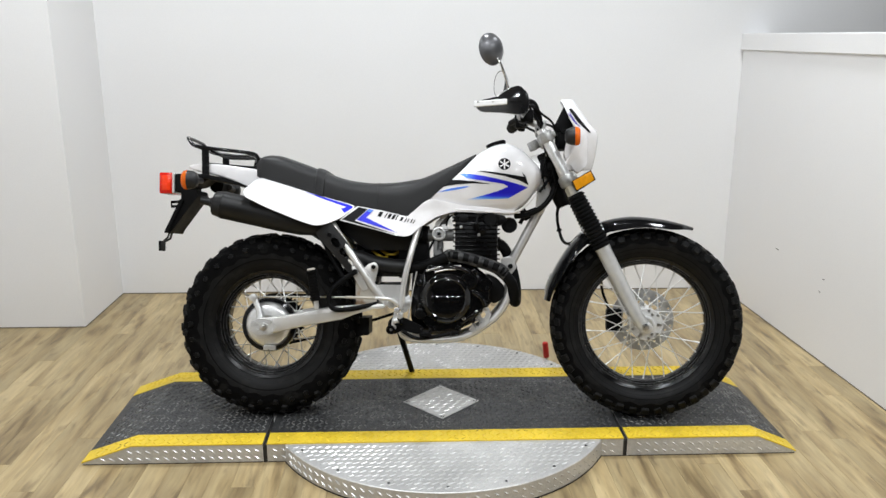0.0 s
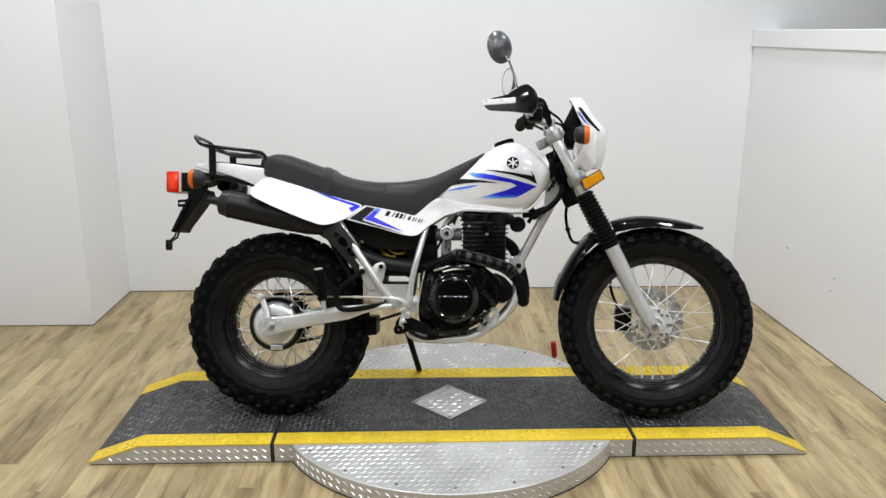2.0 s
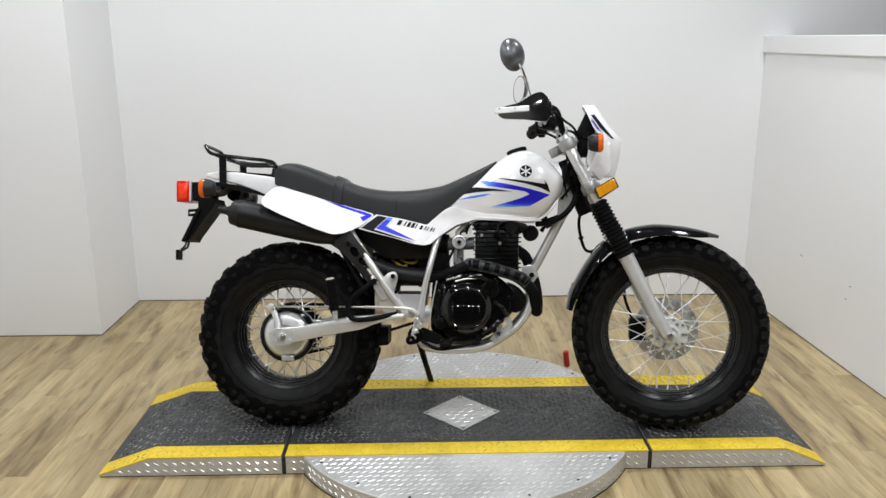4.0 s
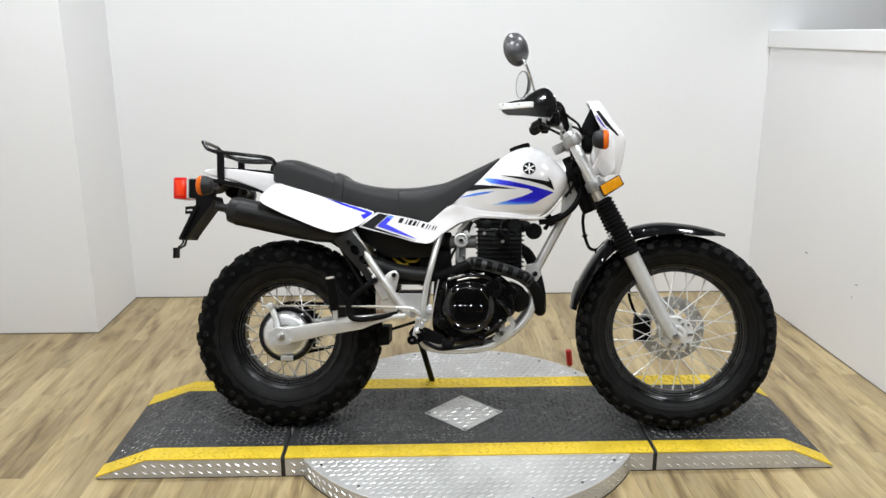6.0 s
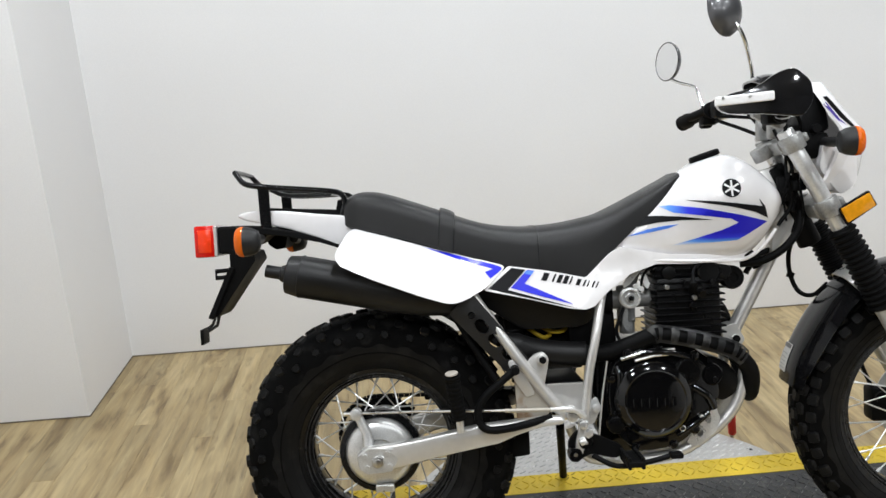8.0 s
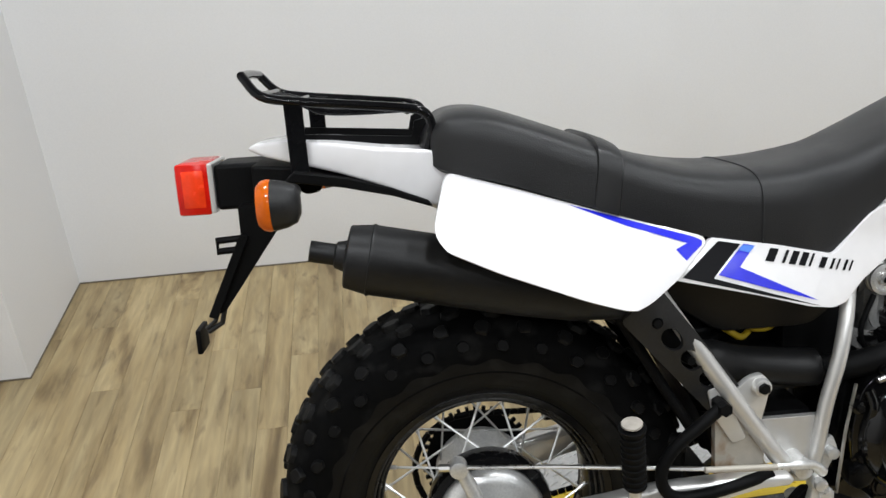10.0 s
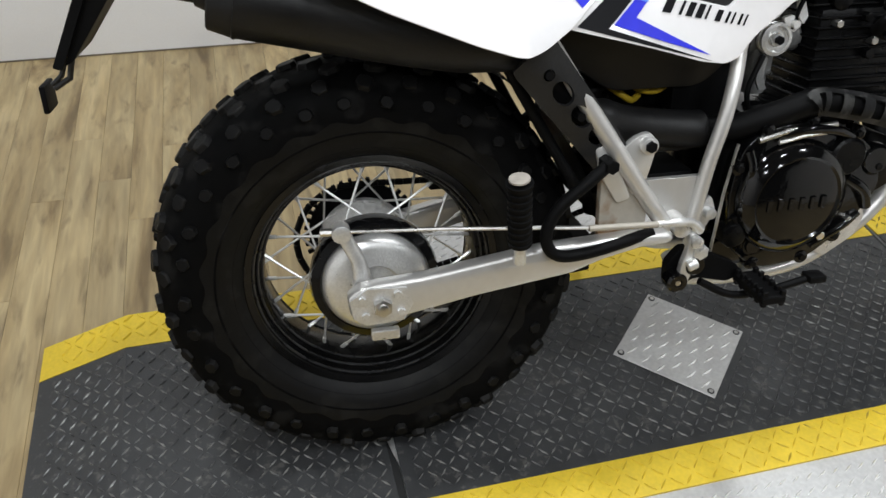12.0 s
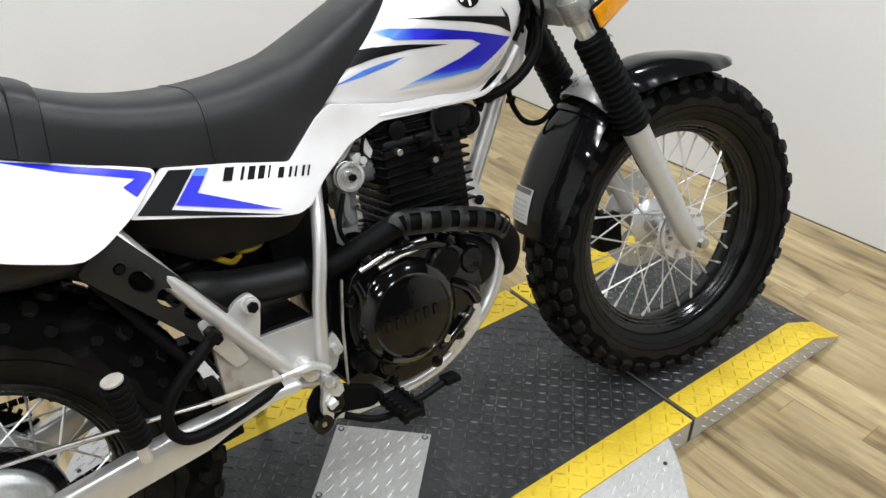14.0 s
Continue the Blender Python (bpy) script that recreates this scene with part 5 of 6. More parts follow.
# ---- seat, tank, panels
rows = smooth_rows([(-0.046, 0.552, 0.532, 0.045), (-0.034, 0.572, 0.520, 0.085), (-0.012, 0.588, 0.510, 0.104), (0.02, 0.593, 0.502, 0.114), (0.07, 0.585, 0.490, 0.121), (0.18, 0.545, 0.455, 0.127), (0.28, 0.508, 0.424, 0.128), (0.37, 0.495, 0.402, 0.127), (0.45, 0.497, 0.384, 0.124), (0.495, 0.503, 0.374, 0.119), (0.52, 0.507, 0.388, 0.116), (0.56, 0.516, 0.424, 0.110), (0.62, 0.542, 0.476, 0.101), (0.70, 0.580, 0.543, 0.088), (0.742, 0.602, 0.578, 0.066)], 4)


def seat_ring(x, zt, zb, w, grow=0.0):
    ring = []
    t = max(0.0, min(1.0, (0.42 - x) / 0.42))
    OFF = 0.028 + 0.052 * t * t * (3 - 2 * t)
    x, zt, zb = x - 0.2 * (OFF - 0.028), zt + 0.10 * (OFF - 0.028) + 0.006, zb + 0.12 * (OFF - 0.028) + 0.003
    for k in range(26):
        a = math.pi * k / 25
        c, s = math.cos(a), math.sin(a)
        ring.append(Vector((x, OFF + (w + grow) * math.copysign(abs(c) ** 0.55, c), zb + (zt - zb + grow) * abs(s) ** 0.30)))
    ring.append(Vector((x, OFF - w * 0.9, zb - 0.004)))
    ring.append(Vector((x, OFF, zb - 0.004)))
    ring.append(Vector((x, OFF + w * 0.9, zb - 0.004)))
    return ring


seat = part("seat", loft([seat_ring(*r) for r in rows]), M_SEAT, bike, "long black vinyl seat", True)


def seat_at(x):
    for a, b in zip(rows, rows[1:]):
        if a[0] <= x <= b[0]:
            t = (x - a[0]) / (b[0] - a[0])
            return a + (b - a) * t
    return rows[-1]
srings = []
for x, g in ((0.1800, 0.0005), (0.1815, 0.003), (0.190, 0.0042), (0.205, 0.0042), (0.2125, 0.003), (0.214, 0.0005)):
    r = seat_at(x)
    ring = seat_ring(*r, grow=g)
    for v in ring:
        v.x += 0.10 * (v.z - 0.46)
    srings.append(ring)
part("seat_strap", loft(srings), M_SEAT, seat, "black vinyl grab strap", True)
bm = bmesh.new()
tube(seat_ring(*seat_at(0.40), grow=0.0006)[:26], 0.0012, 6, bm)
part("seat_seam", bm, M_SEAT, seat, "", True)

TANK = [(0.552, 0.412, 0.455, 0.070), (0.60, 0.407, 0.50, 0.086), (0.68, 0.402, 0.560, 0.091), (0.75, 0.398, 0.607, 0.104), (0.80, 0.395, 0.636, 0.116), (0.85, 0.393, 0.644, 0.122), (0.89, 0.402, 0.630, 0.119), (0.922, 0.427, 0.606, 0.111), (0.948, 0.460, 0.580, 0.098), (0.964, 0.485, 0.560, 0.080), (0.974, 0.502, 0.545, 0.052), (0.978, 0.514, 0.534, 0.020)]
rings = []
for x, z0, z1, w in smooth_rows(TANK, 4):
    ring = super_ring(x, z0, z1, w, 2.9, 44, 0.45)
    for v in ring:
        h = (v.z - z0) / (z1 - z0)
        v.y *= 1.0 - 0.16 * max(0.0, h - 0.35) ** 1.2
        v.y *= 1.0 - (0.22 + 0.9 * max(0.0, min(0.2, x - 0.70))) * max(0.0, 0.42 - h) / 0.42
        v.y += 0.012
    rings.append(ring)
tank = part("fuel_tank", loft(rings), M_WHITE, bike, "glossy white fuel tank with blue and black stripes", True)
bm = lathe([(0.036, 0.0), (0.036, 0.010), (0.033, 0.013), (0.0, 0.014)], 32, "z", m=Matrix.Translation((0.815, 0.0, 0.637)) @ Matrix.Rotation(radians(-17), 4, "Y"))
part("tank_cap", bm, M_MATTE, tank, "black filler cap", True)
bm = tube(spline([(0.563, -0.064, 0.418), (0.66, -0.071, 0.4075), (0.78, -0.064, 0.3995), (0.86, -0.053, 0.3965), (0.893, -0.054, 0.404), (0.922, -0.060, 0.428), (0.950, -0.064, 0.464)], 6), 0.0045, 8)
pair("tank_lip", bm, M_WHITE, "", parent=tank)
COVER = [(0.269, 0.365), (0.329, 0.415), (0.419, 0.399), (0.503, 0.379), (0.560, 0.430), (0.585, 0.443), (0.70, 0.420), (0.86, 0.410), (0.90, 0.420), (0.862, 0.394), (0.760, 0.394), (0.669, 0.399), (0.605, 0.380), (0.549, 0.343), (0.516, 0.314), (0.494, 0.309), (0.457, 0.315), (0.384, 0.336)]


def through_rows(rows, v):
    for (a, p), (b, q) in zip(rows, rows[1:]):
        if v <= b:
            return p + (q - p) * max(0.0, (v - a) / (b - a))
    return rows[-1][1]


def cover_y(x, z):
    low = 0.100 + 0.34 * max(0.0, 0.412 - 0.2 * (x - 0.33) - z)
    high = 0.094 - 0.115 * max(0.0, x - 0.50) + 0.2 * max(0.0, 0.40 - z)
    t = max(0.0, min(1.0, (x - 0.47) / 0.07))
    return low + (high - low) * t


right, left = pair("side_cover", panel(COVER, 0.012, cover_y, 0.003, 0.006), M_WHITE, "glossy white side cover with black and blue marks")
side_cover = right
REARP = [(-0.026, 0.520), (0.075, 0.490), (0.163, 0.462), (0.249, 0.438), (0.326, 0.415), (0.300, 0.391), (0.273, 0.369), (0.227, 0.348), (0.193, 0.343), (0.135, 0.362), (0.027, 0.406), (-0.040, 0.439), (-0.054, 0.461), (-0.042, 0.488)]


def rear_y(x, z):
    top, low = 0.512 - 0.302 * x, 0.424 - 0.397 * x
    inner = through_rows(((-0.04, 0.012), (0.19, 0.060), (0.34, 0.100)), x)
    outer = 0.178 - 0.3 * max(0.0, x - 0.20)
    return inner + (outer - inner) * max(0.02, min(1.0, (top - z) / (top - low))) ** 0.7


right, left = pair("rear_panel", panel(REARP, 0.012, rear_y, 0.004, 0.016), M_WHITE, "glossy white rear side panel with a blue flash")
rear_panel = right
TAIL = [(-0.296, 0.556), (-0.285, 0.564), (-0.24, 0.568), (-0.17, 0.563), (-0.10, 0.553), (-0.035, 0.545), (0.03, 0.524), (0.15, 0.470), (0.15, 0.440), (-0.01, 0.458), (-0.045, 0.472), (-0.10, 0.499), (-0.16, 0.519), (-0.22, 0.534), (-0.27, 0.545)]
own = prism(TAIL, -0.105, 0.105, 0.006, seg=3)
own.normal_update()
bmesh.ops.triangulate(own, faces=[f for f in own.faces if len(f.verts) > 4])
for v in own.verts:
    t = max(0.0, min(1.0, (v.co.x + 0.30) / 0.22))
    v.co.y *= 0.45 + 0.55 * t ** 0.6
    v.co.y += 0.068 + 0.03 * (1 - t)
    v.co.x -= 0.011
    v.co.z += 0.005
    v.co.y *= 1.0 + 0.05 * max(0.0, min(1.0, (v.co.x + 0.08) / 0.08))
    v.co.z -= 0.0 if abs(v.co.y) < 0.08 else 0.002
    if v.co.y < 0:
        v.co.y *= 1.0 - 0.75 * max(0.0, min(1.0, (v.co.x + 0.15) / 0.10))
part("tail_cowl", own, M_WHITE, bike, "glossy white tail cowl", True)
bm = prism([(-0.235, 0.532), (-0.16, 0.519), (-0.10, 0.501), (-0.05, 0.479), (-0.045, 0.470), (-0.10, 0.4895), (-0.17, 0.5060), (-0.25, 0.519)], -0.022, 0.150, 0.002)
part("rear_fender", bm, M_MATTE, bike, "black plastic rear fender")

# ---- stripes and marks
decal("stripe", [(0.140, 0.4675), (0.321, 0.4130), (0.287, 0.390), (0.275, 0.405), (0.293, 0.411), (0.213, 0.438)], rear_panel, M_BLUE, label="blue flash")
decal("stripe", [(0.280, 0.3675), (0.336, 0.4110), (0.367, 0.4045), (0.324, 0.363), (0.476, 0.3135), (0.384, 0.3385)], side_cover, M_INK, label="black angled stripe")
decal("stripe", [(0.331, 0.367), (0.371, 0.4045), (0.387, 0.401), (0.363, 0.3745), (0.470, 0.3225), (0.400, 0.344)], side_cover, M_BLUE, 0.0016, "blue chevron")
decal("stripe", [(0.369, 0.4030), (0.387, 0.4010), (0.379, 0.3922), (0.362, 0.397)], side_cover, M_PALEBLUE, 0.002)
for x, h, w in ((0.400, 0.0165, 0.0125), (0.4235, 0.0165, 0.0042), (0.4335, 0.0165, 0.0095), (0.4475, 0.0165, 0.0095), (0.4615, 0.0165, 0.0034), (0.4765, 0.0135, 0.0085), (0.4925, 0.0135, 0.0040), (0.5015, 0.0135, 0.0030), (0.5125, 0.0135, 0.0040), (0.5215, 0.0135, 0.0030)):
    z = 0.3805 - 0.20 * (x - 0.396)
    decal("mark", [(x, z), (x + w, z - 0.2 * w), (x + w + 0.55 * h, z - 0.2 * w + h), (x + 0.55 * h, z + h)], side_cover, M_INK, 0.0012, cuts=0)
decal("stripe", [(0.680, 0.531), (0.708, 0.531), (0.770, 0.521), (0.851, 0.502), (0.922, 0.483), (0.881, 0.460), (0.852, 0.444), (0.805, 0.442), (0.706, 0.439), (0.760, 0.453), (0.816, 0.469), (0.852, 0.484), (0.835, 0.4935), (0.778, 0.503), (0.711, 0.514)], tank, M_FADE, label="blue swept arrow fading to white", cuts=4)
decal("stripe", [(0.737, 0.541), (0.795, 0.5355), (0.905, 0.518), (0.899, 0.535), (0.912, 0.518), (0.923, 0.490), (0.888, 0.506), (0.834, 0.5205), (0.785, 0.5305)], tank, M_INK, label="black pointed stripe", cuts=4)
decal("stripe", [(0.606, 0.482), (0.632, 0.509), (0.675, 0.509), (0.729, 0.504), (0.795, 0.493), (0.728, 0.496), (0.674, 0.493)], tank, M_INK, label="black pointed stripe", cuts=4)
decal("stripe", [(0.602, 0.465), (0.652, 0.479), (0.690, 0.485), (0.722, 0.487), (0.698, 0.479), (0.651, 0.471)], tank, M_PALEBLUE, cuts=4)
ring = [(0.838 + 0.021 * math.cos(2 * math.pi * k / 24), 0.562 + 0.021 * math.sin(2 * math.pi * k / 24)) for k in range(24)]
decal("round_badge", ring, tank, M_INK, 0.0012, "plain round black badge", 2)
for k in range(3):
    a = math.pi / 3 * k + math.pi / 6
    c, s = math.cos(a), math.sin(a)
    decal("badge_bar", [(0.838 + u * 0.018 * c - v * 0.0022 * s, 0.562 + u * 0.018 * s + v * 0.0022 * c) for u, v in ((-1, -1), (1, -1), (1, 1), (-1, 1))], tank, M_DECALWHITE, 0.0022, cuts=0)

# ---- tail
TY = 0.112
bm = box(-0.331, -0.262, TY - 0.050, TY + 0.050, 0.464, 0.532, 0.006)
lamp = part("tail_lamp", bm, M_MATTE, bike, "square red tail lamp in a black housing", at=pose(-0.031, 0, 0.008))
part("lens", box(-0.387, -0.338, TY - 0.055, TY + 0.055, 0.459, 0.536, 0.005), M_RED, lamp, "red ribbed lens", True)
bm = bmesh.new()
box(-0.391, -0.369, TY - 0.040, TY + 0.040, 0.472, 0.524, 0.004, bm)
box(-0.378, -0.345, TY - 0.0568, TY + 0.0568, 0.470, 0.526, 0.003, bm)
part("lens_panel", bm, M_REDPANEL, lamp, "brighter inner lens panel", True)
part("lens_rim", box(-0.3395, -0.3315, TY - 0.054, TY + 0.054, 0.461, 0.535, 0.002), M_SILVER, lamp, "pale grey lens rim")
part("lamp_bracket", prism([(-0.30, 0.540), (-0.235, 0.534), (-0.228, 0.515), (-0.26, 0.492), (-0.30, 0.485)], 0.020, 0.130, 0.004), M_MATTE, bike)


def signal(cx, cy, cz, back, at=None, stalk=0.06, size=1.0):
    """A turn signal: capsule with an orange lens at its end; back is -1 to the rear, 1 to the front."""
    prof = [(0.0, -0.034), (0.014, -0.0335), (0.024, -0.028), (0.030, -0.014), (0.0325, 0.0), (0.0330, 0.006)]
    sx = Matrix.Diagonal((back, 1, 1, 1))
    shape = Matrix.Translation((cx, cy, cz)) @ sx @ Matrix.Diagonal((size, 0.92 * size, 1.12 * size, 1))
    bm = lathe(prof + [(0.0, 0.006)], 32, "x", m=shape)
    bmesh.ops.recalc_face_normals(bm, faces=bm.faces[:])
    inner = cy + (stalk if cy < 0 else -stalk)
    cyl((cx - 0.008 * back, cy + (0.02 if cy < 0 else -0.02), cz), (cx - 0.012 * back, inner + (0.03 if cy < 0 else -0.03), cz + 0.004), 0.011, 12, bm)
    sig = part("turn_signal", bm, M_PLATE, bike, "black turn signal with an orange lens", True, at)
    own = lathe([(0.0, 0.0065), (0.0332, 0.0065), (0.0335, 0.012), (0.032, 0.020), (0.026, 0.0265), (0.0, 0.028)], 32, "x", m=shape)
    bmesh.ops.recalc_face_normals(own, faces=own.faces[:])
    part("lens", own, M_ORANGE, sig, "orange lens", True)


for x, y, z in ((-0.250, -0.110, 0.502), (-0.212, 0.290, 0.496)):
    signal(x, y, z, -1, size=0.9)
part("signal_mount", prism(rounded([(-0.262, 0.532), (-0.258, 0.488), (-0.238, 0.474), (-0.214, 0.478), (-0.206, 0.515), (-0.212, 0.534)], 0.008), 0.150, 0.262, 0.004), M_MATTE, bike, "black turn-signal mount under the tail")
bm = prism(rounded([(-0.318, 0.440), (-0.306, 0.436), (-0.364, 0.316), (-0.376, 0.320)], 0.003), -0.020, 0.150, 0.002)
prism(rounded([(-0.318, 0.480), (-0.262, 0.474), (-0.256, 0.452), (-0.278, 0.424), (-0.352, 0.324), (-0.364, 0.320), (-0.318, 0.432)], 0.005), -0.010, 0.120, 0.003, bm)
part("plate_bracket", bm, M_MATTE, bike, "black slanted licence-plate board", False, pose(-0.007, 0.032, 0.003))
bm = tube([(-0.354, -0.004, 0.430), (-0.315, -0.004, 0.432), (-0.315, -0.004, 0.416), (-0.354, -0.004, 0.414)], 0.0055, 8, closed=True)
part("bracket_ring", bm, M_MATTE, bike, "", True, pose(-0.007, 0.032, 0.003))
bm = tube([(-0.359, 0.020, 0.324), (-0.366, 0.020, 0.298), (-0.388, 0.020, 0.285)], 0.0042, 8)
tube([(-0.367, 0.020, 0.324), (-0.376, 0.020, 0.302), (-0.390, 0.020, 0.290)], 0.0035, 8, bm)
part("reflector_stalk", bm, M_PLATE, bike, "", True, pose(-0.007, 0.032, 0.003))
part("rear_reflector", box(-0.407, -0.399, 0.012, 0.064, 0.252, 0.290, 0.002), M_MATTE, bike, "dark reflector block", True, pose(-0.007, 0.032, 0.003))

# ---- luggage rack
rack = None
for y, e in ((-0.078, -0.056), (0.131, 0.109)):
    line = spline([(-0.282, e, 0.657), (-0.256, y * 0.97, 0.629), (-0.208, y, 0.619), (-0.13, y, 0.610), (-0.055, y, 0.601), (-0.029, y, 0.592), (-0.022, y, 0.570), (-0.029, y, 0.540)], 4)
    ob = part("rack_rail" if rack else "luggage_rack", tube(line, 0.0068, 10), M_BLACKGLOSS, rack or bike, "black tubular luggage rack", True, None if rack else pose(-0.017, 0.078, 0.008))
    rack = rack or ob
part("rack_bar", tube([(-0.282, -0.056, 0.657), (-0.284, 0.026, 0.659), (-0.282, 0.109, 0.657)], 0.0068, 10), M_BLACKGLOSS, rack, "", True)
for x, z in ((-0.256, 0.629), (-0.208, 0.617), (-0.055, 0.598)):
    part("rack_bar", tube([(x, -0.076, z), (x, 0.129, z)], 0.0058, 10), M_BLACKGLOSS, rack, "", True)
for y in (-0.016, 0.026, 0.068):
    part("rack_bar", tube(spline([(-0.256, y, 0.627), (-0.208, y, 0.614), (-0.18, y, 0.601), (-0.13, y, 0.597), (-0.055, y, 0.597)], 4), 0.0052, 10), M_BLACKGLOSS, rack, "", True)
for y, dx in ((-0.082, 0.0), (0.129, 0.014)):
    part("rack_post", prism([(-0.226 + dx, 0.618), (-0.200 + dx, 0.618), (-0.198 + dx, 0.505), (-0.223 + dx, 0.505)], y, y + 0.005, 0.001), M_BLACKGLOSS, rack)
    f = y + (0.05 if y < 0 else -0.02)
    part("rack_foot", prism([(-0.232, 0.572), (-0.05, 0.558), (-0.045, 0.580), (-0.03, 0.584), (-0.018, 0.555), (-0.02, 0.543), (-0.225, 0.560)], f - 0.002, f + 0.004, 0.001), M_MATTE, rack)

# ---- front end
F_TOP, F_BOOT, F_LEG, F_AXLE = (0.985, 0.668), (1.094, 0.462), (1.187, 0.283), (1.328, 0.012)


for y in (-0.09, 0.09):
    part("fork_tube", cyl((F_TOP[0] - 0.010, y, F_TOP[1] + 0.020), (F_BOOT[0] + 0.02, y, F_BOOT[1] - 0.04), 0.0185, 20, bevel=0.002), M_CAST, bike, "polished fork tube", True, STEER)
    a, b = Vector((F_BOOT[0], y, F_BOOT[1])), Vector((F_LEG[0], y, F_LEG[1]))
    m = Matrix.Translation(a) @ (b - a).to_track_quat("Z", "Y").to_matrix().to_4x4()
    h = (b - a).length
    prof = [(0.018, -0.004), (0.027, 0.0)]
    for k in range(15):
        s = (k + 0.5) / 15
        r = 0.0275 + 0.004 * s
        prof += [(r - 0.002, h * (k + 0.12) / 15), (r + 0.0032, h * (k + 0.40) / 15), (r + 0.0032, h * (k + 0.62) / 15), (r - 0.002, h * (k + 0.90) / 15)]
    prof += [(0.030, h), (0.022, h + 0.004)]
    part("fork_boot", lathe(prof, 28, "z", m=m), M_BOOT, bike, "black ribbed rubber fork boot", True, STEER)
    c = Vector((F_AXLE[0] - 0.004, y, F_AXLE[1]))
    bm = tube([b - (c - b) * 0.02, b + (c - b) * 0.04, b + (c - b) * 0.85, c + Vector((0.002, 0, 0.004)), c + (c - b).normalized() * 0.016], [0.0285, 0.0255, 0.0225, 0.0225, 0.014], 20)
    part("fork_leg", bm, M_FORK, bike, "grey painted fork leg", True, STEER)
    bm = cyl((F_AXLE[0] + 0.012, y - 0.014, F_AXLE[1] - 0.006), (F_AXLE[0] + 0.012, y + 0.014, F_AXLE[1] - 0.006), 0.019, 20, bevel=0.003)
    part("axle_clamp", bm, M_CAST, bike, "", True, STEER)
bm = cyl((1.334, -0.118, 0.012), (1.334, 0.112, 0.012), 0.0085, 16, bevel=0.001)
cyl((1.334, -0.122, 0.012), (1.334, -0.108, 0.012), 0.013, 6, bm, bevel=0.001)
part("front_axle", bm, M_STEEL, bike, "", True, STEER)
bm = lathe([(0.0, -0.070), (0.018, -0.070), (0.021, -0.076), (0.027, -0.075), (0.029, -0.066), (0.036, -0.064), (0.055, -0.066), (0.0575, -0.064), (0.0575, -0.059), (0.0, -0.056)], 40, m=Matrix.Translation((1.334, 0, 0.012)))
flange = part("hub_flange", bm, M_HUB, bike, "cast hub flange with bolts", True, FRONT)
head = bolt = None
for k in range(9):
    spot = Matrix.Translation((1.334, 0, 0.012)) @ Matrix.Rotation(2 * math.pi / 9 * k, 4, "Y") @ Matrix.Translation((0.050, 0, 0))
    if head is None:
        head = part("spoke_head", lathe([(0.0, -0.070), (0.0042, -0.070), (0.0050, -0.065), (0.0, -0.064)], 10), M_STEEL, flange, at=spot)
    else:
        ob = new("spoke_head", head.data)
        ob.parent, ob.matrix_basis = flange, spot
for k in range(6):
    spot = Matrix.Translation((1.334, 0, 0.012)) @ Matrix.Rotation(math.pi / 3 * k, 4, "Y") @ Matrix.Translation((0.040, 0, 0))
    if bolt is None:
        bolt = part("bolt", cyl((0, -0.071, 0), (0, -0.062, 0), 0.005, 6), M_STEEL, flange, at=spot)
    else:
        ob = new("bolt", bolt.data)
        ob.parent, ob.matrix_basis = flange, spot
own = bmesh.new()
edges = []
rings = [(0.0, 0.0, 0.113, 64), (0.0, 0.0, 0.070, 48)]
for k in range(30):
    a, rad = 2 * math.pi * k / 30, 0.080 + 0.011 * (k % 3)
    rings.append((rad * math.cos(a), rad * math.sin(a), 0.0042, 8))
for cx, cz, rad, n in rings:
    vs = [own.verts.new((1.334 + cx + rad * math.cos(2 * math.pi * k / n), 0.064, 0.012 + cz + rad * math.sin(2 * math.pi * k / n))) for k in range(n)]
    edges += [own.edges.new((vs[k], vs[(k + 1) % n])) for k in range(n)]
bmesh.ops.triangle_fill(own, edges=edges, use_beauty=True)
bmesh.ops.solidify(own, geom=own.faces[:], thickness=0.004)
bm = own
for k in range(6):
    a = math.pi / 3 * k
    merge(bm, box(-0.008, 0.008, 0.064, 0.068, 0.03, 0.075, 0.001), Matrix.Translation((1.334, 0, 0.012)) @ Matrix.Rotation(a, 4, "Y"))
part("brake_disc", bm, M_DISC, bike, "bare steel brake disc", False, FRONT)
bm = box(1.205, 1.262, 0.045, 0.100, -0.035, 0.050, 0.010)
cyl((1.225, 0.04, 0.03), (1.225, 0.03, 0.03), 0.014, 16, bm)
part("brake_caliper", bm, M_MATTE, bike, "black brake caliper", True, FRONT)
part("brake_hose", tube(spline([(1.062, 0.03, 0.50), (1.050, 0.055, 0.46), (1.035, 0.085, 0.398), (1.042, 0.105, 0.339), (1.058, 0.090, 0.294), (1.085, 0.068, 0.288), (1.112, 0.048, 0.318)], 6), 0.0056, 10), M_MATTE, bike, "", True, STEER)
part("hose_clip", cyl((1.040, 0.104, 0.328), (1.046, 0.105, 0.342), 0.009, 12, bevel=0.001), M_MATTE, bike, "", True, STEER)
part("brake_hose", tube(spline([(1.225, 0.085, 0.05), (1.20, 0.085, 0.12), (1.195, 0.08, 0.20), (1.175, 0.066, 0.29)], 6), 0.0052, 10), M_MATTE, bike, "", True, STEER)
part("speedometer_cable", tube(spline([(1.310, -0.055, 0.05), (1.262, -0.062, 0.13), (1.215, -0.066, 0.20), (1.180, -0.064, 0.285)], 6), 0.0048, 10), M_MATTE, bike, "", True, STEER)
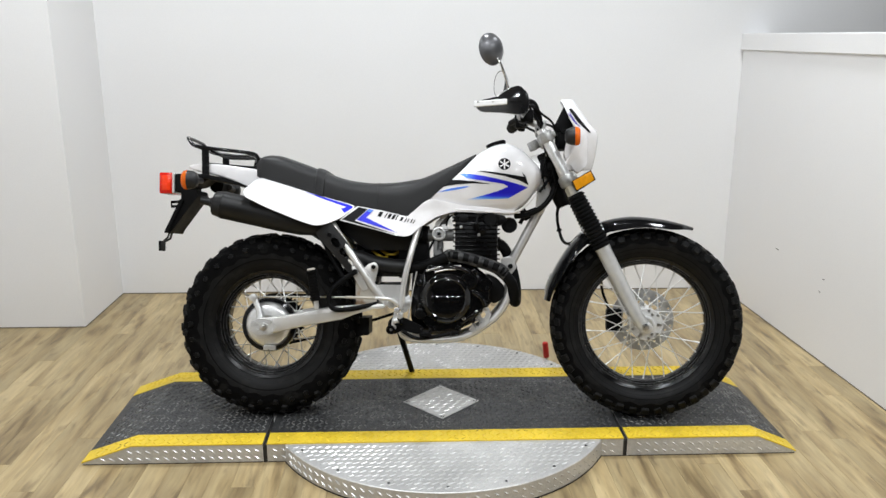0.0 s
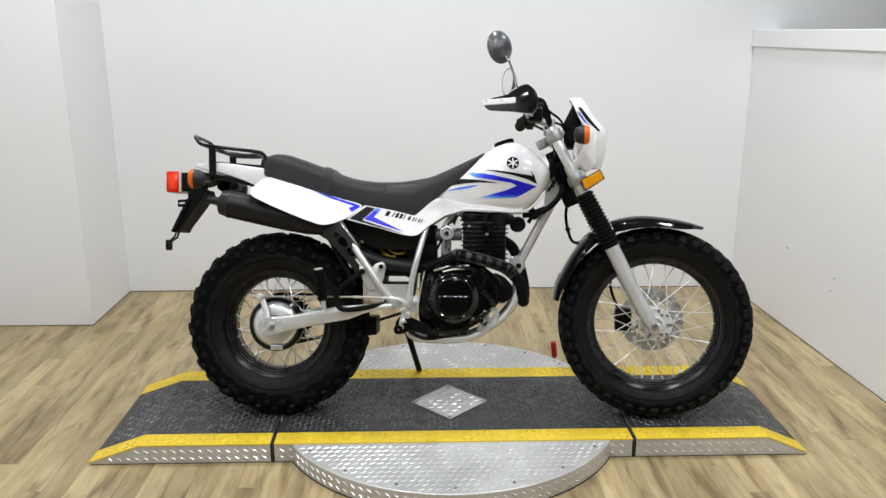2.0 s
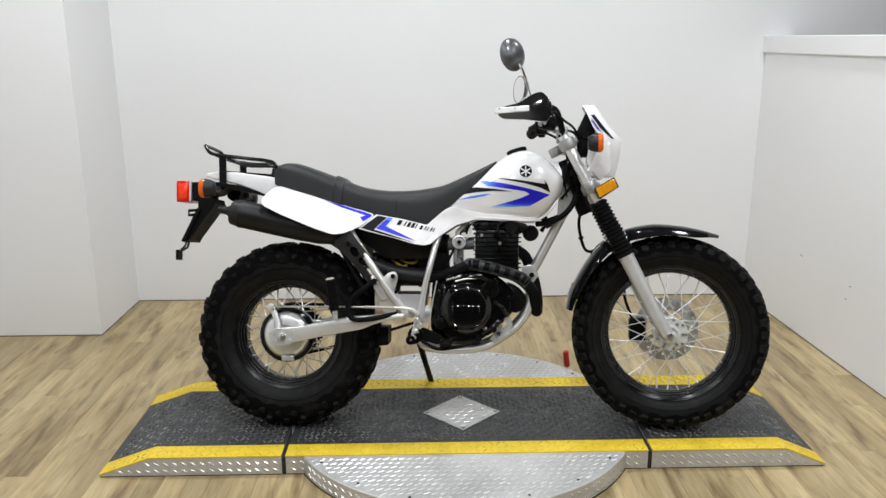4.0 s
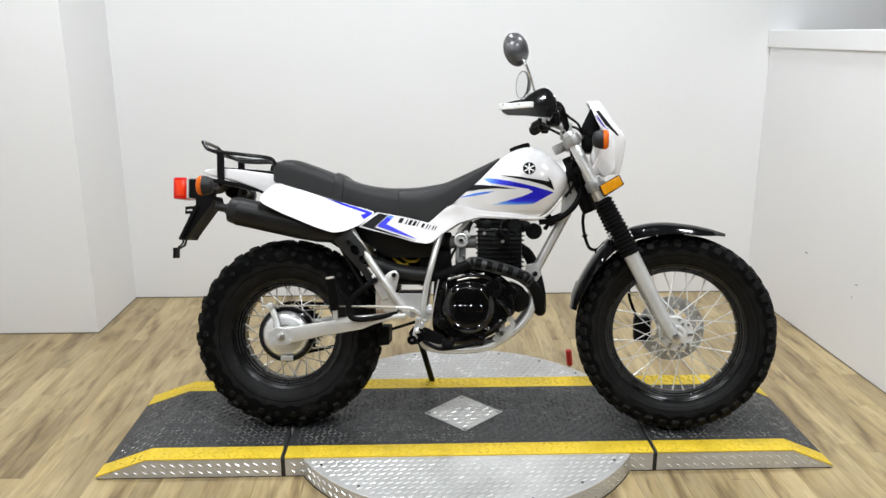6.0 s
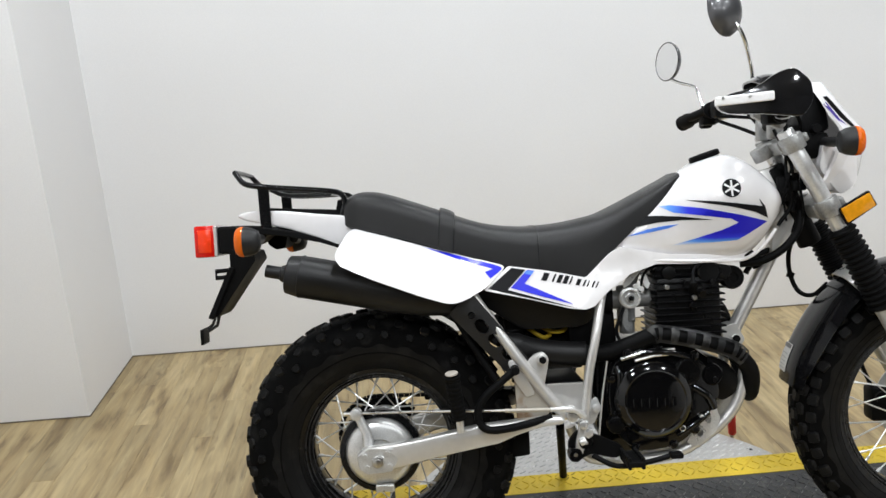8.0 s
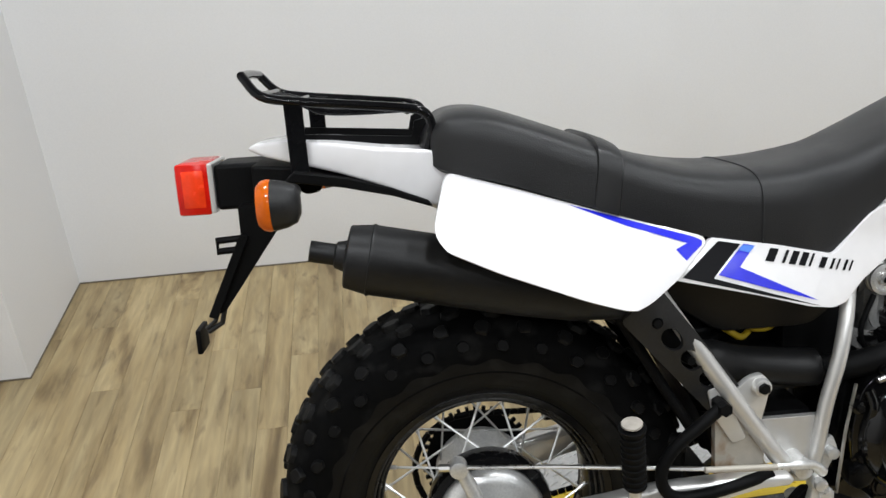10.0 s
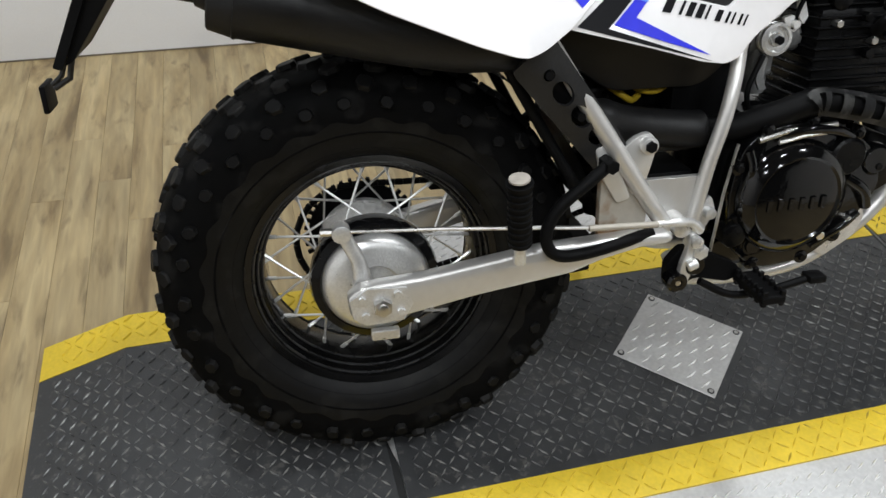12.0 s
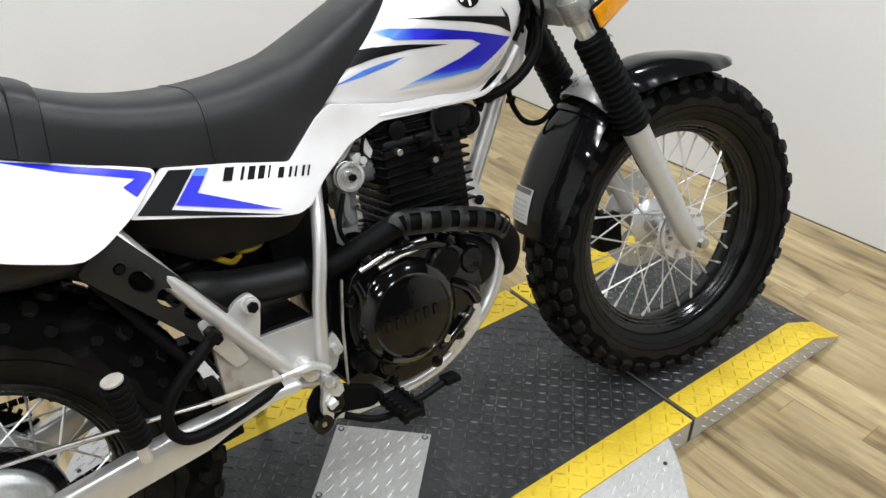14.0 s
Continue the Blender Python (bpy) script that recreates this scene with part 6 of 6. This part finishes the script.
# clamps
for (cx, cz), t in (((1.068, 0.512), 0.018), ((0.992, 0.660), 0.016)):
    own = bmesh.new()
    box(-0.030, 0.024, -0.082, 0.082, -t, t, 0.006, own)
    for y in (-0.09, 0.09):
        cyl((0.0, y, -t * 1.15), (0.0, y, t * 1.15), 0.026, 24, own, bevel=0.003)
    cyl((-0.045, 0, -t), (-0.045, 0, t), 0.024, 20, own, bevel=0.003)
    box(0.02, 0.034, -0.103, -0.077, -t * 0.6, t * 0.6, 0.003, own)
    own.transform(Matrix.Translation((cx, 0, cz)) @ Matrix.Rotation(radians(-25.3), 4, "Y"))
    part("triple_clamp", own, M_CLAMP, bike, "cast aluminium fork clamp", True, STEER)
own = prism(rounded([(1.083, 0.508), (1.143, 0.541), (1.156, 0.513), (1.097, 0.477)], 0.003), -0.124, -0.112, 0.002)
other = mirrored(own)
refl = part("side_reflector", own, M_AMBER, bike, "amber side reflector in a black frame", True, STEER)
part("reflector_frame", prism(rounded([(1.079, 0.508), (1.144, 0.5460), (1.161, 0.513), (1.097, 0.471)], 0.003), -0.1185, -0.108, 0.001), M_MATTE, refl)
part("side_reflector", other, M_AMBER, bike, "amber side reflector in a black frame", True, STEER)

# front fender
spine = spline([(0.988, 0, 0.092), (1.002, 0, 0.150), (1.038, 0, 0.226), (1.085, 0, 0.294), (1.141, 0, 0.343), (1.200, 0, 0.372), (1.289, 0, 0.387), (1.381, 0, 0.380), (1.45, 0, 0.366), (1.506, 0, 0.349)], 5)
FEND_W = ((0.0, 0.076), (0.12, 0.088), (0.28, 0.092), (0.38, 0.080), (0.45, 0.061), (0.52, 0.061), (0.60, 0.078), (0.70, 0.088), (0.80, 0.084), (0.90, 0.066), (0.97, 0.036), (1.0, 0.016))
FEND_D = ((0.0, 0.020), (0.2, 0.032), (0.38, 0.036), (0.46, 0.040), (0.6, 0.040), (0.8, 0.030), (1.0, 0.010))


def table(rows, s):
    for (a, p), (b, q) in zip(rows, rows[1:]):
        if s <= b:
            t = (s - a) / (b - a)
            t = t * t * (3 - 2 * t)
            return p + (q - p) * t
    return rows[-1][1]


def fender_at(s, u, lift=0.0):
    """The fender's upper side: s along it from its rear end, u across from -1 to 1."""
    f = s * (len(spine) - 1)
    i = min(int(f), len(spine) - 2)
    q = spine[i].lerp(spine[i + 1], f - i)
    d = (spine[min(i + 2, len(spine) - 1)] - spine[max(i - 1, 0)]).normalized()
    nrm = Vector((-d.z, 0, d.x))
    return q + Vector((0, table(FEND_W, s) * u, 0)) + nrm * (lift - table(FEND_D, s) * abs(u) ** 3.4)


def fender_sheet(s0, s1, ns, u0, u1, nu, lift, thick):
    own = bmesh.new()
    grid = [[own.verts.new(fender_at(s0 + (s1 - s0) * i / ns, u0 + (u1 - u0) * k / nu, lift)) for k in range(nu + 1)] for i in range(ns + 1)]
    for a, b in zip(grid, grid[1:]):
        for k in range(nu):
            own.faces.new((a[k], a[k + 1], b[k + 1], b[k]))
    bmesh.ops.recalc_face_normals(own, faces=own.faces[:])
    bmesh.ops.solidify(own, geom=own.faces[:], thickness=thick)
    return own


fender = part("front_fender", fender_sheet(0.0, 1.0, 60, -1.0, 1.0, 20, 0.0, 0.004), M_BLACKGLOSS, bike, "glossy black front fender", True, STEER)
part("fender_lip", fender_sheet(0.375, 0.405, 3, -0.96, 0.96, 16, 0.005, 0.005), M_BLACKGLOSS, fender, "", True)
part("warning_label", fender_sheet(0.045, 0.155, 8, -0.04, 0.82, 8, 0.0015, 0.001), M_PAPER, fender, "white warning label with plain bars", True)
part("label_bar", fender_sheet(0.140, 0.153, 2, 0.0, 0.78, 6, 0.0028, 0.001), M_LABELBAR, fender, "", True)
for k in range(5):
    part("label_bar", fender_sheet(0.058 + 0.015 * k, 0.061 + 0.015 * k, 2, 0.06, 0.66 - 0.1 * (k % 2), 6, 0.0028, 0.001), M_PALEINK, fender, "", True)
for y in (-0.070, 0.064):
    bm = prism(rounded([(1.135, 0.345), (1.172, 0.372), (1.205, 0.305), (1.196, 0.262), (1.160, 0.278)], 0.006), y, y + 0.006, 0.0015)
    cyl((1.160, y - 0.004, 0.335), (1.160, y + 0.010, 0.335), 0.007, 10, bm)
    cyl((1.188, y - 0.004, 0.285), (1.188, y + 0.010, 0.285), 0.006, 10, bm)
    part("fender_bracket", bm, M_CAST, bike, "bare aluminium fender bracket", True, STEER)
brace = part("fork_brace", fender_sheet(0.415, 0.53, 6, -1.05, 1.05, 18, 0.013, 0.0035), M_CAST, bike, "bare aluminium fork brace", True, STEER)
for u in (-0.55, 0.55):
    q = fender_at(0.47, u, 0.013)
    part("bolt", cyl(q, q + Vector((-0.003, 0, 0.007)), 0.0065, 6, bevel=0.001), M_STEEL, brace)

# headlamp cowl, instruments, signals
COWL = [(1.086, 0.800, 0.034), (1.108, 0.768, 0.064), (1.141, 0.720, 0.084), (1.172, 0.682, 0.092), (1.172, 0.640, 0.094), (1.164, 0.590, 0.090), (1.154, 0.553, 0.078)]
rings = []
for x, z, w in smooth_rows(COWL, 3):
    depth = 0.040 + 0.065 * max(0.0, min(1.0, (0.79 - z) / 0.24))
    ring = []
    for k in range(17):
        u = -1 + k / 8
        ring.append(Vector((x - depth * abs(u) ** 1.9, w * math.copysign(abs(u) ** 0.75, u), z - 0.004 * abs(u))))
    for k in range(16, -1, -1):
        u = -1 + k / 8
        ring.append(Vector((x - 0.006 - depth * abs(u) ** 1.9, (w - 0.004) * math.copysign(abs(u) ** 0.75, u), z - 0.004 * abs(u))))
    rings.append(ring)
cowl = part("headlamp_cowl", loft(rings), M_WHITE, bike, "glossy white headlamp cowl with dark stripes", True, STEER)
bm = prism(rounded([(1.066, 0.668), (1.135, 0.668), (1.135, 0.562), (1.098, 0.535), (1.052, 0.60)], 0.015), -0.080, 0.080, 0.014)
part("headlamp_shell", bm, M_WHITE, bike, "white headlamp surround", True, STEER)
decal("stripe", [(1.068, 0.760), (1.080, 0.762), (1.118, 0.712), (1.146, 0.678), (1.140, 0.676), (1.100, 0.712)], cowl, M_INK, 0.0016, "black stripe", 2)
decal("stripe", [(1.066, 0.742), (1.072, 0.748), (1.098, 0.708), (1.112, 0.694), (1.092, 0.706)], cowl, M_VIOLET, 0.0016, "violet stripe", 2)
bm = cyl((1.125, 0, 0.615), (1.148, 0, 0.617), 0.045, 32, bevel=0.006)
part("headlamp_lens", bm, M_CHROME, bike, "round headlamp lens", True, STEER)
bm = prism(rounded([(1.018, 0.700), (1.056, 0.778), (1.076, 0.756), (1.086, 0.690), (1.060, 0.672), (1.030, 0.680)], 0.006), -0.050, 0.050, 0.004)
box(1.030, 1.085, -0.058, 0.058, 0.622, 0.682, 0.010, bm)
part("instrument_housing", bm, M_MATTE, bike, "black instrument housing", True, STEER)
bm = cyl((1.052, -0.075, 0.690), (1.052, -0.055, 0.690), 0.010, 14)
part("trip_knob", bm, M_MATTE, bike, "", True, STEER)
for y in (-0.185, 0.185):
    signal(1.082, y, 0.655, 1, STEER, 0.09, 0.84)
# handlebar
line = spline([(0.972, 0.0, 0.705), (0.972, -0.055, 0.708), (0.962, -0.11, 0.740), (0.945, -0.155, 0.770), (0.900, -0.22, 0.768), (0.852, -0.322, 0.754)], 6)
bar = [Vector((q.x, -q.y, q.z)) for q in line[::-1]] + line[1:]
handlebar = part("handlebar", tube(bar, 0.0112, 14), M_MATTE, bike, "black tubular handlebar", True, STEER)
for y in (-0.045, 0.045):
    bm = box(0.952, 0.992, y - 0.014, y + 0.014, 0.672, 0.724, 0.006)
    part("bar_clamp", bm, M_CLAMP, handlebar, "", True)
for s in (-1, 1):
    a, b = Vector((0.893, s * 0.235, 0.766)), Vector((0.846, s * 0.336, 0.751)) if s < 0 else Vector((0.852, s * 0.420, 0.745))
    m = Matrix.Translation(a) @ (b - a).to_track_quat("Z", "Y").to_matrix().to_4x4()
    h = (b - a).length
    prof = [(0.012, 0.0), (0.022, 0.001), (0.022, 0.007), (0.0165, 0.009)]
    for k in range(9):
        prof += [(0.0165, 0.012 + k * 0.0105), (0.0155, 0.0135 + k * 0.0105), (0.0155, 0.0185 + k * 0.0105), (0.0165, 0.020 + k * 0.0105)]
    prof += [(0.0185, h - 0.008), (0.0185, h), (0.0, h)]
    part("grip", lathe(prof, 20, "z", m=m), M_BOOT, handlebar, "black ribbed rubber grip", True)
    bm = box(0.885, 0.935, s * 0.20 - 0.028, s * 0.20 + 0.028, 0.742, 0.790, 0.010)
    part("switch_housing", bm, M_MATTE, handlebar, "black switch housing", True)
    bm = tube(spline([(0.938, s * 0.185, 0.758), (0.950, s * 0.23, 0.750), (0.930, s * 0.27, 0.746), (0.908, s * 0.312, 0.740)], 5), 0.0058, 10)
    part("hand_lever", bm, M_CAST if s > 0 else M_MATTE, handlebar, "", True)
bm = box(0.872, 0.916, 0.262, 0.312, 0.728, 0.772, 0.009)
box(0.880, 0.910, 0.300, 0.345, 0.722, 0.752, 0.007, bm)
part("lever_perch", bm, M_MATTE, handlebar, "black clutch lever perch", True)
bm = cyl((0.868, 0.398, 0.752), (0.848, 0.428, 0.742), 0.0215, 18, bevel=0.004)
part("bar_end", bm, M_MATTE, handlebar, "", True)
bm = box(0.905, 0.950, -0.205, -0.150, 0.700, 0.742, 0.008)
cyl((0.930, -0.215, 0.715), (0.930, -0.170, 0.715), 0.013, 14, bm, bevel=0.002)
part("brake_cylinder", bm, M_MATTE, handlebar, "black brake master cylinder", True)
part("lever_bracket", prism(rounded([(0.898, 0.742), (0.935, 0.730), (0.962, 0.700), (0.950, 0.690), (0.915, 0.708), (0.890, 0.722)], 0.005), -0.150, -0.128, 0.003), M_CLAMP, handlebar, "grey cast lever bracket", True)
# hand guard on the right grip: a black scoop with a white lower bar
own = bmesh.new()
rows = []
for i in range(15):
    a = -0.75 + 3.0 * i / 14
    row = []
    for j in range(13):
        u = -1 + j / 6
        w = (1 - abs(u) ** 3.2 * 0.55)
        row.append(own.verts.new((0.878 + 0.056 * math.cos(a) * w, -0.285 + 0.076 * u, 0.742 + 0.054 * math.sin(a) * w)))
    rows.append(row)
for a, b in zip(rows, rows[1:]):
    for k in range(12):
        own.faces.new((a[k], a[k + 1], b[k + 1], b[k]))
bmesh.ops.recalc_face_normals(own, faces=own.faces[:])
bmesh.ops.solidify(own, geom=own.faces[:], thickness=0.004)
guard_ob = part("hand_guard", own, M_GUARD, handlebar, "glossy black hand guard with a white bar", True)
bm = prism(rounded([(0.772, 0.742), (0.79, 0.727), (0.86, 0.722), (0.925, 0.712), (0.944, 0.74), (0.940, 0.778), (0.912, 0.806), (0.882, 0.799), (0.845, 0.774), (0.79, 0.764)], 0.012), -0.352, -0.330, 0.007)
for v in bm.verts:
    v.co += Vector((-0.004, -0.18 * (v.co.x - 0.772), -0.008))
part("guard_shell", bm, M_GUARD, guard_ob, "", True)
bm = box(0.768, 0.874, -0.362, -0.350, 0.742, 0.760, 0.003)
for v in bm.verts:
    v.co += Vector((-0.004, -0.18 * (v.co.x - 0.772), -0.008 + 0.04 * (v.co.x - 0.772)))
part("guard_bar", bm, M_DECALWHITE, guard_ob, "white plastic bar")
for x in (0.778, 0.826):
    part("bar_screw", cyl((x, -0.364 - 0.18 * (x - 0.772), 0.748), (x, -0.358 - 0.18 * (x - 0.772), 0.748), 0.003, 10), M_STEEL, guard_ob)


def mirror(cx, cy, cz, normal, stem, name_label):
    """A round mirror; normal points from its glass."""
    nrm = Vector(normal).normalized()
    m = Matrix.Translation((cx, cy, cz)) @ nrm.to_track_quat("Z", "Y").to_matrix().to_4x4() @ Matrix.Diagonal((0.92, 1.06, 1, 1))
    bm = lathe([(0.0, -0.028), (0.017, -0.0265), (0.034, -0.020), (0.048, -0.007), (0.0515, 0.003), (0.0505, 0.006), (0.0485, 0.0035), (0.0, 0.0035)], 44, "z", m=m)
    shell = part("mirror", bm, M_MIRRORBACK, handlebar, name_label, True)
    part("glass", lathe([(0.0, 0.0048), (0.0480, 0.0048), (0.0480, 0.0040), (0.0, 0.0040)], 44, "z", m=m), M_MIRROR, shell, "mirror glass")
    part("stem", tube(spline(stem, 5), 0.0042, 10), M_CHROME, shell, "thin bright stem", True)


mirror(0.812, -0.252, 0.935, (-0.62, 0.74, -0.12), [(0.826, -0.262, 0.916), (0.846, -0.262, 0.876), (0.868, -0.236, 0.812), (0.872, -0.210, 0.780)], "round grey mirror on a thin stem")
mirror(0.808, 0.372, 0.916, (-0.85, -0.52, 0.05), [(0.812, 0.362, 0.866), (0.832, 0.338, 0.852), (0.862, 0.300, 0.836), (0.868, 0.288, 0.818), (0.874, 0.262, 0.778)], "round mirror on a thin stem")
# cables between bar, head and frame
for pts, r in (([(0.915, -0.175, 0.755), (0.965, -0.125, 0.730), (1.010, -0.075, 0.700), (1.020, -0.045, 0.62), (0.985, -0.050, 0.55), (0.955, -0.045, 0.50)], 0.0042),
               ([(0.915, -0.180, 0.745), (0.955, -0.120, 0.700), (0.975, -0.075, 0.655), (0.985, -0.050, 0.60), (0.985, -0.045, 0.54), (0.95, -0.045, 0.50)], 0.0042),
               ([(0.915, 0.18, 0.755), (0.98, 0.10, 0.735), (1.025, 0.02, 0.70), (1.025, -0.02, 0.60), (1.0, -0.04, 0.50)], 0.0042),
               ([(0.915, 0.19, 0.745), (0.97, 0.10, 0.70), (0.99, -0.03, 0.650), (0.985, -0.055, 0.585), (0.995, -0.045, 0.52), (0.965, -0.04, 0.47)], 0.0048)):
    part("control_cable", tube(spline(pts, 7), r, 8), M_MATTE, bike, "", True)
bm = box(0.968, 1.010, -0.048, -0.028, 0.525, 0.585, 0.006)
part("wiring_connector", bm, M_MATTE, bike, "", True)
part("wiring_connector", box(0.985, 1.010, -0.062, -0.046, 0.590, 0.622, 0.004), M_CAP, bike, "pale plastic wiring connector", True)
part("wiring_connector", box(0.992, 1.024, -0.066, -0.050, 0.548, 0.572, 0.004), M_MATTE, bike, "", True)
for k, pts in enumerate(([(1.015, -0.05, 0.68), (1.000, -0.068, 0.64), (0.990, -0.066, 0.60), (0.975, -0.055, 0.54), (0.985, -0.040, 0.48)], [(1.030, -0.045, 0.67), (1.020, -0.070, 0.62), (1.006, -0.072, 0.56), (1.018, -0.055, 0.50), (1.005, -0.030, 0.46)], [(0.955, -0.06, 0.69), (0.968, -0.075, 0.65), (0.985, -0.074, 0.61), (0.996, -0.062, 0.58)])):
    part("wire", tube(spline(pts, 6), 0.0026 + 0.0006 * k, 8), M_MATTE, bike, "", True)
part("horn", lathe([(0.0, -0.016), (0.010, -0.016), (0.012, -0.019), (0.024, -0.019), (0.028, -0.012), (0.028, 0.006), (0.0, 0.010)], 32, m=Matrix.Translation((0.862, -0.005, 0.354))), M_MATTE, bike, "round black horn", True)

# ---------------------------------------------------------------- floor planks
rnd = random.Random(11)
PW = 0.0765
LENGTHS = (0.92, 0.61, 1.22, 0.74, 1.05)
plank_meshes = {}
for L in LENGTHS:
    own = box(0.0002, PW - 0.0002, 0.0003, L - 0.0003, -0.006, 0.0, 0.0005, seg=1)
    me = bpy.data.meshes.new("plank")
    own.to_mesh(me)
    own.free()
    me.materials.append(M_PLANK)
    plank_meshes[L] = me
floor_ob = bpy.data.objects["floor"]
rest = bmesh.new()
for i in range(86):
    x = -2.33 + i * PW
    y = 4.49
    while y > -4.6:
        L = rnd.choice(LENGTHS)
        piece = L if y < 4.48 else L * rnd.uniform(0.2, 1.0)
        y -= piece
        if y + L > 1.5 and x < 1.72:
            ob = new("plank", plank_meshes[L])
            ob.parent = floor_ob
            ob.location = (x, y, 0.0)
            ob.scale = (1.0, piece / L, 1.0)
        else:
            vs = [rest.verts.new(q) for q in ((x, y, 0), (x + PW - 0.0004, y, 0), (x + PW - 0.0004, y + piece - 0.0006, 0), (x, y + piece - 0.0006, 0))]
            rest.faces.new(vs)
ob = part("plank_field", rest, M_PLANK, floor_ob, "oak vinyl planks of the rest of the floor")
ob["kind"] = "stuff"
